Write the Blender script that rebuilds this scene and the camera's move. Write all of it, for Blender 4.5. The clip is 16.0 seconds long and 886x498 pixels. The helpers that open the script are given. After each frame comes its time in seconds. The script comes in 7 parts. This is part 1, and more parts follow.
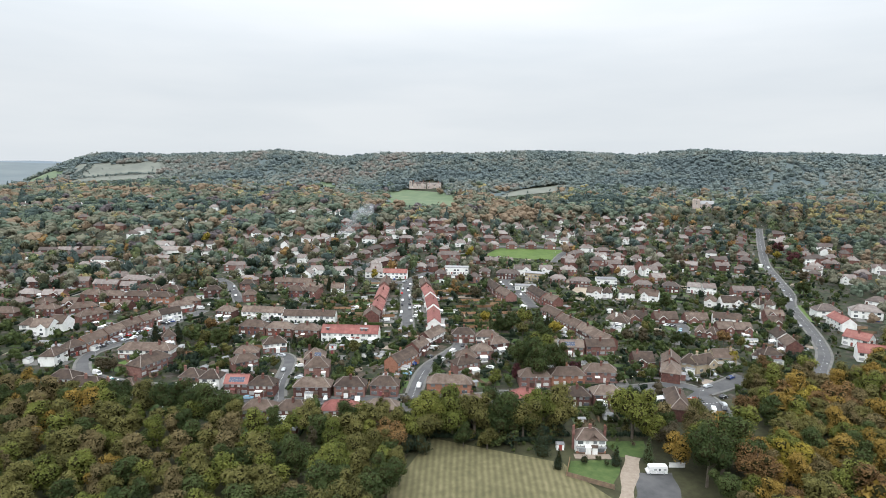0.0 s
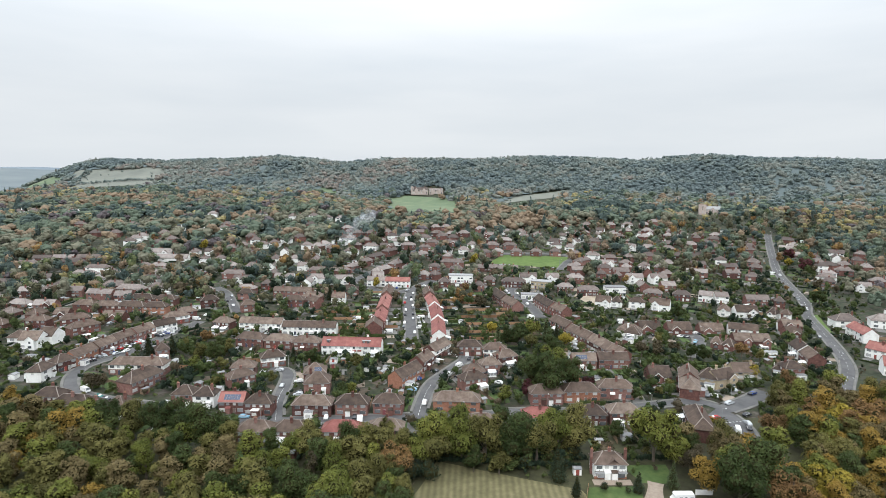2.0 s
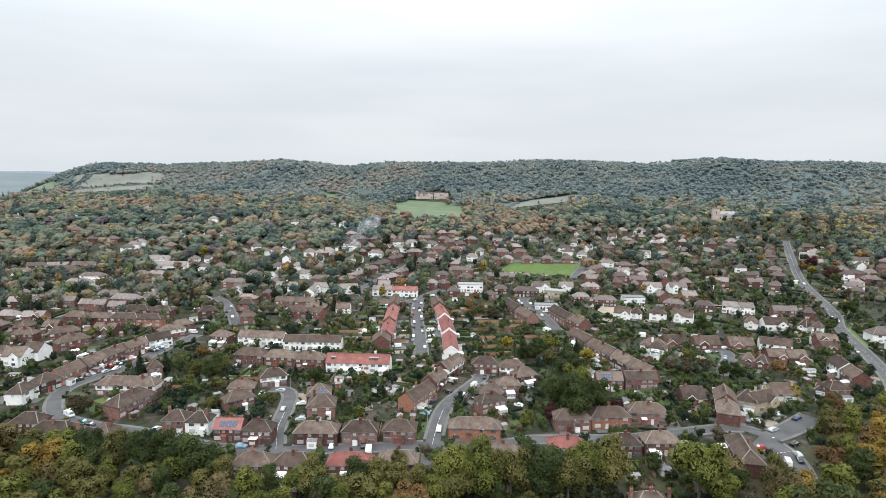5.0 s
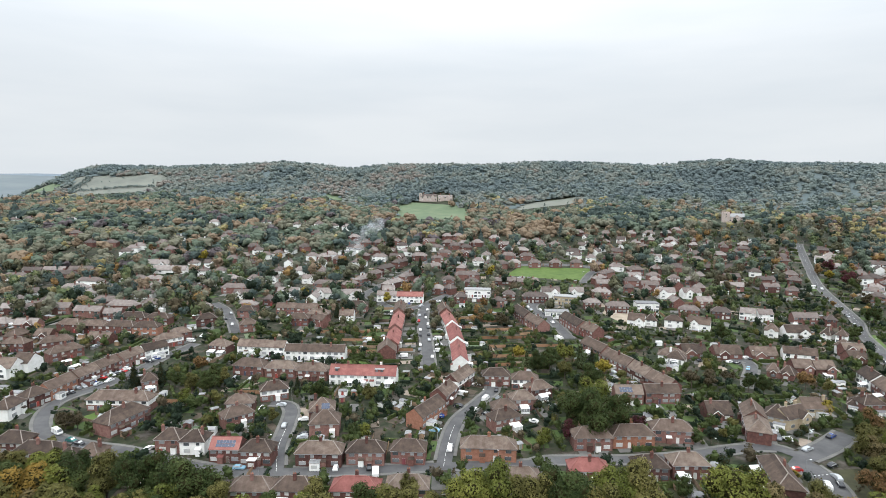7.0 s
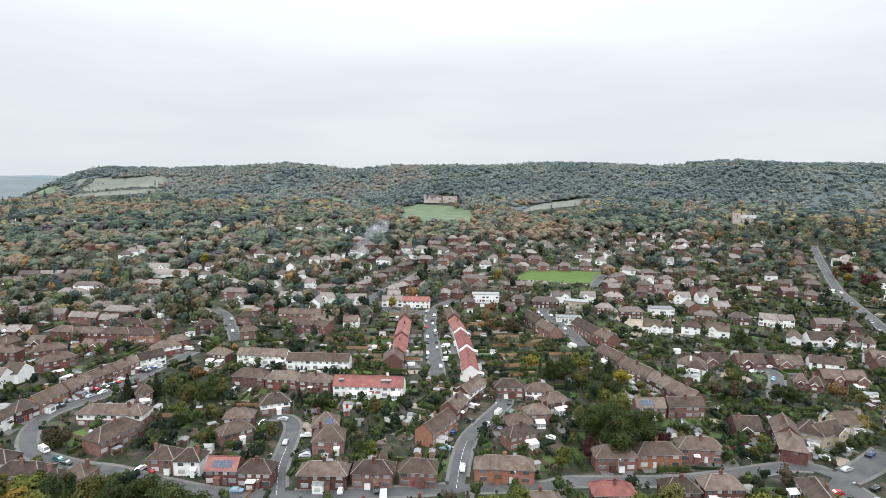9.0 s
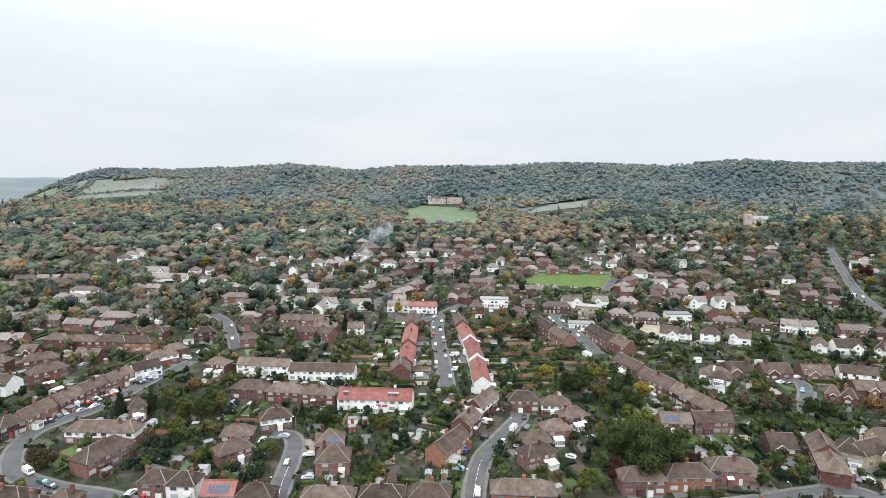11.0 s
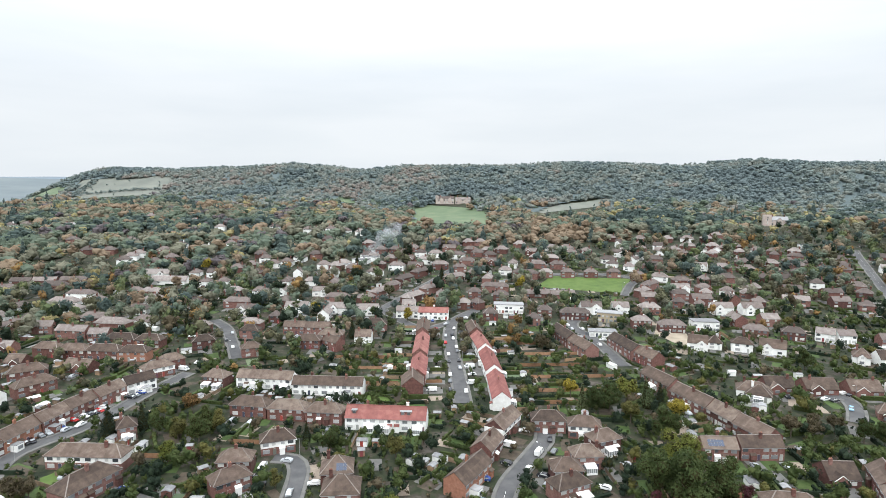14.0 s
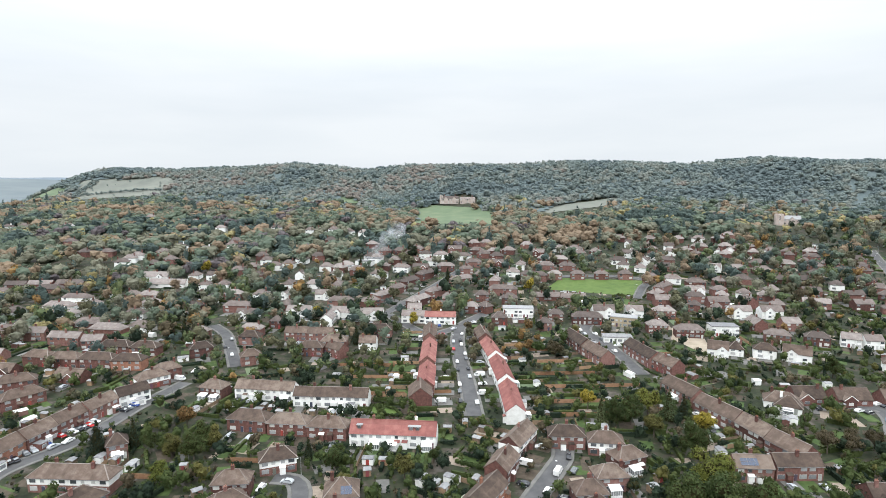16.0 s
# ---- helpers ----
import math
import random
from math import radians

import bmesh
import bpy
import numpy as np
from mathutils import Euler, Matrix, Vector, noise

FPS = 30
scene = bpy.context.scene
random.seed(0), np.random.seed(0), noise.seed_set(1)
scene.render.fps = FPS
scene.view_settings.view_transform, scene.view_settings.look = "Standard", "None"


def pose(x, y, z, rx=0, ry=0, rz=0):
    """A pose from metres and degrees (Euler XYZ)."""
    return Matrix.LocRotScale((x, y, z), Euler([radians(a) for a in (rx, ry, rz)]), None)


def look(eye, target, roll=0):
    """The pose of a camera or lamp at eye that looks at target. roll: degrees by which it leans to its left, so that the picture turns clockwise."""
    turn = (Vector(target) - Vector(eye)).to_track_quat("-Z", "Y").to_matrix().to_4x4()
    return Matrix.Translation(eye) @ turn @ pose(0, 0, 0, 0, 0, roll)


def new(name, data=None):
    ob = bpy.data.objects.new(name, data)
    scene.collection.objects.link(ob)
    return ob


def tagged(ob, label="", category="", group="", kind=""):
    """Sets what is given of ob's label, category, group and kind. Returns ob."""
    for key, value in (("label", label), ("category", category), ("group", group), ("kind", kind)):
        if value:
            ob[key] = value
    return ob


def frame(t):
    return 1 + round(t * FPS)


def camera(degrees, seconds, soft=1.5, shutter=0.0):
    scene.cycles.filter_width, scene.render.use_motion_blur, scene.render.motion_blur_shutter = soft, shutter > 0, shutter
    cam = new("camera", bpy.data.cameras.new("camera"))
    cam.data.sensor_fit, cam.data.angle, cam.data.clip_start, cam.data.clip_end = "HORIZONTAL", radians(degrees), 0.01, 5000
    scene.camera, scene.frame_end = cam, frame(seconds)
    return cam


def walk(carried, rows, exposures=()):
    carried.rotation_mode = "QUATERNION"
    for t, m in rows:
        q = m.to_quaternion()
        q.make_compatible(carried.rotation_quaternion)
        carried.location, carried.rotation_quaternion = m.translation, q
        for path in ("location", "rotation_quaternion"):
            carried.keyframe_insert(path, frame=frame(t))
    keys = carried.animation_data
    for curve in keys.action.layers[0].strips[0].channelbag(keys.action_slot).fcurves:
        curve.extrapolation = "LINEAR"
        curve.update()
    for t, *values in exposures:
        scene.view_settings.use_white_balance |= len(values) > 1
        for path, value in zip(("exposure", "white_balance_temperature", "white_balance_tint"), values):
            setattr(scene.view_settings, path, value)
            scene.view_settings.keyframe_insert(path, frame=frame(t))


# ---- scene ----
cam = camera(76.3, 16.0, soft=0.8)
PATH = [
    (0, (-0.164, 0.753, 84.758), (0.311, 2.675, 84.474), 0.5),
    (0.5, (-0.013, 3.813, 84.751), (0.462, 5.736, 84.471), 0.5),
    (1, (0.131, 6.94, 84.754), (0.606, 8.863, 84.48), 0.5),
    (1.5, (0.217, 10.128, 84.766), (0.693, 12.052, 84.496), 0.5),
    (2, (0.265, 13.415, 84.786), (0.739, 15.34, 84.521), 0.4),
    (2.5, (0.321, 16.799, 84.827), (0.794, 18.725, 84.566), 0.4),
    (3, (0.318, 20.278, 84.862), (0.791, 22.204, 84.603), 0.4),
    (3.5, (0.263, 23.849, 84.9), (0.735, 25.776, 84.642), 0.4),
    (4, (0.15, 27.321, 84.934), (0.62, 29.248, 84.678), 0.4),
    (6.5, (-0.096, 44.594, 85.286), (0.365, 46.525, 85.04), 0.3),
    (7, (-0.068, 47.995, 85.316), (0.391, 49.926, 85.071), 0.3),
    (7.5, (0.002, 51.399, 85.297), (0.458, 53.331, 85.054), 0.3),
    (8, (0.021, 54.783, 85.288), (0.475, 56.715, 85.046), 0.2),
    (8.5, (0.049, 58.136, 85.279), (0.501, 60.069, 85.038), 0.2),
    (9, (0.092, 61.539, 85.259), (0.541, 63.473, 85.018), 0.2),
    (11.5, (0.107, 79.282, 85.222), (0.544, 81.219, 84.985), 0.1),
    (12, (0.099, 82.748, 85.168), (0.533, 84.686, 84.931), 0.2),
    (12.5, (0.039, 86.14, 85.091), (0.47, 88.078, 84.852), 0.1),
    (13, (-0.048, 89.51, 85.024), (0.381, 91.449, 84.785), 0.1),
    (13.5, (-0.126, 92.964, 85.017), (0.3, 94.903, 84.778), 0.1),
    (14, (-0.178, 96.364, 85.019), (0.245, 98.304, 84.78), 0.1),
    (14.5, (-0.211, 99.758, 85.021), (0.211, 101.699, 84.781), 0.1),
    (15, (-0.189, 103.213, 85.024), (0.23, 105.154, 84.784), 0.0),
    (15.5, (-0.121, 106.718, 85.03), (0.296, 108.66, 84.79), 0.0),
    (16, (-0.01, 110.299, 85.033), (0.404, 112.241, 84.792), -0.1),
]
walk(cam, [(t, look(eye, aim, lean)) for t, eye, aim, lean in PATH], exposures=[(0, 0.0, 6230, 9), (7, 0.01, 6230, 9), (9.2, 0.03, 6230, 9), (12.5, 0.13, 6230, 9), (16, 0.16, 6230, 9)])

# ---- sky and light: a closed bright overcast ----
SUN_ROT, SUN_UP = radians(200), radians(48)
world = bpy.data.worlds.new("overcast")
scene.world = world
world.use_nodes = True
wn, wl = world.node_tree.nodes, world.node_tree.links
wn.clear()
sky = wn.new("ShaderNodeTexSky")
sky.sky_type, sky.sun_disc, sky.sun_elevation, sky.sun_rotation = "NISHITA", False, SUN_UP, SUN_ROT
sky_dim = wn.new("ShaderNodeVectorMath")
sky_dim.operation = "SCALE"
sky_dim.inputs["Scale"].default_value = 0.1
wl.new(sky.outputs[0], sky_dim.inputs[0])
co = wn.new("ShaderNodeTexCoord")
stretch = wn.new("ShaderNodeMapping")
stretch.inputs["Scale"].default_value = (1.2, 1.2, 7.0)
stretch.inputs["Rotation"].default_value = (0.05, 0.0, 0.4)
wl.new(co.outputs["Generated"], stretch.inputs["Vector"])
cl = wn.new("ShaderNodeTexNoise")
cl.inputs["Scale"].default_value, cl.inputs["Detail"].default_value, cl.inputs["Roughness"].default_value = 1.6, 5, 0.5
wl.new(stretch.outputs[0], cl.inputs["Vector"])
cr = wn.new("ShaderNodeValToRGB")
cr.color_ramp.elements[0].position, cr.color_ramp.elements[0].color = 0.32, (0.82, 0.855, 0.88, 1)
cr.color_ramp.elements[1].position, cr.color_ramp.elements[1].color = 0.66, (0.93, 0.945, 0.95, 1)
wl.new(cl.outputs[0], cr.inputs[0])
cover = wn.new("ShaderNodeMix")
cover.data_type = "RGBA"
cover.inputs["Factor"].default_value = 0.97
wl.new(sky_dim.outputs[0], cover.inputs["A"])
wl.new(cr.outputs[0], cover.inputs["B"])
# an overcast sky brightens steadily towards the zenith
sep = wn.new("ShaderNodeSeparateXYZ")
wl.new(co.outputs["Generated"], sep.inputs[0])
rise = wn.new("ShaderNodeMapRange")
rise.interpolation_type = "SMOOTHSTEP"
rise.inputs["From Min"].default_value, rise.inputs["From Max"].default_value = 0.07, 0.95
rise.inputs["To Min"].default_value, rise.inputs["To Max"].default_value = 0.89, 3.0
wl.new(sep.outputs["Z"], rise.inputs["Value"])
bg = wn.new("ShaderNodeBackground")
wl.new(rise.outputs[0], bg.inputs["Strength"])
wl.new(cover.outputs["Result"], bg.inputs["Color"])
wo = wn.new("ShaderNodeOutputWorld")
wl.new(bg.outputs[0], wo.inputs["Surface"])

sun_data = bpy.data.lights.new("sun", "SUN")
sun_data.energy, sun_data.angle, sun_data.color = 1.5, radians(25), (1.0, 0.97, 0.92)
sun = new("sun", sun_data)
sun.matrix_world = look((300 * math.sin(SUN_ROT), 300 * math.cos(SUN_ROT), 300), (0, 0, 0))


# ---- materials ----
def material(name, ramp, scale, rough=0.85, detail=6, bump=0.0, bump_scale=None, per_object=0.0, per_island=0.0, per_patch=0.0, patch=0.1, metal=0.0, spec=0.3, coords="Object"):
    """A surface: a colour ramp over grain at two scales, varied by object, island or patch, with fine relief."""
    m = bpy.data.materials.new(name)
    m.use_nodes = True
    n, k = m.node_tree.nodes, m.node_tree.links
    b = n["Principled BSDF"]
    b.inputs["Roughness"].default_value, b.inputs["Metallic"].default_value = rough, metal
    b.inputs["Specular IOR Level"].default_value = spec
    tc = n.new("ShaderNodeTexCoord")
    nz = n.new("ShaderNodeTexNoise")
    nz.inputs["Scale"].default_value, nz.inputs["Detail"].default_value, nz.inputs["Roughness"].default_value = scale, detail, 0.62
    k.new(tc.outputs[coords], nz.inputs["Vector"])
    value = nz.outputs[0]

    def add(source, amount):
        nonlocal value
        sub = n.new("ShaderNodeMath")
        sub.operation = "SUBTRACT"
        k.new(source, sub.inputs[0])
        sub.inputs[1].default_value = 0.5
        mul = n.new("ShaderNodeMath")
        mul.operation = "MULTIPLY_ADD"
        k.new(sub.outputs[0], mul.inputs[0])
        mul.inputs[1].default_value = amount
        k.new(value, mul.inputs[2])
        value = mul.outputs[0]

    if per_object:
        add(n.new("ShaderNodeObjectInfo").outputs["Random"], per_object)
    if per_island:
        add(n.new("ShaderNodeNewGeometry").outputs["Random Per Island"], per_island)
    if per_patch:
        geo = n.new("ShaderNodeNewGeometry")
        pz = n.new("ShaderNodeTexNoise")
        pz.inputs["Scale"].default_value, pz.inputs["Detail"].default_value = patch, 3
        k.new(geo.outputs["Position"], pz.inputs["Vector"])
        add(pz.outputs[0], per_patch)
    cr = n.new("ShaderNodeValToRGB")
    el = cr.color_ramp.elements
    while len(el) < len(ramp):
        el.new(0.5)
    for e, (p, c) in zip(el, ramp):
        e.position, e.color = p, (*c, 1)
    k.new(value, cr.inputs[0])
    k.new(cr.outputs[0], b.inputs["Base Color"])
    if bump:
        bz = n.new("ShaderNodeTexNoise")
        bz.inputs["Scale"].default_value, bz.inputs["Detail"].default_value = bump_scale or scale * 4, 4
        k.new(tc.outputs[coords], bz.inputs["Vector"])
        bp = n.new("ShaderNodeBump")
        bp.inputs["Strength"].default_value, bp.inputs["Distance"].default_value = bump, 0.05
        k.new(bz.outputs[0], bp.inputs["Height"])
        k.new(bp.outputs[0], b.inputs["Normal"])
    return m


def coursed(m, along, up, size, depth, dark):
    """Lay the courses of bricks or tiles over a material: joints that darken and sink a little."""
    n, k = m.node_tree.nodes, m.node_tree.links
    b = n["Principled BSDF"]
    tc = n.new("ShaderNodeTexCoord")
    mp = n.new("ShaderNodeMapping")
    mp.inputs["Rotation"].default_value = (along, up, 0)
    k.new(tc.outputs["Object"], mp.inputs["Vector"])
    br = n.new("ShaderNodeTexBrick")
    br.inputs["Scale"].default_value = 1.0
    br.inputs["Brick Width"].default_value, br.inputs["Row Height"].default_value, br.inputs["Mortar Size"].default_value = size[0], size[1], size[2]
    br.inputs["Color1"].default_value, br.inputs["Color2"].default_value, br.inputs["Mortar"].default_value = (1, 1, 1, 1), (0.78, 0.78, 0.8, 1), (dark, dark, dark, 1)
    k.new(mp.outputs[0], br.inputs["Vector"])
    mx = n.new("ShaderNodeMix")
    mx.data_type, mx.blend_type = "RGBA", "MULTIPLY"
    mx.inputs["Factor"].default_value = depth
    old = b.inputs["Base Color"].links[0].from_socket
    k.new(old, mx.inputs["A"])
    k.new(br.outputs["Color"], mx.inputs["B"])
    k.new(mx.outputs["Result"], b.inputs["Base Color"])
    return m


def glass(name, colour, rough):
    m = bpy.data.materials.new(name)
    m.use_nodes = True
    b = m.node_tree.nodes["Principled BSDF"]
    b.inputs["Base Color"].default_value, b.inputs["Roughness"].default_value, b.inputs["Specular IOR Level"].default_value = (*colour, 1), rough, 0.8
    return m


M = {}
M["brick"] = coursed(material("red_brick", [(0.2, (0.080, 0.039, 0.033)), (0.5, (0.158, 0.074, 0.061)), (0.85, (0.262, 0.148, 0.126))], 0.9, per_object=0.55), radians(90), 0, (0.918, 0.328, 0.050), 0.5, 0.7)
M["orange"] = coursed(material("orange_brick", [(0.25, (0.210, 0.097, 0.062)), (0.5, (0.294, 0.137, 0.089)), (0.8, (0.378, 0.200, 0.144))], 0.9, per_object=0.2), radians(90), 0, (0.945, 0.315, 0.048), 0.4, 0.7)
M["yellow"] = coursed(material("buff_brick", [(0.25, (0.31, 0.25, 0.165)), (0.5, (0.39, 0.325, 0.225)), (0.8, (0.47, 0.40, 0.29))], 0.9, per_object=0.2), radians(90), 0, (0.9, 0.3, 0.04), 0.4, 0.7)
M["white"] = material("white_render", [(0.2, (0.62, 0.61, 0.58)), (0.5, (0.78, 0.78, 0.76)), (0.8, (0.85, 0.85, 0.83))], 0.5, per_object=0.2)
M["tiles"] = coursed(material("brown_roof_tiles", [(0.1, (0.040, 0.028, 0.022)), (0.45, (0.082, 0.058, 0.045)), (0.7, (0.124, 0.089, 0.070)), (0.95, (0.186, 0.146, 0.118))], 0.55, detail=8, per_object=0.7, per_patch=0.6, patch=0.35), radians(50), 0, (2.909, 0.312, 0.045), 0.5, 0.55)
# the brown tiles again, lifted and greyed by painted haze for distant roofs
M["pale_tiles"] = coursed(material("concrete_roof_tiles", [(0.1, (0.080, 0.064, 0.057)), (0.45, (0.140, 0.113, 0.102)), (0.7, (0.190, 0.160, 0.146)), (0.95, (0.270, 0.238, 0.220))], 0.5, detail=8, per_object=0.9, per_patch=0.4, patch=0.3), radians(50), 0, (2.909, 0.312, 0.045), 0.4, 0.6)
M["red_tiles"] = coursed(material("red_roof_tiles", [(0.15, (0.150, 0.054, 0.047)), (0.5, (0.238, 0.092, 0.080)), (0.9, (0.320, 0.160, 0.132))], 0.5, detail=8, per_object=0.3, per_patch=0.5, patch=0.35), radians(50), 0, (2.969, 0.326, 0.047), 0.45, 0.6)
M["ridge"] = material("ridge_tile_mortar", [(0.2, (0.12, 0.095, 0.082)), (0.8, (0.26, 0.225, 0.20))], 1.5, per_object=0.5)
M["felt"] = material("grey_felt", [(0.3, (0.16, 0.16, 0.165)), (0.7, (0.30, 0.30, 0.30))], 0.8, per_object=0.4)
M["paint"] = material("white_paint", [(0.3, (0.72, 0.72, 0.70)), (0.7, (0.82, 0.82, 0.80))], 2.0, rough=0.5)
M["glass"] = material("window_glass_and_curtain", [(0.1, (0.06, 0.068, 0.075)), (0.45, (0.24, 0.25, 0.26)), (0.9, (0.56, 0.56, 0.54))], 0.5, rough=0.1, per_object=0.9, spec=0.8)
M["pot"] = material("clay_pot", [(0.3, (0.25, 0.10, 0.06)), (0.7, (0.36, 0.17, 0.10))], 3.0, per_object=0.3)
M["solar"] = glass("solar_glass", (0.03, 0.045, 0.085), 0.15)
M["door"] = material("painted_door", [(0.1, (0.05, 0.06, 0.09)), (0.4, (0.30, 0.05, 0.04)), (0.6, (0.12, 0.14, 0.12)), (0.9, (0.6, 0.6, 0.58))], 0.05, per_object=0.9, rough=0.45)
M["asphalt"] = material("worn_asphalt", [(0.25, (0.052, 0.052, 0.054)), (0.5, (0.082, 0.081, 0.083)), (0.8, (0.122, 0.120, 0.118))], 0.12, detail=9, bump=0.2, bump_scale=8, per_patch=0.4, patch=0.3)
M["paving"] = material("concrete_paving", [(0.25, (0.094, 0.091, 0.087)), (0.75, (0.172, 0.167, 0.156))], 0.25, detail=8)
M["line"] = material("road_paint", [(0.3, (0.5, 0.5, 0.48)), (0.7, (0.72, 0.72, 0.70))], 1.2)
M["wood"] = material("weathered_wood", [(0.2, (0.10, 0.075, 0.055)), (0.5, (0.20, 0.145, 0.10)), (0.8, (0.34, 0.22, 0.13))], 0.6, per_object=0.5)
M["fresh_wood"] = material("new_fence_wood", [(0.2, (0.17, 0.092, 0.052)), (0.5, (0.25, 0.14, 0.08)), (0.8, (0.33, 0.20, 0.125))], 0.6, per_object=0.4)
# shade inside tree crowns, put into a near-black core colour
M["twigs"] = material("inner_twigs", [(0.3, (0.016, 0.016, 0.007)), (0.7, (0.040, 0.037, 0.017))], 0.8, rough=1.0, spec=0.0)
M["bark"] = material("bark", [(0.3, (0.06, 0.05, 0.04)), (0.7, (0.14, 0.115, 0.09))], 1.5, bump=0.6)


def leaf(name, ramp, per_object=0.35, per_island=0.5, patch=0.0, patch_scale=0.1, thin=0.18):
    m = material(name, ramp, 0.25, rough=0.75, per_object=per_object, per_island=per_island, per_patch=patch, patch=patch_scale, spec=0.15)
    n, k = m.node_tree.nodes, m.node_tree.links
    b = n["Principled BSDF"]
    tr = n.new("ShaderNodeBsdfTranslucent")
    k.new(b.inputs["Base Color"].links[0].from_socket, tr.inputs["Color"])
    mx = n.new("ShaderNodeMixShader")
    mx.inputs[0].default_value = thin
    k.new(b.outputs[0], mx.inputs[1])
    k.new(tr.outputs[0], mx.inputs[2])
    k.new(mx.outputs[0], n["Material Output"].inputs["Surface"])
    return m


M["green"] = leaf("green_leaves", [(0.1, (0.026, 0.042, 0.020)), (0.45, (0.060, 0.086, 0.040)), (0.7, (0.100, 0.124, 0.056)), (0.95, (0.160, 0.170, 0.080))])
M["dark"] = leaf("dark_leaves", [(0.1, (0.007, 0.013, 0.008)), (0.5, (0.018, 0.030, 0.018)), (0.9, (0.040, 0.058, 0.032))])
M["olive"] = leaf("olive_leaves", [(0.1, (0.042, 0.044, 0.029)), (0.45, (0.088, 0.088, 0.052)), (0.75, (0.136, 0.130, 0.074)), (0.95, (0.195, 0.180, 0.105))])
M["yellow_leaf"] = leaf("yellow_leaves", [(0.1, (0.14, 0.115, 0.02)), (0.5, (0.26, 0.21, 0.03)), (0.9, (0.40, 0.31, 0.06))], 0.25)
M["rust"] = leaf("rust_leaves", [(0.1, (0.09, 0.054, 0.026)), (0.5, (0.170, 0.100, 0.042)), (0.9, (0.28, 0.18, 0.068))])
M["brown_leaf"] = leaf("brown_leaves", [(0.1, (0.034, 0.029, 0.018)), (0.5, (0.076, 0.062, 0.038)), (0.9, (0.130, 0.104, 0.064))])
M["purple"] = leaf("purple_leaves", [(0.1, (0.028, 0.010, 0.014)), (0.5, (0.075, 0.022, 0.03)), (0.9, (0.12, 0.04, 0.045))])
M["wood_lime"] = leaf("hornbeam_leaves", [(0.1, (0.052, 0.066, 0.014)), (0.5, (0.118, 0.132, 0.028)), (0.9, (0.205, 0.200, 0.045))], per_island=0.3, patch=0.6, patch_scale=0.13)
M["wood_olive"] = leaf("oak_leaves", [(0.1, (0.054, 0.054, 0.017)), (0.5, (0.112, 0.106, 0.033)), (0.9, (0.178, 0.158, 0.052))], per_island=0.3, patch=0.5, patch_scale=0.13)
M["wood_gold"] = leaf("field_maple_leaves", [(0.1, (0.100, 0.070, 0.016)), (0.5, (0.205, 0.135, 0.028)), (0.9, (0.310, 0.205, 0.050))], per_island=0.3, patch=0.5, patch_scale=0.13)
M["wood_green"] = leaf("ash_leaves", [(0.1, (0.016, 0.027, 0.008)), (0.5, (0.042, 0.060, 0.019)), (0.9, (0.082, 0.100, 0.033))], per_island=0.3, patch=0.5, patch_scale=0.13)
M["wood_brown"] = leaf("beech_leaves", [(0.1, (0.066, 0.052, 0.024)), (0.5, (0.126, 0.100, 0.046)), (0.9, (0.190, 0.150, 0.070))], per_island=0.3, patch=0.5, patch_scale=0.13)
# far and ridge leaves: blue-grey haze of distance put into the base colours
FAR_HAZED = {
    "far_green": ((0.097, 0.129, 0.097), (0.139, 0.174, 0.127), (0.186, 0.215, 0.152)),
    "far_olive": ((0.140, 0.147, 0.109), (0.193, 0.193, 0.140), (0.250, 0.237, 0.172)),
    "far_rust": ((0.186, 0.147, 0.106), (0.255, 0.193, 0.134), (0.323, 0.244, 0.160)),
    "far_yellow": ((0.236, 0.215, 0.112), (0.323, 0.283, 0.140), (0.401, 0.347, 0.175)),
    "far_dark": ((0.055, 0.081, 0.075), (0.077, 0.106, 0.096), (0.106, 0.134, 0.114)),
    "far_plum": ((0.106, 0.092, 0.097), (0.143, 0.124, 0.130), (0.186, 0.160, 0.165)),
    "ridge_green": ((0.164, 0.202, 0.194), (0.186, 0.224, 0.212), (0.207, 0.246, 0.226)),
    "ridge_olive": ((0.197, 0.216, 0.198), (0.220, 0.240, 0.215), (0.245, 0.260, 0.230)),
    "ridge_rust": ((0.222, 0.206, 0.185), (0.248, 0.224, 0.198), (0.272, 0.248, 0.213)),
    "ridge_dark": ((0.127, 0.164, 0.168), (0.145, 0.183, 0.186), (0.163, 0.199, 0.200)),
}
for key, (a, c, e) in FAR_HAZED.items():
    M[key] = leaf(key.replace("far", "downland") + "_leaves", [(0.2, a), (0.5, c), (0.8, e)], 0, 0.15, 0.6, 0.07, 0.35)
M["ground"] = material("garden_and_meadow", [(0.24, (0.008, 0.012, 0.005)), (0.42, (0.018, 0.026, 0.010)), (0.52, (0.031, 0.036, 0.017)), (0.60, (0.040, 0.033, 0.024)), (0.78, (0.090, 0.080, 0.068))], 0.3, detail=10, per_patch=0.9, patch=0.16, bump=0.5, bump_scale=1.5)
M["hay"] = material("mown_hay", [(0.25, (0.092, 0.086, 0.042)), (0.5, (0.134, 0.121, 0.060)), (0.8, (0.188, 0.166, 0.088))], 0.35, detail=9, bump=0.4, per_patch=0.5, patch=0.05)
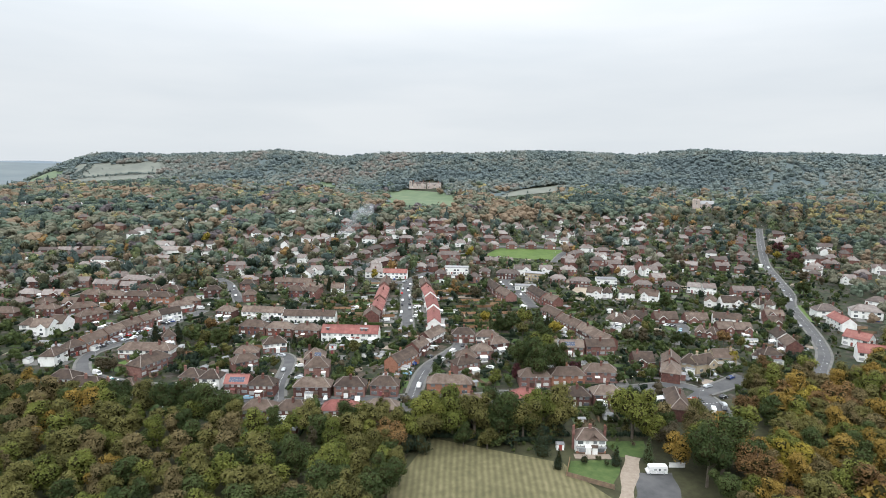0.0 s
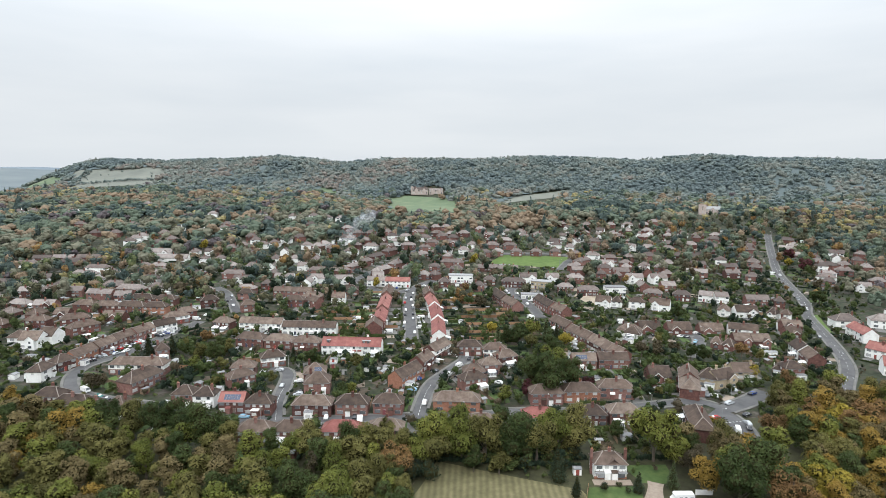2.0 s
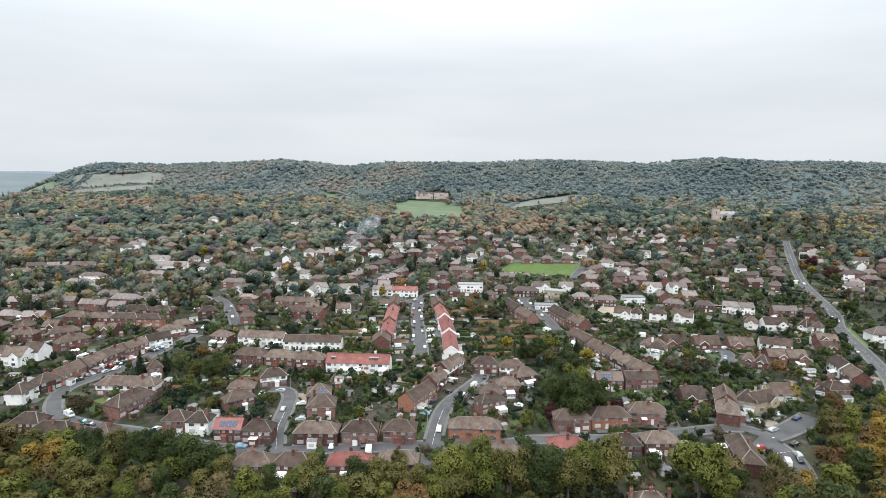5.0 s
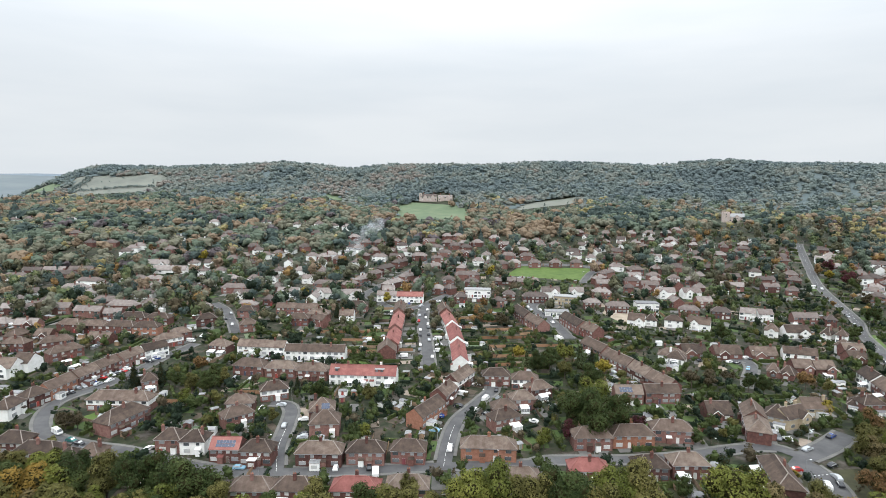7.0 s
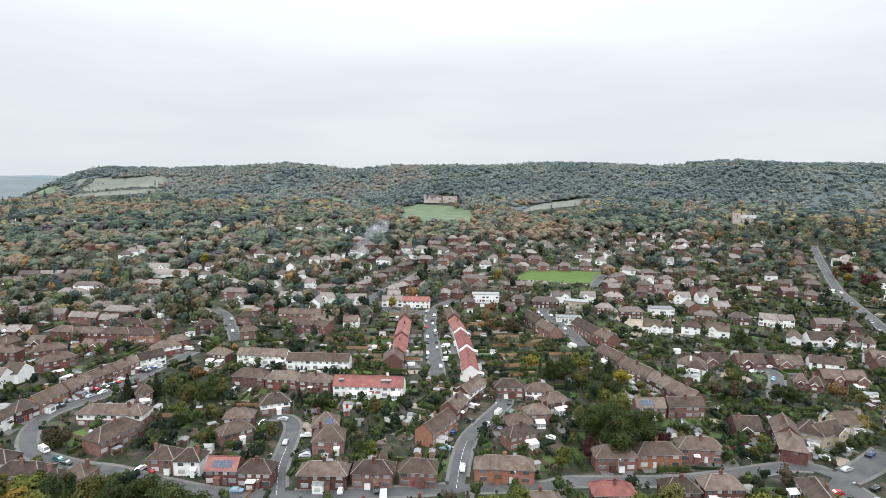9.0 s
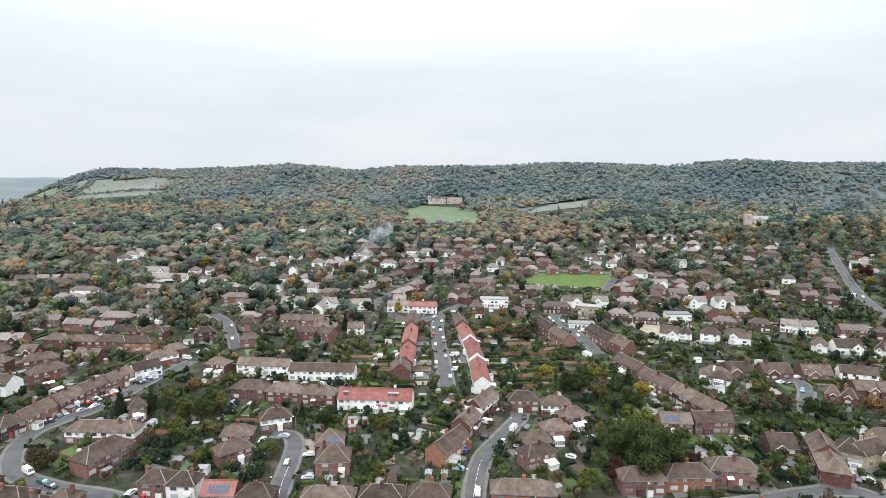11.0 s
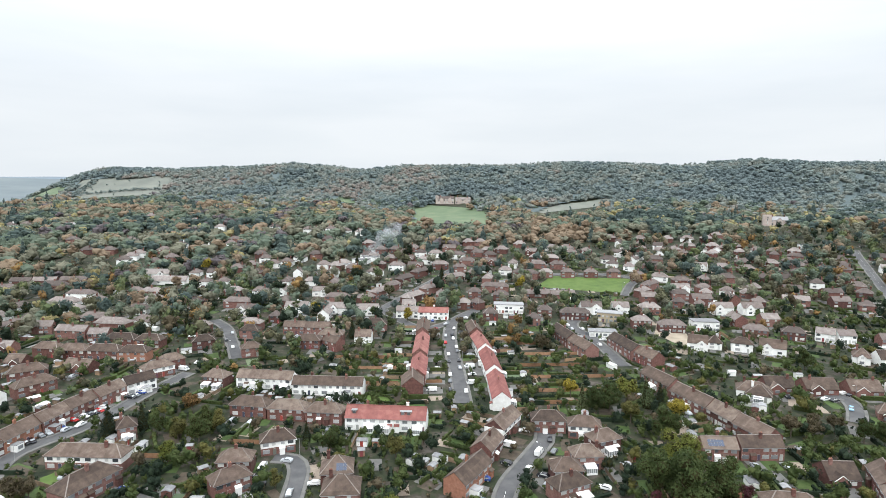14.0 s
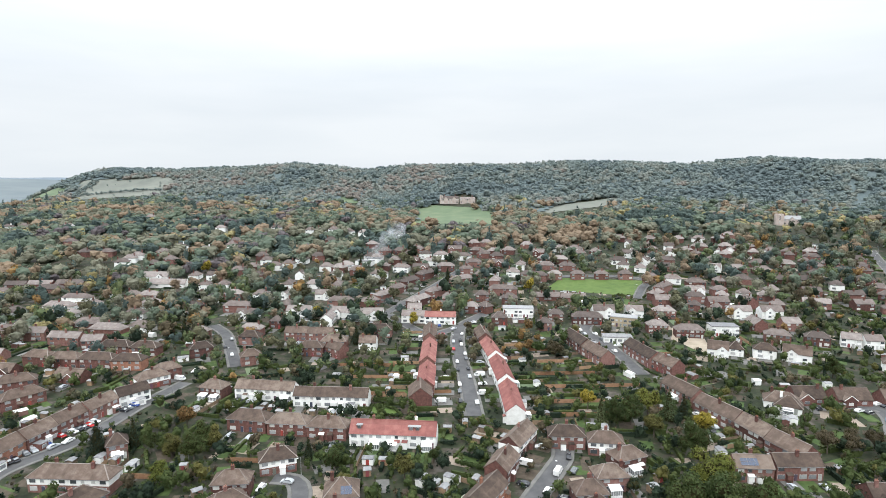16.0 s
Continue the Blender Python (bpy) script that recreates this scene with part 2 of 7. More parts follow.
def swaths(m, turn, width, depth):
    """Long mown lines over a grass material."""
    n, k = m.node_tree.nodes, m.node_tree.links
    bs = n["Principled BSDF"]
    tc = n.new("ShaderNodeTexCoord")
    mp = n.new("ShaderNodeMapping")
    mp.inputs["Rotation"].default_value = (0, 0, turn)
    k.new(tc.outputs["Object"], mp.inputs["Vector"])
    wv = n.new("ShaderNodeTexWave")
    wv.bands_direction = "X"
    wv.inputs["Scale"].default_value, wv.inputs["Distortion"].default_value, wv.inputs["Detail"].default_value, wv.inputs["Detail Scale"].default_value = 0.314 / width, 9.0, 4, 0.07
    k.new(mp.outputs[0], wv.inputs["Vector"])
    lo = n.new("ShaderNodeMapRange")
    lo.inputs["To Min"].default_value, lo.inputs["To Max"].default_value = 1 - depth, 1.0
    k.new(wv.outputs["Fac"], lo.inputs["Value"])
    mx = n.new("ShaderNodeVectorMath")
    mx.operation = "SCALE"
    k.new(bs.inputs["Base Color"].links[0].from_socket, mx.inputs[0])
    k.new(lo.outputs[0], mx.inputs["Scale"])
    k.new(mx.outputs[0], bs.inputs["Base Color"])
    return m


swaths(M["hay"], radians(15), 2.0, 0.3)
M["lawn"] = material("mown_lawn", [(0.25, (0.052, 0.088, 0.020)), (0.5, (0.078, 0.122, 0.027)), (0.8, (0.110, 0.150, 0.043))], 0.2, detail=9, per_patch=0.5, patch=0.03)
M["turf"] = material("garden_turf", [(0.25, (0.030, 0.055, 0.014)), (0.5, (0.052, 0.084, 0.022)), (0.8, (0.084, 0.112, 0.036))], 0.4, detail=9, per_patch=0.7, patch=0.12, bump=0.3)
M["pasture"] = material("pasture", [(0.25, (0.078, 0.112, 0.063)), (0.5, (0.104, 0.141, 0.078)), (0.8, (0.147, 0.169, 0.100))], 0.05, detail=9, per_patch=0.6, patch=0.012)
M["down"] = material("dry_downland_grass", [(0.25, (0.112, 0.122, 0.104)), (0.5, (0.146, 0.154, 0.130)), (0.8, (0.180, 0.184, 0.156))], 0.03, detail=9, per_patch=0.7, patch=0.02)
M["soil"] = material("dug_garden_soil", [(0.25, (0.038, 0.030, 0.022)), (0.5, (0.068, 0.053, 0.038)), (0.8, (0.111, 0.089, 0.066))], 0.5, detail=9, bump=0.5)
M["litter"] = material("leaf_litter_and_rough_grass", [(0.25, (0.022, 0.022, 0.011)), (0.5, (0.041, 0.041, 0.019)), (0.8, (0.064, 0.064, 0.030))], 0.3, detail=9, bump=0.5, per_patch=0.5, patch=0.05)
M["gravel"] = material("gravel", [(0.25, (0.202, 0.158, 0.119)), (0.75, (0.302, 0.252, 0.206))], 0.8, detail=9)
M["stone"] = material("pinkish_stone", [(0.25, (0.33, 0.27, 0.24)), (0.75, (0.50, 0.43, 0.39))], 0.3, detail=8)
M["rubber"] = material("tyre_rubber", [(0.3, (0.02, 0.02, 0.02)), (0.7, (0.04, 0.04, 0.04))], 6.0)
M["plastic"] = material("white_plastic", [(0.3, (0.74, 0.75, 0.75)), (0.7, (0.84, 0.84, 0.83))], 2.0, rough=0.4)
for tint, c in (("white", (0.75, 0.75, 0.74)), ("silver", (0.42, 0.44, 0.46)), ("grey", (0.13, 0.14, 0.15)), ("black", (0.02, 0.022, 0.027)), ("red", (0.36, 0.02, 0.02)), ("blue", (0.02, 0.05, 0.20)), ("lightblue", (0.22, 0.38, 0.50)), ("green", (0.02, 0.13, 0.12))):
    M["car_" + tint] = material("car_paint_" + tint, [(0.3, tuple(v * 0.9 for v in c)), (0.7, c)], 1.0, rough=0.25, spec=0.6)
# most distant land: blue haze mixed straight into its base colours
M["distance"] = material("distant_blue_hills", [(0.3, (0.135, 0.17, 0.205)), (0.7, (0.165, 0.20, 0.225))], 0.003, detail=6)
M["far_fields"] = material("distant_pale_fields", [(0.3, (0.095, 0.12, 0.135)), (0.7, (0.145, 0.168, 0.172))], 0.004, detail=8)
M["smoke"] = material("bonfire_smoke", [(0.3, (0.55, 0.60, 0.64)), (0.7, (0.75, 0.78, 0.80))], 0.05)
_n, _k = M["smoke"].node_tree.nodes, M["smoke"].node_tree.links
_t, _m, _w, _z = _n.new("ShaderNodeBsdfTransparent"), _n.new("ShaderNodeMixShader"), _n.new("ShaderNodeMapRange"), _n.new("ShaderNodeTexNoise")
_z.inputs["Scale"].default_value, _z.inputs["Detail"].default_value = 0.09, 5
_k.new(_n.new("ShaderNodeTexCoord").outputs["Object"], _z.inputs["Vector"])
_w.inputs["From Min"].default_value, _w.inputs["From Max"].default_value, _w.inputs["To Max"].default_value = 0.40, 0.75, 0.26
_k.new(_z.outputs[0], _w.inputs["Value"])
_k.new(_w.outputs[0], _m.inputs[0])
_k.new(_t.outputs[0], _m.inputs[1])
_k.new(_n["Principled BSDF"].outputs[0], _m.inputs[2])
_k.new(_m.outputs[0], _n["Material Output"].inputs["Surface"])
M["chalk"] = material("bare_chalky_soil", [(0.25, (0.24, 0.195, 0.145)), (0.75, (0.40, 0.345, 0.27))], 0.2, detail=9)
# ---- the lie of the land ----
RIDGE_Q = np.array([-2600, -1300, -1100, -1000, -900, -800, -740, -680, -640, -560, -500, -405, -300, -200, -100, -30, 60, 250, 700, 1500, 2600], float)
RIDGE_Z = np.array([-20, -15, -13, -10.5, -9, -7.5, -5, -0.5, 4, 11, 16, 28, 34, 50, 76, 100, 107, 98, 50, 10, -10], float)


def smooth(a, b, v):
    if isinstance(v, float):
        k = min(max((v - a) / (b - a), 0.0), 1.0)
    else:
        k = np.clip((np.asarray(v, float) - a) / (b - a), 0, 1)
    return k * k * (3 - 2 * k)


RIDGE_STEP = np.arange(-2600, 2601, 4.0)
RIDGE_LINE = sum(np.interp(RIDGE_STEP + d, RIDGE_Q, RIDGE_Z) for d in (-36, -18, 0, 18, 36)) / 5
RIDGE_FAST = RIDGE_LINE.tolist()


def land(x, y):
    """Height of the ground: a village in a shallow vale under a wooded chalk ridge."""
    one = isinstance(x, float)
    if one:
        q = y - (1250 - 0.37 * min(max(x, -2500.0), 1800.0))
        f = min(max((q + 2600) / 4, 0.0), len(RIDGE_FAST) - 1.001)
        k = int(f)
        z = RIDGE_FAST[k] + (RIDGE_FAST[k + 1] - RIDGE_FAST[k]) * (f - k)
    else:
        x, y = np.asarray(x, float), np.asarray(y, float)
        q = y - (1250 - 0.37 * np.clip(x, -2500, 1800))
        z = np.interp(q, RIDGE_STEP, RIDGE_LINE)
    lib = math if one else np
    z = z + 10 * smooth(50, -330, x) * smooth(560, 800, y) * smooth(1300, 1000, y)
    z = z + 2.5 * smooth(40, -120, x) * smooth(150, 260, y) * smooth(560, 420, y)
    end = smooth(-690, -440, x)
    over = max(z - 12.0, 0.0) if one else np.maximum(z - 12, 0)
    z = z - over * 0.9 * (1 - end)
    z = z + (3 * lib.sin(x / 120 + 3.9) + 2 * lib.sin(x / 41 + y / 130)) * smooth(-420, -150, q) * end
    crest = 4 * smooth(60, 180, x) * smooth(900, 760, x) + 11 * smooth(640, 800, x) * smooth(1090, 950, x)
    crest = crest + 8 * smooth(-150, -40, x) * smooth(90, 0, x) - 5 * smooth(-470, -380, x) * smooth(-210, -310, x)
    z = z + crest * smooth(-200, -20, q)
    r = lib.hypot(x, y)
    return z + 118 * smooth(3000, 4500, r) * (0.8 + 0.2 * lib.sin(x / 330) * lib.cos(y / 510))


# ---- the plan: x, y, turn, length, depth, eaves, houses, kind (roof h hipped g gabled t gable-fronted f flat; walls b w o y; r red tiles) ----
STREETS = {}
STREETS["white_crescent"] = [
    (-25.6, 356.0, 340, 26.2, 6.8, 5.0, 4, 'gw'),
    (1.9, 343.4, 344, 31.5, 6.8, 5.0, 5, 'gw'),
    (23.3, 305.1, 343, 31.2, 8.5, 5.0, 5, 'gwr'),
    (-28.9, 326.0, 338, 15.5, 6.8, 5.0, 2, 'hb'),
    (-14.3, 320.3, 342, 15.0, 6.8, 5.0, 2, 'hb'),
    (0.1, 314.6, 342, 14.8, 6.8, 5.0, 2, 'hb'),
    (-16.7, 293.6, 8, 11.5, 6.8, 5.0, 2, 'hm'),
    (-47.6, 360.9, 334, 10.8, 6.8, 5.0, 2, 'hb'),
    (-71.0, 313.3, 18, 6.3, 6.8, 5.0, 1, 'hb'),
]
STREETS["brick_close"] = [
    (3.3, 269.4, 355, 9.8, 9.0, 5.0, 1, 'hb'),
    (4.1, 257.5, 352, 10.9, 9.0, 5.0, 1, 'hb'),
    (-28.9, 281.4, 354, 10.8, 6.8, 5.0, 2, 'hb'),
    (-29.2, 269.6, 27, 11.3, 6.8, 5.0, 2, 'hb'),
]
STREETS["orange_terrace"] = [
    (43.6, 259.0, 46, 17.8, 7.5, 5.0, 3, 'go'),
    (54.6, 275.2, 53, 12.6, 7.5, 5.0, 2, 'gb'),
    (65.7, 291.1, 48, 17.0, 7.5, 5.0, 2, 'gm'),
]
STREETS["vale_road"] = [
    (1.8, 234.5, 346, 15.4, 6.8, 5.0, 2, 'hb'),
    (17.2, 232.2, 346, 12.7, 6.8, 5.0, 2, 'hb'),
    (31.5, 229.8, 342, 11.6, 6.8, 5.0, 2, 'hb'),
    (58.7, 225.5, 343, 19.0, 6.8, 5.0, 2, 'ho'),
    (-29.0, 243.4, 346, 10.1, 6.8, 5.0, 2, 'gbr'),
    (-18.7, 239.8, 345, 10.8, 6.8, 5.0, 2, 'hb'),
    (-49.0, 254.0, 346, 8.6, 6.8, 5.0, 1, 'hb'),
    (-40.5, 251.0, 346, 8.6, 6.8, 5.0, 1, 'hw'),
    (-18.5, 216.5, 346, 12.6, 6.8, 5.0, 2, 'hb'),
    (-6.0, 213.9, 344, 12.5, 6.8, 5.0, 2, 'hb'),
    (11.8, 209.9, 345, 14.3, 6.8, 5.0, 2, 'hbr'),
    (27.3, 207.8, 345, 12.8, 6.8, 5.0, 2, 'hb'),
    (62.0, 204.1, 347, 12.5, 6.8, 5.0, 2, 'hb'),
    (106.0, 201.6, 347, 10.6, 6.8, 5.0, 2, 'hb'),
    (119.0, 200.2, 347, 12.0, 6.8, 5.0, 2, 'hb'),
    (85.5, 204.3, 345, 12.5, 6.8, 5.0, 2, 'hbr'),
    (-100.3, 261.7, 344, 10.7, 6.8, 5.0, 2, 'hb'),
    (-88.8, 251.9, 344, 14.9, 6.8, 5.0, 2, 'hb'),
    (-77.4, 245.3, 342, 7.0, 6.8, 5.0, 1, 'hb'),
    (-71.6, 247.2, 344, 7.6, 6.8, 5.0, 1, 'hb'),
]
STREETS["bend_road"] = [
    (-107.3, 314.0, 69, 15.0, 6.8, 5.0, 2, 'go'),
    (-101.5, 326.6, 66, 12.5, 6.8, 5.0, 2, 'gb'),
    (-95.8, 338.4, 63, 13.4, 6.8, 5.0, 2, 'gb'),
    (-89.2, 349.0, 64, 13.7, 6.8, 5.0, 2, 'gb'),
    (-80.5, 360.3, 40, 12.6, 6.8, 5.0, 2, 'gw'),
    (-112.1, 304.3, 54, 8.6, 6.8, 5.0, 2, 'hb'),
    (-116.7, 293.9, 77, 9.9, 6.8, 5.0, 1, 'hw'),
    (-77.3, 378.0, 32, 13.5, 6.8, 5.0, 2, 'hm'),
    (-73.9, 387.8, 31, 11.9, 6.8, 5.0, 1, 'hb'),
    (-76.1, 293.1, 345, 25.4, 6.8, 5.0, 4, 'hm'),
    (-71.0, 275.2, 55, 17.2, 8.5, 5.0, 3, 'hb'),
    (-134.2, 351.1, 340, 8.7, 9.0, 5.0, 1, 'tw'),
    (-153.5, 385.0, 347, 12.4, 6.8, 5.0, 2, 'hb'),
    (-134.2, 384.1, 18, 15.1, 6.8, 5.0, 2, 'hb'),
    (-123.6, 365.2, 42, 15.7, 6.8, 5.0, 2, 'hb'),
    (-140.0, 345.2, 344, 10.7, 9.0, 5.0, 1, 'tw'),
]
STREETS["south_centre"] = [
    (83.2, 289.7, 344, 12.7, 6.8, 5.0, 2, 'hb'),
    (94.5, 282.2, 339, 11.8, 6.8, 5.0, 2, 'hm'),
    (96.1, 270.8, 9, 10.6, 6.8, 5.0, 1, 'hb'),
    (85.0, 261.6, 354, 10.0, 6.8, 5.0, 1, 'hb'),
    (74.7, 254.7, 352, 9.6, 6.8, 5.0, 2, 'hb'),
    (71.6, 246.1, 12, 11.7, 6.8, 5.0, 2, 'hb'),
    (97.2, 224.3, 348, 13.7, 6.8, 5.0, 2, 'hb'),
    (112.2, 222.7, 349, 15.1, 6.8, 5.0, 2, 'ho'),
    (128.8, 222.7, 340, 14.8, 6.8, 5.0, 2, 'hb'),
]
STREETS["long_terrace"] = [
    (149.4, 316.8, 276, 19.1, 8.0, 5.0, 3, 'gb'),
    (150.4, 294.7, 278, 19.8, 8.0, 5.0, 3, 'gb'),
    (152.5, 277.9, 274, 13.3, 8.0, 5.0, 3, 'gb'),
    (153.5, 263.6, 276, 14.6, 8.0, 5.0, 3, 'gb'),
    (131.7, 257.0, 344, 11.8, 6.8, 5.0, 2, 'gb'),
    (146.1, 254.8, 348, 14.9, 6.8, 5.0, 3, 'gb'),
    (161.0, 367.4, 268, 27.0, 8.0, 5.0, 3, 'gb'),
    (162.8, 349.1, 280, 15.5, 8.0, 5.0, 2, 'gb'),
    (137.2, 393.7, 269, 23.7, 8.0, 5.0, 3, 'gb'),
    (137.7, 371.8, 273, 20.7, 8.0, 5.0, 2, 'gb'),
]
STREETS["red_rows"] = [
    (38.6, 338.5, 81, 13.0, 9.5, 5.0, 1, 'gb'),
    (44.7, 356.8, 77, 26.1, 7.5, 5.0, 3, 'gbr'),
    (52.0, 390.5, 77, 34, 7.5, 5.0, 3, 'gbr'),
    (59.2, 425.0, 78, 26.0, 7.5, 5.0, 3, 'gb'),
    (74.3, 323.7, 258, 29.5, 7.5, 5.0, 3, 'gwr'),
    (80.6, 356.8, 261, 29.8, 7.5, 5.0, 3, 'gwr'),
    (85.0, 388.1, 264, 25.9, 7.5, 5.0, 3, 'gwr'),
    (88.2, 415.0, 263, 19.7, 7.5, 5.0, 3, 'gb'),
]
STREETS["north_west_close"] = [
    (-16.4, 441.8, 345, 13.2, 6.8, 5.0, 2, 'gb'),
    (-2.7, 438.1, 347, 14.5, 6.8, 5.0, 2, 'gb'),
    (-7.8, 412.2, 346, 13.4, 6.8, 5.0, 2, 'hb'),
    (5.6, 407.4, 309, 11.1, 6.8, 5.0, 1, 'gb'),
    (-42.9, 454.2, 344, 13.2, 6.8, 5.0, 1, 'hb'),
    (-41.8, 437.6, 344, 11.3, 6.8, 5.0, 1, 'hb'),
    (-37.7, 402.6, 13, 9.9, 6.8, 5.0, 1, 'hb'),
    (-16.9, 495.5, 343, 16.3, 8.0, 4.0, 2, 'tw'),
    (11.9, 486.5, 343, 16.8, 8.0, 4.0, 2, 'tw'),
    (28.4, 479.0, 349, 19.1, 8.0, 4.0, 2, 'tw'),
    (56.3, 464.2, 342, 15.7, 6.8, 5.0, 2, 'gw'),
    (72.3, 457.6, 344, 19.8, 6.8, 5.0, 3, 'gwr'),
    (79.5, 482.9, 342, 15.5, 6.8, 5.0, 2, 'hb'),
    (97.9, 475.9, 342, 9.2, 6.8, 5.0, 2, 'hb'),
    (11.0, 512.1, 343, 17.9, 6.8, 5.0, 2, 'hb'),
    (-29.3, 469.6, 340, 8.0, 6.8, 5.0, 1, 'hb'),
]
STREETS["hill_street"] = [
    (31.3, 506.4, 32, 13.2, 6.8, 5.0, 2, 'hb'),
    (42.6, 521.1, 42, 15.3, 6.8, 5.0, 2, 'hb'),
    (54.2, 536.0, 50, 17.9, 6.8, 5.0, 2, 'hb'),
    (67.3, 554.7, 47, 19.4, 6.8, 5.0, 2, 'hb'),
    (84.1, 573.4, 44, 22, 6.8, 5.0, 2, 'hb'),
    (105.3, 592.0, 346, 15.0, 6.8, 5.0, 2, 'hb'),
    (120.2, 577.8, 354, 11.5, 6.8, 5.0, 2, 'hb'),
    (65.6, 502.1, 45, 22.0, 6.8, 5.0, 2, 'hb'),
    (82.5, 521.7, 35, 18.4, 6.8, 5.0, 2, 'hb'),
    (108.7, 548.4, 28, 20.4, 6.8, 5.0, 2, 'hb'),
    (-66.5, 551.5, 340, 13.2, 6.8, 5.0, 2, 'hb'),
    (-58.5, 515.4, 342, 20.2, 6.8, 5.0, 2, 'hb'),
]
STREETS["west_bungalows"] = [
    (-242.0, 619.4, 348, 17.3, 6.8, 5.0, 3, 'gb'),
    (-223.7, 617.3, 351, 19.1, 6.8, 5.0, 3, 'gb'),
    (-200.8, 614.2, 347, 22.7, 6.8, 5.0, 3, 'gb'),
    (-179.3, 569.1, 340, 22, 6.8, 5.0, 2, 'hw'),
    (-250.2, 607.0, 351, 21.5, 8.0, 3.0, 3, 'hw'),
    (-213.8, 609.0, 344, 22, 8.0, 3.0, 2, 'hb'),
    (-139.1, 624.6, 347, 22.1, 9.0, 4.0, 3, 'tw'),
    (-124.5, 603.0, 344, 31.1, 9.0, 3.0, 3, 'tw'),
    (-141.2, 568.6, 347, 10.5, 6.8, 5.0, 1, 'hb'),
    (-128.3, 563.7, 342, 15.8, 6.8, 5.0, 2, 'hb'),
    (-185.4, 554.4, 341, 22, 8.0, 3.0, 2, 'hw'),
    (-173.9, 530.8, 341, 22, 8.0, 3.0, 2, 'hw'),
    (-145.3, 497.9, 343, 19.0, 8.0, 3.0, 2, 'hb'),
    (-128.9, 479.2, 340, 21.9, 8.0, 3.0, 2, 'hb'),
    (-110.1, 480.6, 323, 15.3, 8.0, 3.0, 1, 'hw'),
    (-212.2, 518.1, 350, 16.5, 8.0, 3.0, 2, 'hw'),
    (-198.6, 478.8, 353, 8.1, 6.8, 5.0, 2, 'gb'),
    (-183.2, 473.6, 351, 14.1, 6.8, 5.0, 3, 'tb'),
    (-165.2, 472.1, 351, 14.4, 6.8, 5.0, 3, 'gb'),
    (-142.2, 456.2, 340, 19.2, 6.8, 5.0, 2, 'gb'),
    (-124.6, 445.2, 352, 11.0, 6.8, 5.0, 2, 'gb'),
    (-108.7, 430.7, 344, 17.1, 6.8, 5.0, 2, 'hb'),
    (-92.8, 425.2, 345, 14.4, 6.8, 5.0, 2, 'hb'),
    (-125.8, 414.2, 344, 15.8, 6.8, 5.0, 2, 'hb'),
    (-109.8, 409.7, 342, 18.6, 6.8, 5.0, 2, 'hb'),
    (-94.6, 404.7, 348, 14.9, 6.8, 5.0, 2, 'ho'),
    (-70.3, 452.5, 339, 7.2, 6.8, 5.0, 1, 'hb'),
    (-64.5, 419.4, 15, 11.5, 6.8, 5.0, 1, 'hb'),
    (-140.1, 420.5, 340, 14.5, 6.8, 5.0, 1, 'hb'),
]
STREETS["green_side"] = [
    (186.6, 541.8, 342, 11.0, 6.8, 5.0, 2, 'hb'),
    (204.5, 537.0, 342, 10.9, 6.8, 5.0, 2, 'hb'),
    (223.2, 531.9, 342, 10.8, 6.8, 5.0, 2, 'hb'),
    (241.9, 526.9, 342, 10.7, 6.8, 5.0, 2, 'hb'),
    (256.4, 513.4, 346, 11.2, 6.8, 5.0, 2, 'hb'),
    (168.9, 543.9, 326, 21.9, 6.8, 5.0, 3, 'hb'),
    (146.1, 445.6, 340, 9.4, 6.8, 5.0, 2, 'hb'),
    (132.0, 429.4, 339, 8.4, 6.8, 5.0, 1, 'hb'),
    (162.8, 434.6, 340, 19.0, 6.8, 5.0, 3, 'hb'),
    (195.7, 408.9, 342, 11.8, 6.8, 5.0, 2, 'hb'),
    (208.7, 396.6, 339, 15.8, 6.8, 5.0, 3, 'hb'),
    (204.3, 365.6, 322, 10.4, 9.0, 4.0, 1, 'tw'),
    (213.7, 363.9, 325, 7.2, 8.0, 4.0, 1, 'hw'),
    (235.9, 473.4, 29, 12.9, 6.8, 5.0, 1, 'hb'),
    (251.2, 488.1, 35, 20.5, 6.8, 5.0, 2, 'hb'),
    (159.4, 491.8, 345, 18.2, 7.0, 3.0, 4, 'gb'),
    (176.5, 484.6, 343, 17.8, 7.0, 3.0, 4, 'gb'),
    (258.0, 459.3, 341, 12.6, 6.8, 5.0, 2, 'hb'),
    (244.9, 441.6, 322, 7.2, 6.8, 5.0, 1, 'hb'),
    (284.8, 469.2, 346, 10.4, 6.8, 5.0, 1, 'hb'),
    (278.1, 457.0, 324, 8.1, 6.8, 5.0, 1, 'hb'),
    (255.1, 433.0, 319, 6.3, 6.8, 5.0, 1, 'hb'),
    (132.1, 512.4, 339, 21.3, 6.8, 5.0, 3, 'hb'),
    (112.8, 501.5, 346, 9.5, 6.8, 5.0, 2, 'hb'),
    (126.6, 556.9, 321, 8.8, 6.8, 5.0, 2, 'hb'),
    (106.8, 473.6, 302, 8.4, 6.8, 5.0, 1, 'hb'),
    (125.6, 460.1, 342, 19.9, 9.0, 6.0, 4, 'fw'),
    (183.1, 425.1, 326, 15.8, 9.0, 6.0, 3, 'fy'),
    (230.1, 394.9, 343, 15.2, 9.0, 6.0, 4, 'fw'),
    (163.9, 398.9, 341, 15.9, 8.0, 3.0, 3, 'fw'),
]
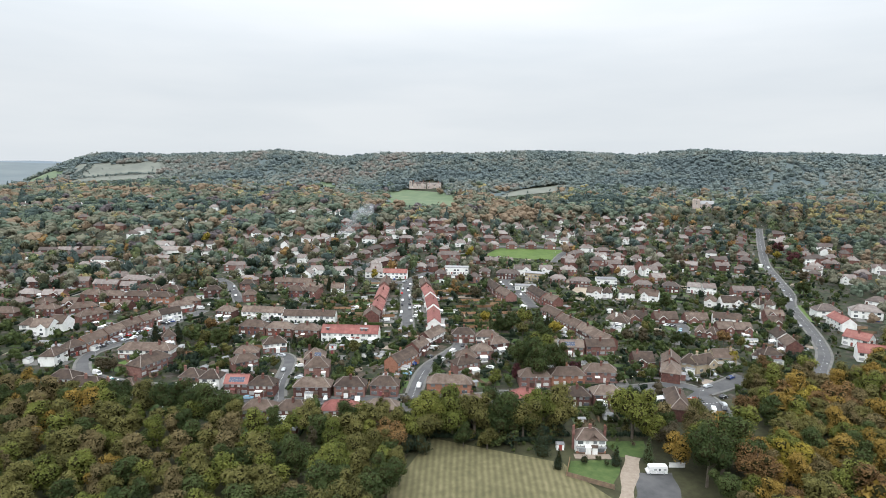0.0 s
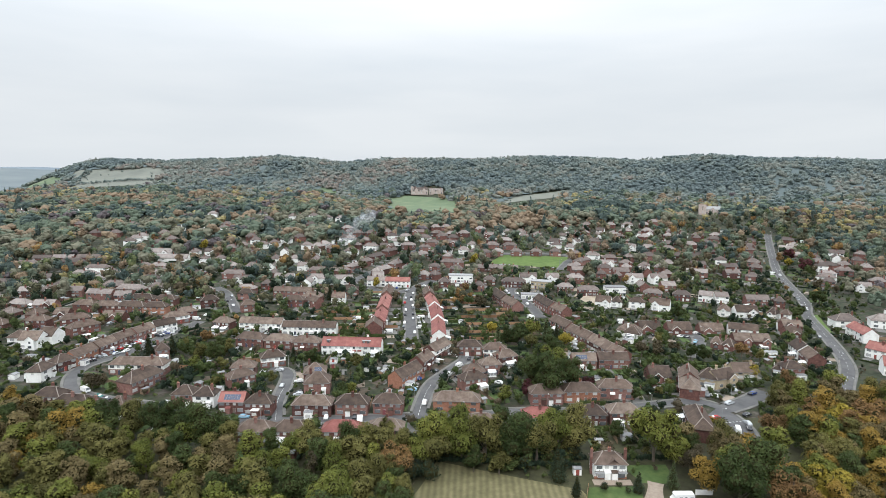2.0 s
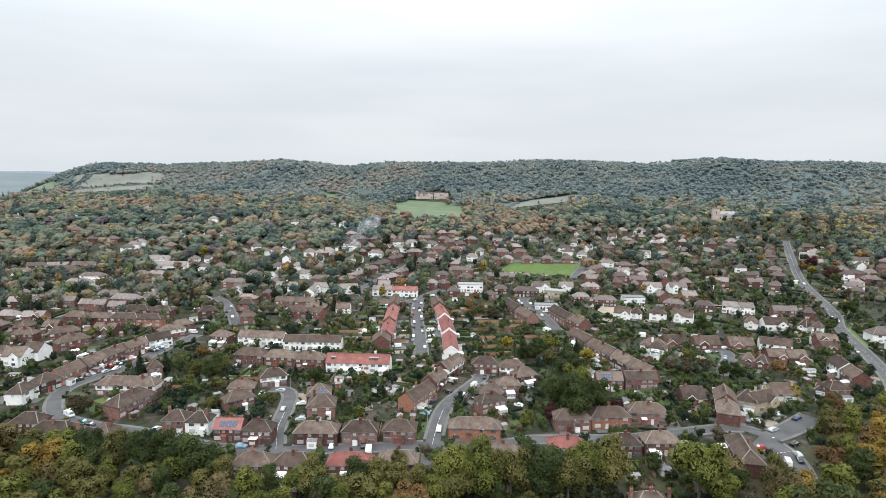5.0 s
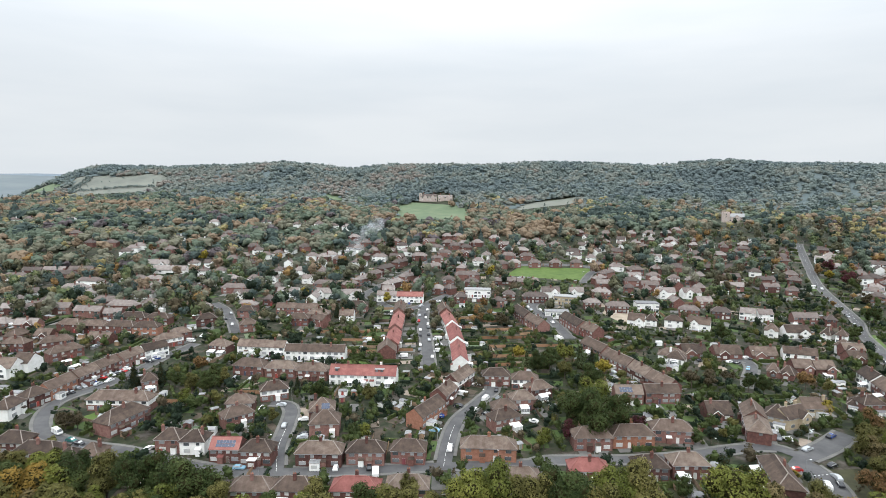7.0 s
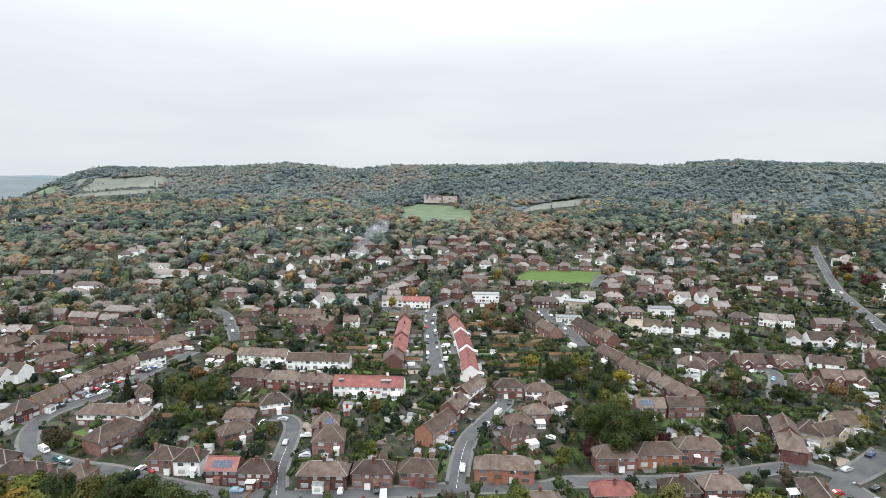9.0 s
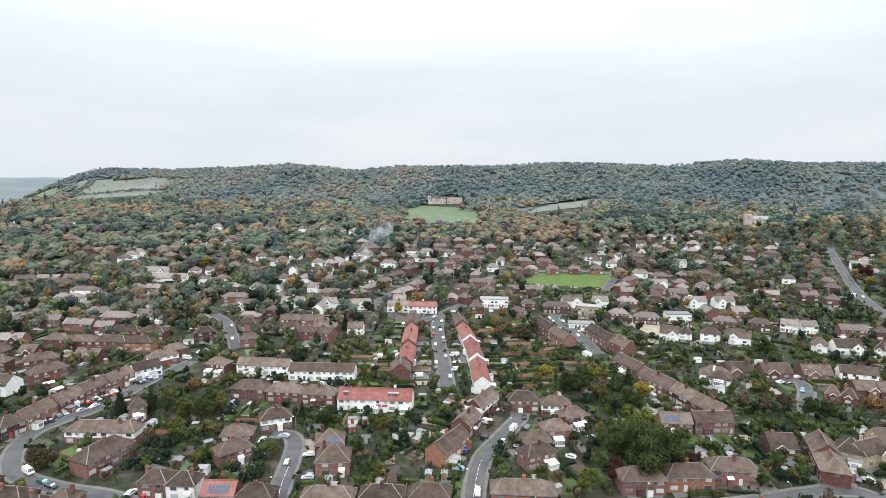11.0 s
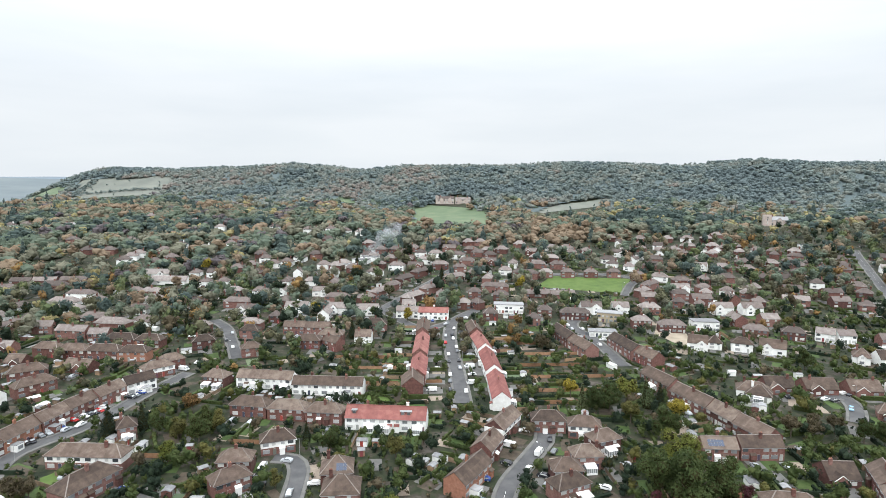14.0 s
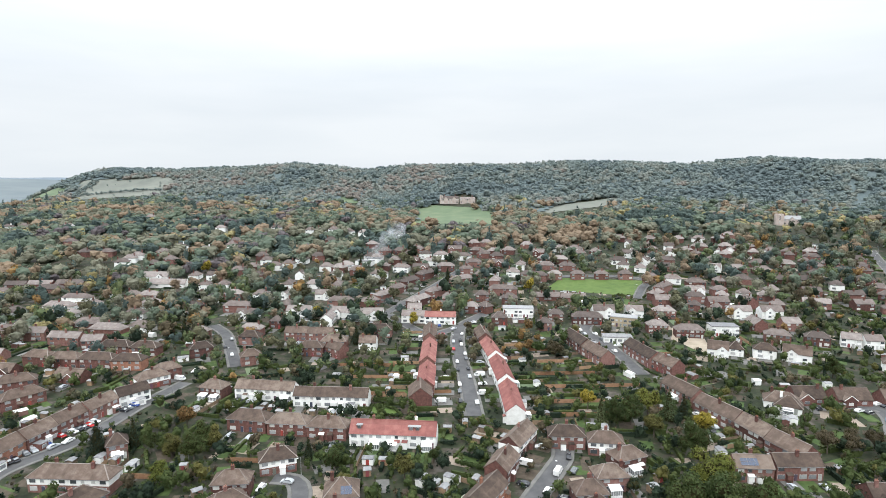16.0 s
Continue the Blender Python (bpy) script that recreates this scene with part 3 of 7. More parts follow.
STREETS["north_lanes"] = [
    (232.8, 635.8, 307, 13.5, 8.0, 4.0, 1, 'hw'),
    (246.6, 631.9, 304, 12.5, 8.0, 4.0, 1, 'hw'),
    (262.2, 573.2, 317, 14.8, 8.0, 4.0, 1, 'hw'),
    (257.4, 558.1, 320, 9.8, 8.0, 4.0, 1, 'hw'),
    (389.3, 636.8, 320, 12.7, 8.0, 4.0, 1, 'hw'),
    (374.7, 589.8, 319, 6.8, 8.0, 4.0, 1, 'hw'),
    (259.8, 614.3, 311, 9.0, 8.0, 4.0, 1, 'hb'),
    (304.0, 563.7, 326, 13.9, 8.0, 4.0, 1, 'hb'),
    (288.0, 541.9, 341, 16.8, 8.0, 4.0, 1, 'hb'),
    (369.4, 642.4, 316, 10.9, 8.0, 4.0, 1, 'hb'),
    (368.5, 606.1, 325, 15.0, 8.0, 4.0, 1, 'hb'),
    (343.1, 553.2, 323, 11.8, 8.0, 4.0, 1, 'hb'),
    (312.5, 664.1, 319, 12.5, 8.0, 4.0, 1, 'hb'),
    (341.1, 650.5, 319, 12.1, 8.0, 4.0, 1, 'hb'),
    (317.6, 608.6, 300, 7.1, 8.0, 4.0, 1, 'hb'),
    (345.8, 580.7, 303, 7.3, 8.0, 4.0, 1, 'hb'),
    (301.8, 609.6, 286, 11.7, 8.0, 4.0, 1, 'hb'),
    (346.9, 596.6, 275, 10.6, 8.0, 4.0, 1, 'hb'),
]
STREETS["east_lanes"] = [
    (420.4, 571.3, 319, 11.1, 8.0, 4.0, 1, 'hw'),
    (433.4, 563.0, 323, 12.7, 8.0, 4.0, 1, 'hb'),
    (452.3, 557.8, 321, 11.7, 8.0, 4.0, 1, 'hb'),
    (474.0, 548.6, 298, 13.0, 8.0, 4.0, 1, 'hb'),
    (464.4, 521.1, 326, 13.4, 8.0, 4.0, 1, 'hb'),
    (372.2, 532.2, 326, 12.9, 8.0, 4.0, 1, 'hb'),
    (393.1, 523.9, 310, 14.6, 8.0, 4.0, 1, 'hb'),
    (410.3, 510.5, 302, 12.0, 8.0, 4.0, 1, 'hb'),
    (358.2, 511.1, 340, 14.1, 8.0, 4.0, 1, 'hb'),
    (390.8, 490.8, 324, 10.2, 8.0, 4.0, 1, 'hb'),
    (322.6, 491.5, 341, 13.6, 8.0, 4.0, 1, 'hb'),
    (342.2, 521.4, 346, 14.4, 8.0, 4.0, 1, 'hb'),
    (433.7, 487.1, 339, 12.5, 8.0, 4.0, 1, 'hb'),
    (401.7, 445.2, 313, 11.2, 8.0, 4.0, 1, 'hb'),
    (390.9, 429.8, 311, 10.1, 8.0, 4.0, 1, 'hb'),
    (323.8, 461.6, 327, 9.6, 8.0, 4.0, 1, 'hb'),
    (301.5, 431.7, 326, 8.3, 8.0, 4.0, 1, 'hb'),
    (507.0, 516.4, 315, 17, 8.0, 4.0, 1, 'hb'),
    (493.9, 491.9, 290, 10.0, 8.0, 4.0, 1, 'hb'),
    (359.3, 483.6, 344, 28.3, 8.0, 3.0, 5, 'gb'),
    (345.0, 448.6, 341, 13.1, 6.8, 5.0, 3, 'gb'),
    (326.4, 425.4, 326, 16.9, 6.8, 5.0, 3, 'gb'),
    (365.5, 434.2, 351, 14.9, 6.8, 5.0, 2, 'gb'),
    (353.5, 415.7, 346, 12.6, 6.8, 5.0, 2, 'gb'),
    (251.0, 376.4, 325, 13.0, 6.8, 5.0, 2, 'hb'),
    (268.7, 367.2, 323, 12.0, 6.8, 5.0, 2, 'hb'),
    (284.6, 360.9, 317, 9.5, 6.8, 5.0, 2, 'gw'),
    (292.8, 355.8, 341, 9.6, 6.8, 5.0, 2, 'gw'),
    (311.9, 343.1, 340, 15.6, 6.8, 5.0, 3, 'gb'),
    (323.7, 334.7, 326, 6.2, 6.8, 5.0, 1, 'hb'),
    (224.8, 356.2, 323, 10.6, 6.8, 5.0, 1, 'hw'),
    (238.7, 349.7, 318, 13.1, 9.0, 4.0, 1, 'tw'),
    (447.2, 415.5, 339, 9.2, 6.8, 5.0, 1, 'hw'),
    (431.0, 394.4, 341, 11.5, 6.8, 5.0, 2, 'hw'),
    (458.0, 429.2, 241, 17, 6.8, 5.0, 1, 'hb'),
    (409.0, 373.6, 313, 9.5, 6.8, 5.0, 2, 'hb'),
]
STREETS["bungalow_court"] = [
    (199.3, 304.2, 344, 12.6, 9.0, 3.0, 1, 'tb'),
    (215.7, 298.9, 345, 14.0, 9.0, 3.0, 1, 'tb'),
    (232.8, 292.5, 342, 13.6, 9.0, 3.0, 1, 'tb'),
    (247.9, 283.6, 327, 15.8, 6.8, 5.0, 2, 'gw'),
    (219.1, 270.1, 317, 5.2, 8.0, 3.0, 1, 'tb'),
    (223.2, 265.4, 307, 5.9, 8.0, 3.0, 1, 'tb'),
    (233.0, 268.1, 340, 9.2, 8.0, 4.6, 1, 'tb'),
    (241.5, 264.3, 344, 9.6, 8.0, 4.6, 1, 'tb'),
    (282.6, 320.7, 341, 14.0, 9.0, 4.0, 1, 'tw'),
    (271.5, 326.7, 315, 7.4, 9.0, 4.0, 1, 'tw'),
    (297.1, 311.9, 296, 4.9, 9.0, 4.0, 1, 'tw'),
    (300.4, 305.5, 304, 5.5, 6.8, 5.0, 1, 'hw'),
    (283.8, 289.9, 300, 6.9, 6.8, 5.0, 1, 'hw'),
    (281.9, 283.7, 340, 10.9, 6.8, 5.0, 1, 'tb'),
    (276.0, 276.8, 343, 8.9, 8.0, 3.0, 1, 'tb'),
    (252.0, 246.9, 245, 12.5, 8.0, 5.0, 2, 'gw'),
    (245.8, 234.4, 243, 12.5, 8.0, 5.0, 2, 'gb'),
    (221.9, 228.0, 309, 7.6, 8.0, 3.0, 1, 'hb'),
    (223.0, 224.7, 347, 9.0, 6.8, 5.0, 1, 'hb'),
    (177.3, 224.2, 312, 8.0, 9.0, 4.6, 1, 'hy'),
    (182.0, 223.0, 8, 12.0, 8.0, 4.6, 1, 'ty'),
    (199.1, 228.9, 343, 10.9, 8.0, 4.0, 1, 'gy'),
    (158.9, 235.9, 345, 9.9, 9.0, 3.0, 1, 'tb'),
    (184.3, 297.4, 316, 9.7, 8.0, 3.0, 1, 'hw'),
    (168.9, 227.3, 236, 13.0, 8.0, 4.8, 2, 'gb'),
    (161.5, 216.8, 234, 12.7, 8.0, 4.8, 2, 'hb'),
    (142.6, 186.6, 243, 20.0, 7.6, 5.0, 3, 'hb'),
    (185.3, 301.8, 322, 13.5, 8.0, 3.0, 1, 'hw'),
]
STREETS["east_road"] = [
    (324.2, 285.7, 340, 14.0, 9.0, 5.0, 1, 'hw'),
    (348.8, 278.7, 322, 16.9, 9.0, 5.0, 2, 'hw'),
    (312.4, 263.9, 246, 19.1, 8.0, 5.0, 2, 'gwr'),
    (290.4, 234.2, 287, 12.7, 8.0, 5.0, 2, 'gwr'),
    (274.8, 214.8, 320, 12.0, 9.0, 5.0, 2, 'gwr'),
    (419.2, 384.9, 295, 12.9, 8.0, 5.0, 1, 'hw'),
    (456.9, 416.6, 274, 11.5, 6.8, 5.0, 1, 'hb'),
    (379.2, 295.4, 291, 11.9, 8.0, 5.0, 1, 'hw'),
]
STREETS["cottage"] = [
    (94.1, 168.1, 346, 10.2, 6.6, 5.0, 2, 'hw'),
]
STREETS["wooded_slope"] = [
    (-299.1, 866.1, 333, 12.0, 8.0, 4.5, 1, 'tw'),
    (-303.2, 853.4, 333, 12.0, 8.0, 4.5, 1, 'hw'),
    (-153.5, 934.9, 3, 12.0, 8.0, 4.5, 1, 'hw'),
    (-120.0, 830.8, 348, 12.0, 8.0, 4.5, 1, 'hw'),
    (-179.3, 689.2, 358, 12.0, 8.0, 4.5, 1, 'hw'),
    (-182.2, 677.0, 4, 12.0, 8.0, 4.5, 1, 'hw'),
    (-175.4, 698.9, 4, 12.0, 8.0, 4.5, 1, 'hw'),
    (-144.1, 733.3, 323, 12.0, 8.0, 4.5, 1, 'hw'),
    (-117.1, 715.8, 358, 12.0, 8.0, 4.5, 1, 'hw'),
    (-372.0, 885.9, 333, 12.0, 8.0, 4.5, 1, 'hw'),
    (-355.6, 888.1, 328, 12.0, 8.0, 4.5, 1, 'hw'),
    (-200.2, 760.3, 357, 12.0, 8.0, 4.5, 1, 'hw'),
    (-154.9, 710.8, 338, 12.0, 8.0, 4.5, 1, 'hb'),
    (-152.1, 666.0, 323, 12.0, 8.0, 4.5, 1, 'hb'),
    (-140.6, 679.4, 323, 12.0, 8.0, 4.5, 1, 'hb'),
    (-157.7, 873.4, 348, 12.0, 8.0, 4.5, 1, 'hb'),
    (-255.7, 858.1, 328, 12.0, 8.0, 4.5, 1, 'hb'),
    (-220.5, 916.9, 333, 12.0, 8.0, 4.5, 1, 'hb'),
    (-260.0, 769.5, 8, 12.0, 8.0, 4.5, 1, 'hb'),
    (-228.2, 719.6, 328, 12.0, 8.0, 4.5, 1, 'hb'),
    (-207.1, 716.9, 348, 12.0, 8.0, 4.5, 1, 'hb'),
    (-121.3, 939.6, 333, 11.0, 8.0, 4.5, 1, 'hw'),
    (-91.1, 824.1, 342, 11.0, 8.0, 4.5, 1, 'hw'),
    (-75.9, 826.0, 338, 11.0, 8.0, 4.5, 1, 'hw'),
    (-55.4, 823.4, 333, 11.0, 8.0, 4.5, 1, 'hw'),
    (-15.0, 801.1, 327, 11.0, 8.0, 4.5, 1, 'hw'),
    (-3.0, 798.8, 327, 11.0, 8.0, 4.5, 1, 'hw'),
    (12.6, 799.1, 323, 11.0, 8.0, 4.5, 1, 'hw'),
    (46.4, 772.8, 333, 11.0, 8.0, 4.5, 1, 'hw'),
    (30.2, 783.0, 328, 11.0, 8.0, 4.5, 1, 'hw'),
    (-52.2, 659.4, 353, 11.0, 8.0, 4.5, 1, 'hw'),
    (-43.1, 636.4, 358, 11.0, 8.0, 4.5, 1, 'hw'),
    (-31.3, 640.3, 339, 11.0, 8.0, 4.5, 1, 'hw'),
    (-19.6, 655.1, 334, 11.0, 8.0, 4.5, 1, 'hw'),
    (2.4, 621.3, 338, 11.0, 8.0, 4.5, 1, 'hw'),
    (44.3, 651.1, 323, 11.0, 8.0, 4.5, 1, 'hw'),
    (49.9, 646.6, 342, 11.0, 8.0, 4.5, 1, 'hw'),
    (73.3, 753.5, 353, 11.0, 8.0, 4.5, 1, 'hw'),
    (84.8, 750.2, 353, 11.0, 8.0, 4.5, 1, 'hw'),
    (-94.6, 733.9, 8, 11.0, 8.0, 4.5, 1, 'hw'),
    (-93.2, 756.0, 348, 12.0, 8.0, 4.5, 1, 'hb'),
    (-5.1, 666.1, 4, 12.0, 8.0, 4.5, 1, 'hb'),
    (8.1, 741.7, 8, 12.0, 8.0, 4.5, 1, 'hb'),
    (13.4, 614.4, 323, 12.0, 8.0, 4.5, 1, 'hb'),
    (20.2, 622.5, 332, 12.0, 8.0, 4.5, 1, 'hb'),
    (50.9, 708.4, 328, 12.0, 8.0, 4.5, 1, 'hb'),
    (60.5, 672.4, 338, 12.0, 8.0, 4.5, 1, 'hb'),
    (74.8, 668.6, 328, 12.0, 8.0, 4.5, 1, 'hb'),
    (27.7, 602.7, 3, 12.0, 8.0, 4.5, 1, 'hb'),
    (-62.3, 636.8, 338, 12.0, 8.0, 4.5, 1, 'hb'),
    (-58.6, 678.8, 8, 12.0, 8.0, 4.5, 1, 'hb'),
    (-73.8, 628.0, 343, 12.0, 8.0, 4.5, 1, 'hb'),
    (155.9, 685.0, 353, 12.0, 8.0, 4.5, 1, 'hb'),
    (168.7, 681.5, 323, 12.0, 8.0, 4.5, 1, 'hb'),
    (179.6, 640.6, 328, 12.0, 8.0, 4.5, 1, 'hb'),
    (160.8, 620.0, 333, 12.0, 8.0, 4.5, 1, 'hb'),
    (205.9, 660.3, 333, 12.0, 8.0, 4.5, 1, 'hb'),
    (151.5, 632.5, 333, 12.0, 8.0, 4.5, 1, 'hb'),
    (391.6, 598.6, 333, 12.0, 8.0, 4.5, 1, 'hb'),
    (408.3, 630.0, 338, 12.0, 8.0, 4.5, 1, 'hb'),
    (397.6, 586.9, 333, 12.0, 8.0, 4.5, 1, 'hb'),
    (410.6, 588.3, 8, 12.0, 8.0, 4.5, 1, 'hb'),
    (428.0, 640.0, 343, 12.0, 8.0, 4.5, 1, 'hb'),
    (369.0, 569.5, 8, 12.0, 8.0, 4.5, 1, 'hb'),
    (37.1, 633.2, 329, 16.0, 8.0, 4.0, 1, 'fw'),
    (24.7, 616.6, 328, 16.0, 8.0, 4.0, 1, 'fw'),
    (45.6, 642.2, 323, 16.0, 8.0, 4.0, 1, 'fw'),
]
ROADS = {}
ROADS["east_road"] = (5.4, [(523.4, 557.9), (474.1, 501.8), (411.5, 427.9), (380.1, 381.5), (351.6, 340.2), (326.3, 313.8), (297.6, 274.0), (278.3, 248.1), (259.7, 226.7), (238.6, 209.7), (232.2, 204.2), (211.9, 186.0)])
ROADS["bend_road"] = (4.9, [(-63.8, 379.9), (-69.4, 368.7), (-76.5, 354.6), (-83.8, 335.7), (-91.0, 321.7), (-99.9, 312.3), (-104.5, 303.5), (-103.8, 290.3), (-98.4, 276.8), (-89.8, 268.2), (-76.7, 260.2), (-64.9, 254.9), (-47.8, 244.3), (-29.5, 235.0), (-13.3, 231.1), (14.9, 226.4), (42.1, 222.9), (71.5, 217.5), (78.1, 218.4), (115.6, 210.9), (156.8, 209.9), (165.7, 201.5)])
ROADS["brick_close"] = (4.8, [(-12.6, 231.0), (-12.7, 247.9), (-10.3, 264.3), (-9.0, 278.2), (-11.4, 285.4), (-17.7, 288.0)])
ROADS["vale_road"] = (5.2, [(42.1, 222.9), (48.0, 239.4), (55.8, 255.4), (70.5, 272.2), (78.3, 281.3), (81.4, 288.8)])
ROADS["rows_street"] = (6.0, [(57.5, 320.1), (63.7, 355.4), (69.9, 396.6), (76.7, 428.3), (85.4, 450.2), (105.6, 470.5)])
ROADS["west_street"] = (5.2, [(-44.4, 398.2), (-51.0, 428.2), (-59.2, 460.7), (-69.9, 482.3)])
ROADS["terrace_street"] = (5.4, [(148.8, 347.1), (152.2, 368.8), (154.9, 394.1), (154.7, 419.9), (165.8, 437.1)])
ROADS["court"] = (5.0, [(212.1, 290.0), (221.1, 291.0), (216.2, 280.3), (203.9, 268.3)])
ROADS["green_lane"] = (4.6, [(223.4, 477.3), (241.8, 500.7), (256.2, 517.2), (235.2, 537.2), (193.4, 548.4)])
ROADS["junction"] = (9.0, [(153.3, 174.6), (159.1, 184.1), (161.5, 194.1), (159.3, 199.4)])
ROADS["lane_end"] = (7.0, [(162.9, 199.6), (179.5, 204.0), (196.3, 210.7)])
ROADS["north_cross"] = (5.0, [(85.4, 450.2), (72.9, 440.2), (58.3, 438.8), (39.0, 490.4)])
ROADS["hill_road"] = (4.8, [(40.0, 487.0), (57.0, 511.0), (75.0, 534.0), (97.0, 562.0), (119.0, 592.0)])
HAYFIELD = [(-24.0, 92.0), (98.0, 92.0), (82.0, 161.0), (41.0, 188.5)]
SPORTS_GREEN = [(167.2, 517.1), (191.7, 543.7), (253.7, 517.8), (226.4, 481.3)]
COTTAGE_LAWN = [(79.0, 154.0), (89.7, 144.0), (101.5, 158.5), (84.0, 162.0)]
MANOR_LAWN = [(112.1, 849.1), (141.4, 989.3), (247.4, 895.8), (222.1, 808.7)]
DOWN_PASTURE = [(-443.5, 1224.2), (-450.7, 1334.9), (-279.5, 1306.2), (-281.9, 1165.8)]
VALE_PASTURE = [(-718.7, 1534.4), (-707.0, 1509.9), (-490.8, 1359.9), (-516.2, 1293.9)]
EAST_CLEARING = [(283.5, 852.7), (335.2, 892.5), (452.9, 911.7), (396.1, 877.4)]
SMALL_CLEARING = [(22.3, 1045.4), (28.2, 1080.3), (63.7, 1060.6), (59.4, 1024.3)]
CHALK_SITE = [(195.5, 394.0), (209.3, 414.0), (222.0, 403.0), (199.5, 360.0)]
TERRACE_LAWN = [(16.0, 329.7), (18.0, 338.3), (26.9, 333.4), (29.0, 325.6)]
BEND_LAWN = [(-85.3, 278.1), (-88.4, 287.2), (-84.9, 291.0), (-80.6, 288.4)]
EAST_VERGE = [(300.0, 281.9), (327.6, 313.5), (334.1, 312.0), (301.0, 269.1)]
GRAVEL_DRIVE = [(88.6, 139.2), (93.1, 138.2), (108.3, 157.9), (103.9, 161.2)]
YARD = [(93.5, 138.0), (105.5, 130.7), (113.0, 147.7), (102.3, 150.2)]
TREES = {}
TREES["field_belt"] = [
    (43.0, 189.1, 18, 'round', 'wood_lime'),
    (49.8, 186.6, 19, 'round', 'wood_lime'),
    (57.5, 184.0, 18, 'round', 'wood_olive'),
    (66.2, 181.1, 19, 'round', 'wood_green'),
    (70.4, 180.9, 18, 'round', 'wood_green'),
    (82.7, 181.5, 18, 'round', 'wood_lime'),
    (89.3, 181.2, 18, 'round', 'wood_olive'),
    (112.9, 171.0, 20, 'round', 'wood_lime'),
    (130.5, 158.5, 15, 'round', 'wood_brown'),
    (136.5, 166.0, 15, 'round', 'wood_olive'),
    (127.0, 177.0, 7, 'round', 'purple'),
    (109.0, 188.0, 7, 'round', 'wood_green'),
    (121.0, 186.5, 6, 'round', 'dark'),
    (76.1, 167.7, 11.5, 'cone', 'dark'),
    (78.2, 158.6, 7, 'cone', 'dark'),
    (97.7, 156.1, 7, 'cone', 'dark'),
    (109.1, 155.5, 9, 'cone', 'green'),
    (87.8, 159.1, 3.0, 'bush', 'dark'),
    (94.4, 156.9, 2.6, 'bush', 'green'),
    (93.8, 160.2, 2.0, 'bush', 'olive'),
    (118.5, 138.5, 20, 'round', 'wood_green'),
    (126.5, 141.5, 21, 'round', 'wood_green'),
    (130.8, 132.8, 15, 'round', 'rust'),
    (119.4, 159.8, 11, 'round', 'brown_leaf'),
    (7.1, 178.7, 15, 'round', 'wood_lime'),
    (0.4, 179.6, 14, 'tall', 'brown_leaf'),
    (-6.6, 176.7, 10, 'tall', 'brown_leaf'),
    (25.9, 178.8, 13, 'round', 'rust'),
    (15.6, 170.6, 16, 'round', 'wood_olive'),
    (31.7, 178.5, 8, 'bush', 'dark'),
    (36.6, 178.5, 7, 'bush', 'dark'),
    (-0.8, 204.2, 12, 'round', 'wood_olive'),
    (26.6, 205.0, 9, 'round', 'wood_olive'),
    (74.4, 180.0, 16, 'round', 'wood_olive'),
    (51.8, 178.8, 9, 'round', 'wood_green'),
    (59.4, 175.5, 8, 'round', 'wood_olive'),
    (29.5, 188.9, 13, 'round', 'wood_olive'),
    (36.0, 185.3, 12, 'round', 'wood_lime'),
]
TREES["wood_edge"] = [
    (-70.0, 229.0, 15, 'round', 'wood_green'),
    (-60.5, 224.0, 15, 'round', 'wood_olive'),
    (-51.0, 219.5, 17, 'round', 'wood_green'),
    (-42.5, 215.5, 18, 'round', 'wood_green'),
    (-34.0, 211.0, 18, 'round', 'wood_green'),
    (-26.0, 204.5, 15, 'oval', 'wood_olive'),
    (-12.0, 198.5, 13, 'oval', 'wood_green'),
]
TREES["right_wood_edge"] = [
    (191.5, 169.0, 14, 'round', 'yellow_leaf'),
    (180.4, 149.4, 14, 'round', 'wood_gold'),
    (176.1, 137.3, 14, 'round', 'wood_gold'),
    (144.7, 133.1, 15, 'round', 'yellow_leaf'),
    (175.3, 129.1, 14, 'round', 'wood_gold'),
    (167.3, 148.5, 14, 'round', 'wood_olive'),
    (172.0, 173.6, 12, 'round', 'wood_lime'),
    (163.7, 173.1, 11, 'round', 'rust'),
    (220.8, 172.6, 16, 'round', 'wood_lime'),
    (222.0, 183.7, 15, 'round', 'wood_olive'),
]
TREES["village_centre"] = [
    (97.5, 237.2, 17, 'round', 'wood_green'),
    (99.9, 227.4, 20, 'round', 'wood_green'),
    (109.2, 228.4, 18, 'round', 'wood_green'),
    (110.9, 248.1, 16, 'round', 'wood_lime'),
    (122.8, 273.0, 13, 'round', 'wood_green'),
    (136.3, 284.4, 10, 'round', 'yellow_leaf'),
    (91.3, 230.2, 8, 'round', 'purple'),
    (120.5, 230.5, 7, 'round', 'purple'),
    (103.3, 301.8, 12, 'cone', 'green'),
    (107.8, 298.1, 12, 'round', 'wood_green'),
    (104.7, 315.9, 9, 'round', 'yellow_leaf'),
    (114.4, 299.3, 12, 'round', 'wood_green'),
    (125.4, 305.3, 12, 'round', 'wood_lime'),
    (131.1, 299.7, 13, 'cone', 'green'),
    (136.7, 298.4, 11, 'cone', 'dark'),
    (117.3, 288.1, 9, 'round', 'wood_olive'),
    (79.8, 226.2, 8, 'round', 'wood_lime'),
    (90.4, 256.7, 5, 'bush', 'dark'),
    (1.6, 287.1, 10, 'round', 'wood_green'),
    (-15.8, 268.7, 6, 'round', 'wood_olive'),
    (14.1, 245.4, 8, 'round', 'wood_green'),
    (17.6, 246.2, 7, 'round', 'wood_lime'),
    (23.3, 279.7, 8, 'round', 'wood_olive'),
    (34.6, 287.5, 6, 'round', 'wood_green'),
    (-39.0, 310.7, 9, 'round', 'wood_olive'),
    (-6.9, 298.3, 8, 'cone', 'dark'),
]
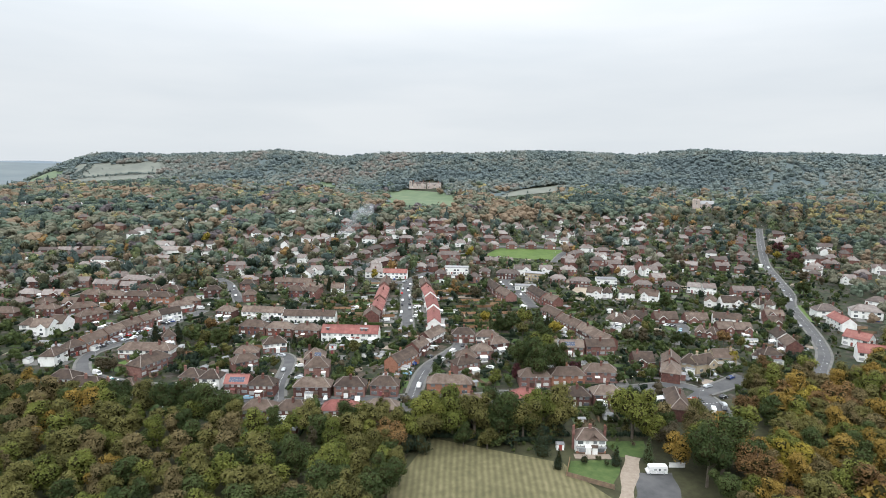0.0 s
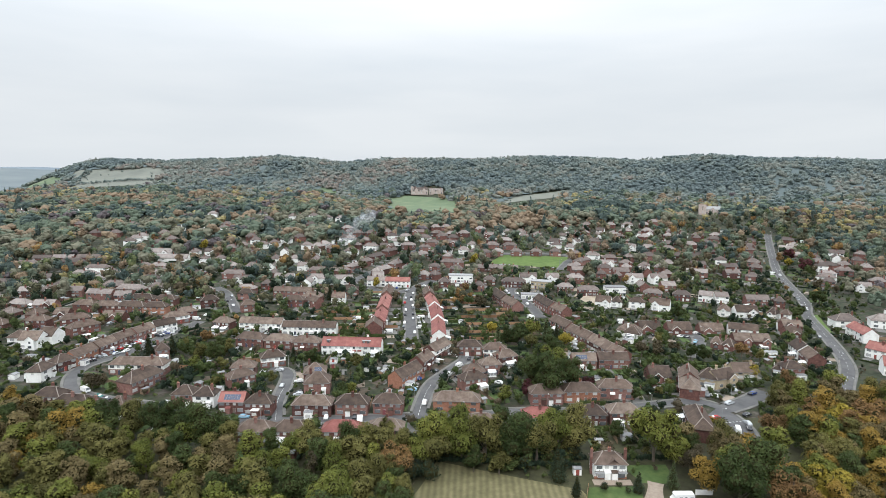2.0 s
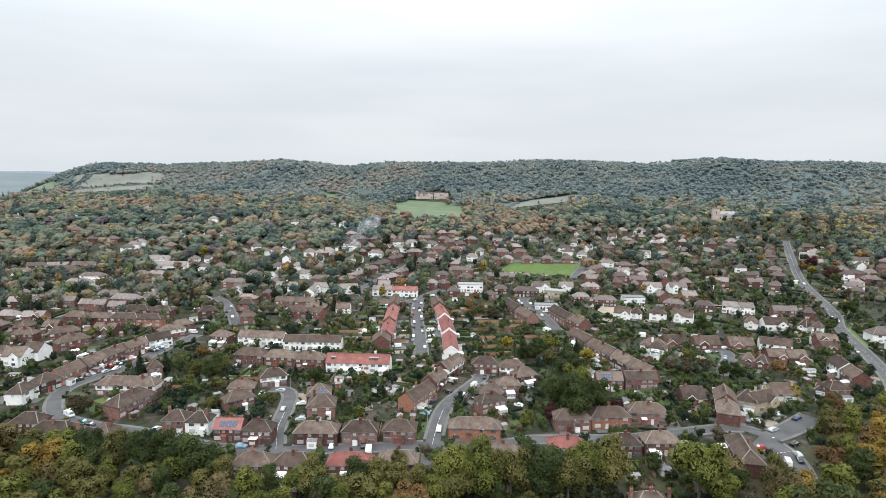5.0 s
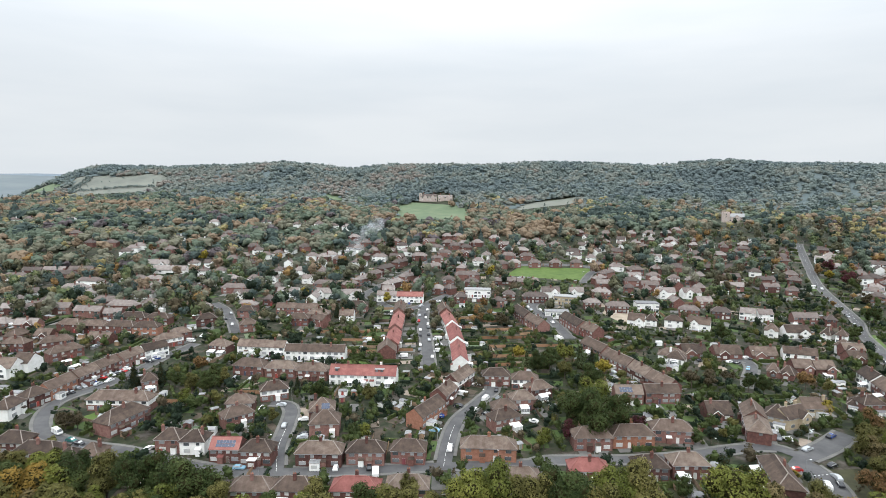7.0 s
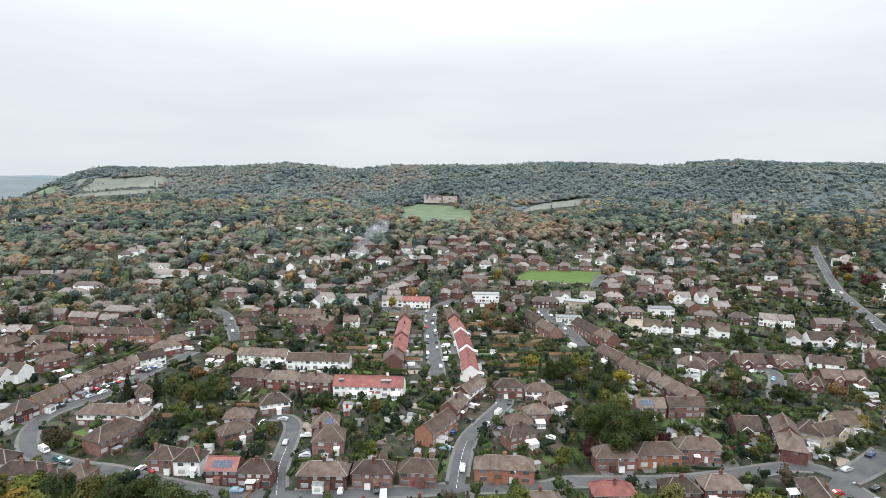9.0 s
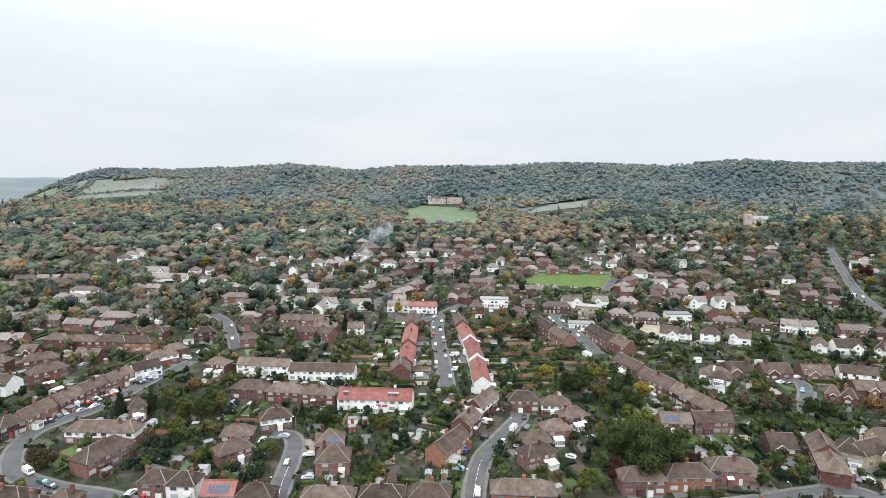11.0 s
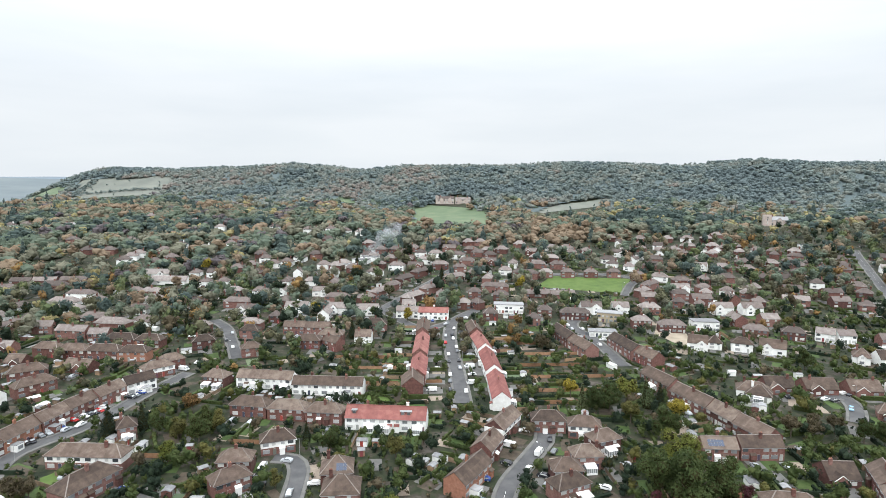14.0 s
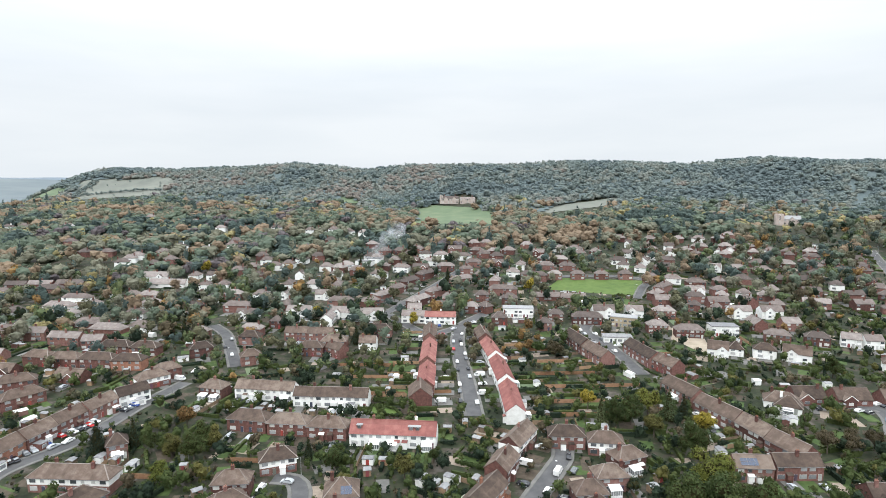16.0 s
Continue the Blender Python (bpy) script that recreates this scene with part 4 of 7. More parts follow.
TREES["west_gardens"] = [
    (-76.8, 312.7, 13, 'cone', 'dark'),
    (-67.2, 317.8, 11, 'cone', 'dark'),
    (-60.4, 312.0, 8, 'round', 'wood_green'),
    (-52.2, 306.1, 9, 'round', 'wood_olive'),
    (-44.9, 304.9, 10, 'round', 'wood_green'),
    (-52.4, 330.3, 9, 'round', 'rust'),
    (-51.7, 289.6, 8, 'round', 'wood_lime'),
    (-90.2, 275.1, 8, 'round', 'brown_leaf'),
    (-86.1, 275.1, 7, 'round', 'brown_leaf'),
    (-43.0, 313.7, 10, 'round', 'wood_green'),
    (-107.4, 501.1, 17, 'tall', 'brown_leaf'),
    (-89.6, 459.8, 14, 'cone', 'dark'),
    (-79.2, 449.5, 14, 'cone', 'dark'),
    (-101.3, 635.5, 13, 'round', 'yellow_leaf'),
    (-158.0, 675.6, 11, 'round', 'rust'),
    (-161.1, 538.5, 9, 'round', 'olive'),
    (-95.6, 505.0, 12, 'round', 'dark'),
    (-106.9, 507.8, 12, 'round', 'dark'),
    (-122.4, 669.6, 14, 'cone', 'dark'),
    (-166.0, 609.0, 11, 'round', 'olive'),
    (-267.2, 629.7, 12, 'round', 'olive'),
    (-208.8, 520.4, 10, 'round', 'dark'),
    (-196.5, 523.9, 10, 'round', 'dark'),
    (-131.6, 452.6, 6, 'round', 'purple'),
]
TREES["north_gardens"] = [
    (-32.4, 543.0, 13, 'round', 'dark'),
    (-14.2, 538.4, 12, 'round', 'olive'),
    (99.6, 559.0, 12, 'cone', 'dark'),
    (7.9, 418.6, 10, 'cone', 'dark'),
    (16.9, 426.7, 11, 'cone', 'dark'),
    (34.3, 465.7, 9, 'round', 'green'),
    (54.4, 455.4, 9, 'round', 'yellow_leaf'),
    (21.6, 420.9, 8, 'round', 'rust'),
    (21.9, 446.3, 8, 'round', 'olive'),
    (41.7, 442.0, 8, 'round', 'green'),
    (-4.5, 485.5, 9, 'round', 'yellow_leaf'),
    (-17.5, 494.2, 8, 'round', 'green'),
    (49.7, 515.9, 11, 'round', 'olive'),
    (88.1, 472.7, 8, 'round', 'olive'),
    (8.6, 565.7, 9, 'round', 'rust'),
    (29.1, 567.1, 13, 'round', 'dark'),
    (83.7, 641.6, 14, 'round', 'dark'),
    (32.8, 627.4, 10, 'cone', 'dark'),
    (152.9, 511.2, 12, 'round', 'yellow_leaf'),
    (141.1, 569.9, 9, 'round', 'dark'),
    (119.4, 423.9, 9, 'round', 'rust'),
    (107.5, 392.2, 7, 'round', 'rust'),
    (117.2, 378.7, 10, 'round', 'brown_leaf'),
    (164.0, 416.0, 8, 'cone', 'dark'),
    (169.0, 417.4, 9, 'cone', 'dark'),
    (126.0, 422.4, 8, 'round', 'dark'),
    (215.4, 362.9, 7, 'round', 'wood_green'),
]
TREES["junction_gardens"] = [
    (141.0, 216.0, 7, 'round', 'dark'),
    (135.0, 217.0, 6, 'round', 'wood_green'),
    (147.0, 217.5, 5, 'round', 'wood_olive'),
    (150.5, 197.0, 4, 'bush', 'dark'),
    (147.5, 202.0, 4, 'bush', 'wood_green'),
    (152.0, 190.5, 3, 'bush', 'yellow_leaf'),
    (134.0, 202.5, 5, 'bush', 'dark'),
    (129.0, 195.0, 5, 'bush', 'wood_green'),
    (137.0, 196.0, 4, 'bush', 'wood_green'),
    (176.0, 212.5, 4, 'bush', 'dark'),
    (181.5, 215.5, 4, 'bush', 'wood_green'),
    (187.5, 217.0, 4, 'bush', 'wood_green'),
]
TREES["east_gardens"] = [
    (282.7, 385.1, 8, 'round', 'wood_olive'),
    (234.2, 324.0, 11, 'round', 'wood_green'),
    (446.4, 449.5, 13, 'round', 'purple'),
    (426.5, 412.5, 14, 'round', 'purple'),
    (460.8, 439.3, 11, 'round', 'rust'),
    (427.2, 429.8, 10, 'round', 'yellow_leaf'),
    (432.4, 446.9, 10, 'round', 'rust'),
    (354.3, 330.7, 12, 'round', 'wood_green'),
    (392.6, 368.2, 10, 'round', 'brown_leaf'),
    (465.4, 618.8, 12, 'round', 'dark'),
    (168.8, 264.1, 9, 'round', 'brown_leaf'),
    (176.5, 262.3, 9, 'round', 'brown_leaf'),
    (186.7, 262.4, 8, 'round', 'brown_leaf'),
    (191.0, 254.4, 9, 'round', 'wood_green'),
    (196.1, 251.0, 9, 'round', 'wood_green'),
    (218.2, 250.5, 9, 'round', 'rust'),
    (202.6, 225.3, 7, 'round', 'yellow_leaf'),
    (319.3, 312.3, 8, 'round', 'wood_green'),
    (224.0, 244.6, 7, 'round', 'wood_olive'),
    (205.5, 209.2, 10, 'round', 'rust'),
    (199.1, 207.6, 9, 'round', 'wood_green'),
    (311.2, 307.1, 8, 'round', 'wood_green'),
]
CARS = []
CARS += [
    (-84.8, 265.5, 328, 'green', 'car'),
    (-81.4, 262.5, 328, 'black', 'car'),
    (-78.8, 257.5, 328, 'black', 'car'),
    (-56.4, 254.0, 58, 'white', 'car'),
    (-51.5, 252.4, 58, 'red', 'car'),
    (-104.1, 312.9, 332, 'black', 'car'),
    (-102.3, 314.1, 316, 'black', 'car'),
    (-101.2, 318.2, 316, 'grey', 'car'),
    (-99.6, 320.2, 316, 'silver', 'car'),
    (-107.4, 308.4, 242, 'black', 'car'),
    (-95.2, 330.3, 332, 'red', 'car'),
    (-92.5, 333.3, 332, 'white', 'car'),
    (-91.4, 335.1, 332, 'black', 'car'),
    (-90.0, 336.2, 332, 'black', 'car'),
    (-88.7, 337.8, 332, 'red', 'car'),
    (-88.0, 341.1, 338, 'white', 'car'),
    (-90.9, 325.5, 242, 'white', 'car'),
    (-80.5, 350.3, 338, 'black', 'car'),
    (-79.6, 352.5, 338, 'grey', 'car'),
    (-78.0, 355.2, 333, 'blue', 'car'),
    (-62.5, 393.5, 243, 'white', 'car'),
    (-92.3, 273.3, 314, 'white', 'van'),
    (-66.9, 383.5, 333, 'white', 'van'),
    (-20.8, 281.9, 247, 'white', 'car'),
    (-13.2, 284.1, 157, 'silver', 'car'),
    (-22.0, 275.3, 174, 'black', 'car'),
    (-20.6, 270.6, 174, 'black', 'car'),
    (-11.3, 264.3, 81, 'silver', 'car'),
    (-4.1, 268.1, 174, 'white', 'car'),
    (-3.8, 255.1, 171, 'black', 'car'),
]
CARS += [
    (-4.4, 252.9, 171, 'silver', 'car'),
    (59.6, 353.7, 80, 'white', 'car'),
    (55.4, 335.0, 80, 'black', 'car'),
    (68.6, 372.9, 81, 'black', 'car'),
    (49.1, 259.9, 154, 'blue', 'car'),
    (44.5, 248.1, 154, 'lightblue', 'car'),
    (0.9, 334.8, 247, 'white', 'car'),
    (3.8, 334.3, 247, 'silver', 'car'),
    (6.6, 334.4, 247, 'white', 'car'),
    (-37.0, 353.3, 333, 'black', 'car'),
    (-32.0, 350.9, 333, 'silver', 'car'),
    (-17.4, 347.0, 333, 'black', 'car'),
    (46.9, 336.3, 170, 'white', 'van'),
    (47.2, 234.5, 70, 'white', 'car'),
    (65.1, 262.7, 48, 'white', 'car'),
    (68.3, 257.7, 138, 'black', 'car'),
    (68.2, 251.9, 138, 'silver', 'car'),
    (78.2, 271.9, 49, 'grey', 'car'),
    (73.5, 289.2, 157, 'white', 'car'),
    (59.2, 268.0, 138, 'black', 'car'),
    (80.3, 280.7, 67, 'black', 'car'),
    (84.3, 247.0, 138, 'white', 'car'),
    (140.7, 286.0, 67, 'black', 'car'),
    (141.2, 282.0, 67, 'white', 'car'),
    (143.0, 274.6, 314, 'black', 'car'),
    (72.6, 272.1, 49, 'white', 'van'),
    (64.0, 279.5, 139, 'white', 'van'),
    (171.7, 220.4, 46, 'black', 'car'),
    (168.0, 213.0, 46, 'grey', 'car'),
    (170.6, 211.9, 104, 'white', 'car'),
]
CARS += [
    (171.6, 204.0, 14, 'silver', 'car'),
    (188.6, 210.1, 21, 'blue', 'car'),
    (224.4, 293.5, 6, 'white', 'car'),
    (225.7, 291.0, 6, 'black', 'car'),
    (210.6, 297.5, 96, 'silver', 'car'),
    (207.7, 300.4, 96, 'white', 'car'),
    (211.1, 289.7, 6, 'white', 'car'),
    (213.5, 287.6, 6, 'black', 'car'),
    (212.8, 279.1, 224, 'lightblue', 'car'),
    (-24.6, 235.1, 346, 'lightblue', 'car'),
    (-13.2, 224.5, 350, 'black', 'car'),
    (6.6, 228.8, 80, 'white', 'car'),
    (3.5, 222.1, 80, 'silver', 'car'),
    (17.5, 226.9, 82, 'black', 'car'),
    (47.0, 233.1, 70, 'white', 'car'),
    (-22.2, 238.5, 346, 'white', 'van'),
    (19.0, 221.6, 82, 'white', 'caravan'),
    (164.7, 186.5, 76, 'silver', 'car'),
    (162.1, 182.9, 58, 'black', 'car'),
    (170.0, 192.8, 14, 'black', 'car'),
    (188.0, 210.1, 21, 'black', 'car'),
    (171.1, 203.9, 14, 'silver', 'car'),
    (155.5, 193.3, 166, 'red', 'car'),
    (156.6, 182.4, 58, 'white', 'van'),
    (258.6, 240.3, 319, 'black', 'car'),
    (256.3, 235.7, 319, 'silver', 'car'),
    (254.1, 231.9, 308, 'black', 'car'),
    (265.7, 245.3, 319, 'white', 'car'),
    (399.5, 411.6, 235, 'white', 'car'),
    (354.0, 348.5, 235, 'silver', 'car'),
]
CARS += [
    (336.9, 324.4, 226, 'white', 'car'),
    (151.6, 421.5, 90, 'white', 'car'),
    (150.8, 413.9, 90, 'silver', 'car'),
    (148.9, 399.1, 90, 'black', 'car'),
    (152.9, 381.5, 83, 'white', 'car'),
    (159.2, 389.5, 173, 'white', 'car'),
    (74.7, 411.3, 77, 'white', 'car'),
    (72.7, 395.3, 81, 'white', 'car'),
    (77.4, 441.8, 218, 'silver', 'car'),
    (92.5, 452.0, 135, 'white', 'car'),
    (107.7, 148.8, 166, 'white', 'camper'),
]
CARS += [
    (61.9, 332.0, 80, 'white', 'car'),
    (57.6, 345.5, 80, 'grey', 'car'),
    (66.5, 362.0, 81, 'silver', 'car'),
    (63.2, 372.5, 81, 'black', 'car'),
    (65.6, 384.0, 81, 'white', 'car'),
    (71.4, 388.0, 81, 'grey', 'car'),
    (68.6, 404.5, 79, 'red', 'car'),
    (75.8, 419.0, 78, 'black', 'car'),
    (71.6, 417.5, 78, 'silver', 'car'),
    (80.0, 431.0, 70, 'white', 'car'),
    (67.0, 340.5, 172, 'white', 'van'),
    (70.0, 351.5, 172, 'white', 'car'),
    (71.6, 362.5, 172, 'white', 'van'),
    (-49.0, 417.0, 100, 'white', 'car'),
    (-54.6, 431.0, 102, 'black', 'car'),
    (-53.4, 446.5, 104, 'silver', 'car'),
    (-97.4, 325.0, 316, 'blue', 'car'),
    (-94.2, 322.0, 58, 'silver', 'car'),
    (155.9, 402.0, 90, 'grey', 'car'),
    (157.2, 412.5, 90, 'white', 'car'),
    (143.9, 290.0, 98, 'silver', 'car'),
    (144.6, 301.0, 98, 'white', 'car'),
    (341.0, 332.5, 226, 'black', 'car'),
    (289.6, 270.5, 236, 'grey', 'car'),
]
SMOKE = (54.0, 647.1)
MANOR, MANSION = (206.0, 973.9), (544.9, 691.2)

# ---- building helpers ----
def part(name, bm, mat, parent=None, label="", kind="", at=None, smooth_it=False):
    """Link a bmesh (or a mesh) as one object, under a thing where one is given."""
    if isinstance(bm, bpy.types.Mesh):
        me = bm
    else:
        me = bpy.data.meshes.new(name)
        bm.to_mesh(me)
        bm.free()
    if not me.materials:
        for m in (mat if isinstance(mat, (list, tuple)) else [mat]):
            me.materials.append(m)
    if smooth_it:
        me.polygons.foreach_set("use_smooth", [True] * len(me.polygons))
    ob = new(name, me)
    if parent:
        ob.parent = parent
    if at is not None:
        ob.matrix_basis = at
    return tagged(ob, label, kind=kind)


def thing(name, m, label, category, group=""):
    ob = new(name)
    ob.empty_display_size = 0.5
    ob.matrix_basis = m
    return tagged(ob, label, category, group)


def box(bm, x0, y0, z0, x1, y1, z1, mat=0):
    v = [bm.verts.new(c) for c in ((x0, y0, z0), (x1, y0, z0), (x1, y1, z0), (x0, y1, z0), (x0, y0, z1), (x1, y0, z1), (x1, y1, z1), (x0, y1, z1))]
    for f in ((3, 2, 1, 0), (4, 5, 6, 7), (0, 1, 5, 4), (1, 2, 6, 5), (2, 3, 7, 6), (3, 0, 4, 7)):
        bm.faces.new([v[i] for i in f]).material_index = mat
    return v


def bm_of(*boxes):
    bm = bmesh.new()
    for b in boxes:
        box(bm, *b)
    return bm


def mesh_of(name, bm, *mats):
    me = bpy.data.meshes.new(name)
    bm.to_mesh(me)
    bm.free()
    for m in mats:
        me.materials.append(m)
    return me


def from_arrays(name, verts, faces, mat, smooth_it=False):
    me = bpy.data.meshes.new(name)
    me.from_pydata(verts.tolist() if hasattr(verts, "tolist") else verts, [], faces.tolist() if hasattr(faces, "tolist") else faces)
    me.materials.append(mat)
    if smooth_it:
        me.polygons.foreach_set("use_smooth", [True] * len(me.polygons))
    return me


# ---- ground: one sheet out to the horizon ----
gx = np.concatenate([np.linspace(-4900, -900, 34), np.arange(-880, -300, 20), np.arange(-300, 620, 8), np.arange(620, 1300, 20), np.linspace(1320, 4900, 30)])
gy = np.concatenate([np.linspace(-4900, -200, 30), np.arange(-160, 120, 20), np.arange(120, 720, 8), np.arange(720, 1700, 16), np.linspace(1720, 4900, 34)])
GX, GY = np.meshgrid(gx, gy)
GZ = land(GX, GY)
nx, ny = len(gx), len(gy)
gv = np.stack([GX.ravel(), GY.ravel(), GZ.ravel()], 1)
ii = (np.arange(ny - 1)[:, None] * nx + np.arange(nx - 1)[None]).ravel()
gf = np.stack([ii, ii + 1, ii + nx + 1, ii + nx], 1)
ground = new("ground", from_arrays("ground", gv, gf, M["ground"], True))
tagged(ground, "grass, gardens and earth of a village in a vale", "ground", kind="structure")


def loft(name, a, b, c, d, mat, lift, label, nu=24, nv=24, category="grass"):
    """A sheet over the ground between four corners."""
    vs, fs = [], []
    for j in range(nv + 1):
        for i in range(nu + 1):
            u, w = i / nu, j / nv
            wob = min(1.2, 0.012 * (abs(a[0] - c[0]) + abs(a[1] - c[1]))) * math.sin(9 * w + 3 * u) * (0 if 0 < i < nu and 0 < j < nv else 1)
            x = (a[0] * (1 - u) + b[0] * u) * (1 - w) + (d[0] * (1 - u) + c[0] * u) * w + wob
            y = (a[1] * (1 - u) + b[1] * u) * (1 - w) + (d[1] * (1 - u) + c[1] * u) * w - wob * 0.5
            vs.append((x, y, float(land(x, y)) + lift))
            if i < nu and j < nv:
                o = j * (nu + 1) + i
                fs.append((o, o + 1, o + nu + 2, o + nu + 1))
    ob = new(name, from_arrays(name, vs, fs, M[mat], True))
    return tagged(ob, label, category, kind="structure")


# ---- roads ----
def spline(pts, step=3.0):
    p = [Vector((*q, 0)) for q in pts]
    p = [2 * p[0] - p[1]] + p + [2 * p[-1] - p[-2]]
    out = []
    for i in range(1, len(p) - 2):
        n = max(2, int((p[i + 1] - p[i]).length / step))
        for j in range(n):
            t = j / n
            out.append(0.5 * (2 * p[i] + (p[i + 1] - p[i - 1]) * t + (2 * p[i - 1] - 5 * p[i] + 4 * p[i + 1] - p[i + 2]) * t * t + (3 * p[i] - p[i - 1] - 3 * p[i + 1] + p[i + 2]) * t ** 3))
    out.append(p[-2])
    return out


def ribbon(name, line, offs, lifts, mat, label, category, keep=None):
    """A strip along a line: side offsets and the lift of each over the ground."""
    vs, fs, k, ok = [], [], len(offs), []
    for i, p in enumerate(line):
        t = (line[min(i + 1, len(line) - 1)] - line[max(i - 1, 0)]).normalized()
        s = Vector((t.y, -t.x, 0))
        mid = p + s * (offs[0] + offs[-1]) / 2
        ok.append(keep is None or keep(mid))
        for o, l in zip(offs, lifts):
            q = p + s * o
            vs.append((q.x, q.y, float(land(q.x, q.y)) + l))
        if i and ok[-1] and ok[-2]:
            for j in range(k - 1):
                fs.append(((i - 1) * k + j, (i - 1) * k + j + 1, i * k + j + 1, i * k + j))
    ob = new(name, from_arrays(name, vs, fs, M[mat]))
    return tagged(ob, label, category, kind="structure")


LINES = {name: spline(pts) for name, (width, pts) in ROADS.items()}


def off_roads(me):
    """True for places that lie on no other road than this one."""
    def keep(p):
        return all((q - p).length > ROADS[k][0] / 2 + 0.9 for k, line in LINES.items() if k != me for q in line)
    return keep


for level, (name, (width, pts)) in enumerate(ROADS.items()):
    line = LINES[name]
    h = width / 2
    ribbon("road", line, (-h, 0, h), (0.12 + 0.006 * level, 0.16 + 0.006 * level, 0.12 + 0.006 * level), "asphalt", "worn grey asphalt village road", "road")
    for side in (-1, 1):
        o = sorted((side * (h - 0.02), side * (h + 0.14), side * (h + 1.3), side * (h + 1.35)))
        ribbon("pavement", line, o, [l + 0.004 * level + 0.02 for l in (0.0, 0.23, 0.23, 0.0)], "paving", "grey pavement with a raised kerb", "pavement", off_roads(name))


def dashes(line, first, every, length, width, offset, label):
    """Painted lines along a road."""
    bm = bmesh.new()
    run = 0.0
    for a, b in zip(line, line[1:]):
        t = (b - a).normalized()
        s = Vector((t.y, -t.x, 0))
        d = 0.0
        while d < (b - a).length:
            if (run + d) % every < length:
                p = a + t * d + s * offset
                e = p + t * min(0.75, length)
                z0, z1 = float(land(p.x, p.y)) + 0.26, float(land(e.x, e.y)) + 0.26
                bm.faces.new([bm.verts.new(q) for q in ((p.x - s.x * width, p.y - s.y * width, z0), (p.x + s.x * width, p.y + s.y * width, z0), (e.x + s.x * width, e.y + s.y * width, z1), (e.x - s.x * width, e.y - s.y * width, z1))])
            d += 0.75
        run += (b - a).length
    return tagged(new("road_marking", mesh_of("road_marking", bm, M["line"])), label, "road marking", kind="structure")


dashes(LINES["east_road"], 0, 6.0, 2.0, 0.05, 0.0, "white broken centre line")
for k in ("vale_road", "brick_close"):
    dashes(LINES[k][:10], 0, 3.0, 2.0, 0.07, 0.0, "worn white centre line")
dashes([Vector((155.0, 189.5, 0)), Vector((164.5, 189.0, 0))], 0, 1.6, 0.75, 0.15, 0.0, "white give way line")


loft("woodland_floor", (-230, 20), (380, 20), (222, 184), (-190, 236), "litter", 0.04, "brown leaf litter and rough grass under trees", 60, 40, "woodland floor")
loft("hayfield", *HAYFIELD, "hay", 0.10, "pale mown hay field with swath lines", category="field")
loft("sports_green", *SPORTS_GREEN, "lawn", 0.16, "bright green mown sports field", category="field")
loft("lawn", *COTTAGE_LAWN, "turf", 0.14, "green lawn below the white cottage", category="lawn")
def widened(poly, by):
    """The same patch, run on under the trees round it."""
    cx, cy = sum(p[0] for p in poly) / 4, sum(p[1] for p in poly) / 4
    return [(cx + (px - cx) * by, cy + (py - cy) * by) for px, py in poly]


loft("lawn", *widened(MANOR_LAWN, 1.25), "pasture", 0.5, "pale green parkland before the manor", category="lawn")
loft("pasture", *widened(DOWN_PASTURE, 1.3), "down", 0.8, "dry open downland on the hilltop", category="field")
loft("pasture", *widened(VALE_PASTURE, 1.3), "pasture", 0.8, "pale green field at the foot of the down", category="field")
loft("pasture", *widened(EAST_CLEARING, 1.3), "down", 0.6, "dry grass clearing in the woods", category="field")
loft("pasture", *SMALL_CLEARING, "pasture", 0.6, "small green clearing in the woods", category="field")
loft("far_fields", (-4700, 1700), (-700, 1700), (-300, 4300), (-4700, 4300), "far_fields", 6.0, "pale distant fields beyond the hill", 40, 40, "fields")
loft("building_site", *CHALK_SITE, "chalk", 0.2, "bare pale soil of a building site", category="ground")
loft("lawn", (101.5, 160.5), (111.5, 157.5), (116.0, 168.0), (101.5, 171.0), "turf", 0.13, "mown green lawn beside the cottage", 8, 8, "lawn")
loft("lawn", *TERRACE_LAWN, "lawn", 0.12, "bright green lawn beside the terrace", 8, 8, "lawn")
loft("lawn", *BEND_LAWN, "lawn", 0.12, "green lawn in the bend of the road", 8, 8, "lawn")
loft("verge", *EAST_VERGE, "lawn", 0.12, "green verge beside the main road", 8, 8, "verge")
loft("driveway", *GRAVEL_DRIVE, "gravel", 0.16, "sandy gravel drive", 8, 8, "driveway")
loft("yard", *YARD, "asphalt", 0.18, "patched grey yard", 8, 8, "yard")

# scrub over the open down, and hedge lines across it
rnd = random.Random(17)
scrub = [(rnd.uniform(-445, -280), rnd.uniform(1170, 1330), rnd.uniform(2, 5)) for _ in range(26)]
for k in range(46):
    scrub.append((-450 + 3.8 * k + rnd.uniform(-1, 1), 1236 - 0.9 * k + rnd.uniform(-1.5, 1.5), rnd.uniform(4, 8)))
    scrub.append((-430 + rnd.uniform(-7, 7), 1215 + 2.6 * k, rnd.uniform(4, 8)))

# far hills along the skyline
bv, bf = [], []
for i in range(90):
    a = radians(-75 + i)
    top = 112 + 10 * math.sin(i * 0.31) + 6 * math.sin(i * 0.83 + 1)
    for r, z in ((4400, 20), (4650, top), (4690, top - 30)):
        bv.append((r * math.sin(a), r * math.cos(a), z))
    if i:
        for j in range(2):
            o = (i - 1) * 3 + j
            bf.append((o, o + 1, o + 4, o + 3))
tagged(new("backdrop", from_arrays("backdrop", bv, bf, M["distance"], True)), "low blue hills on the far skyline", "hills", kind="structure")

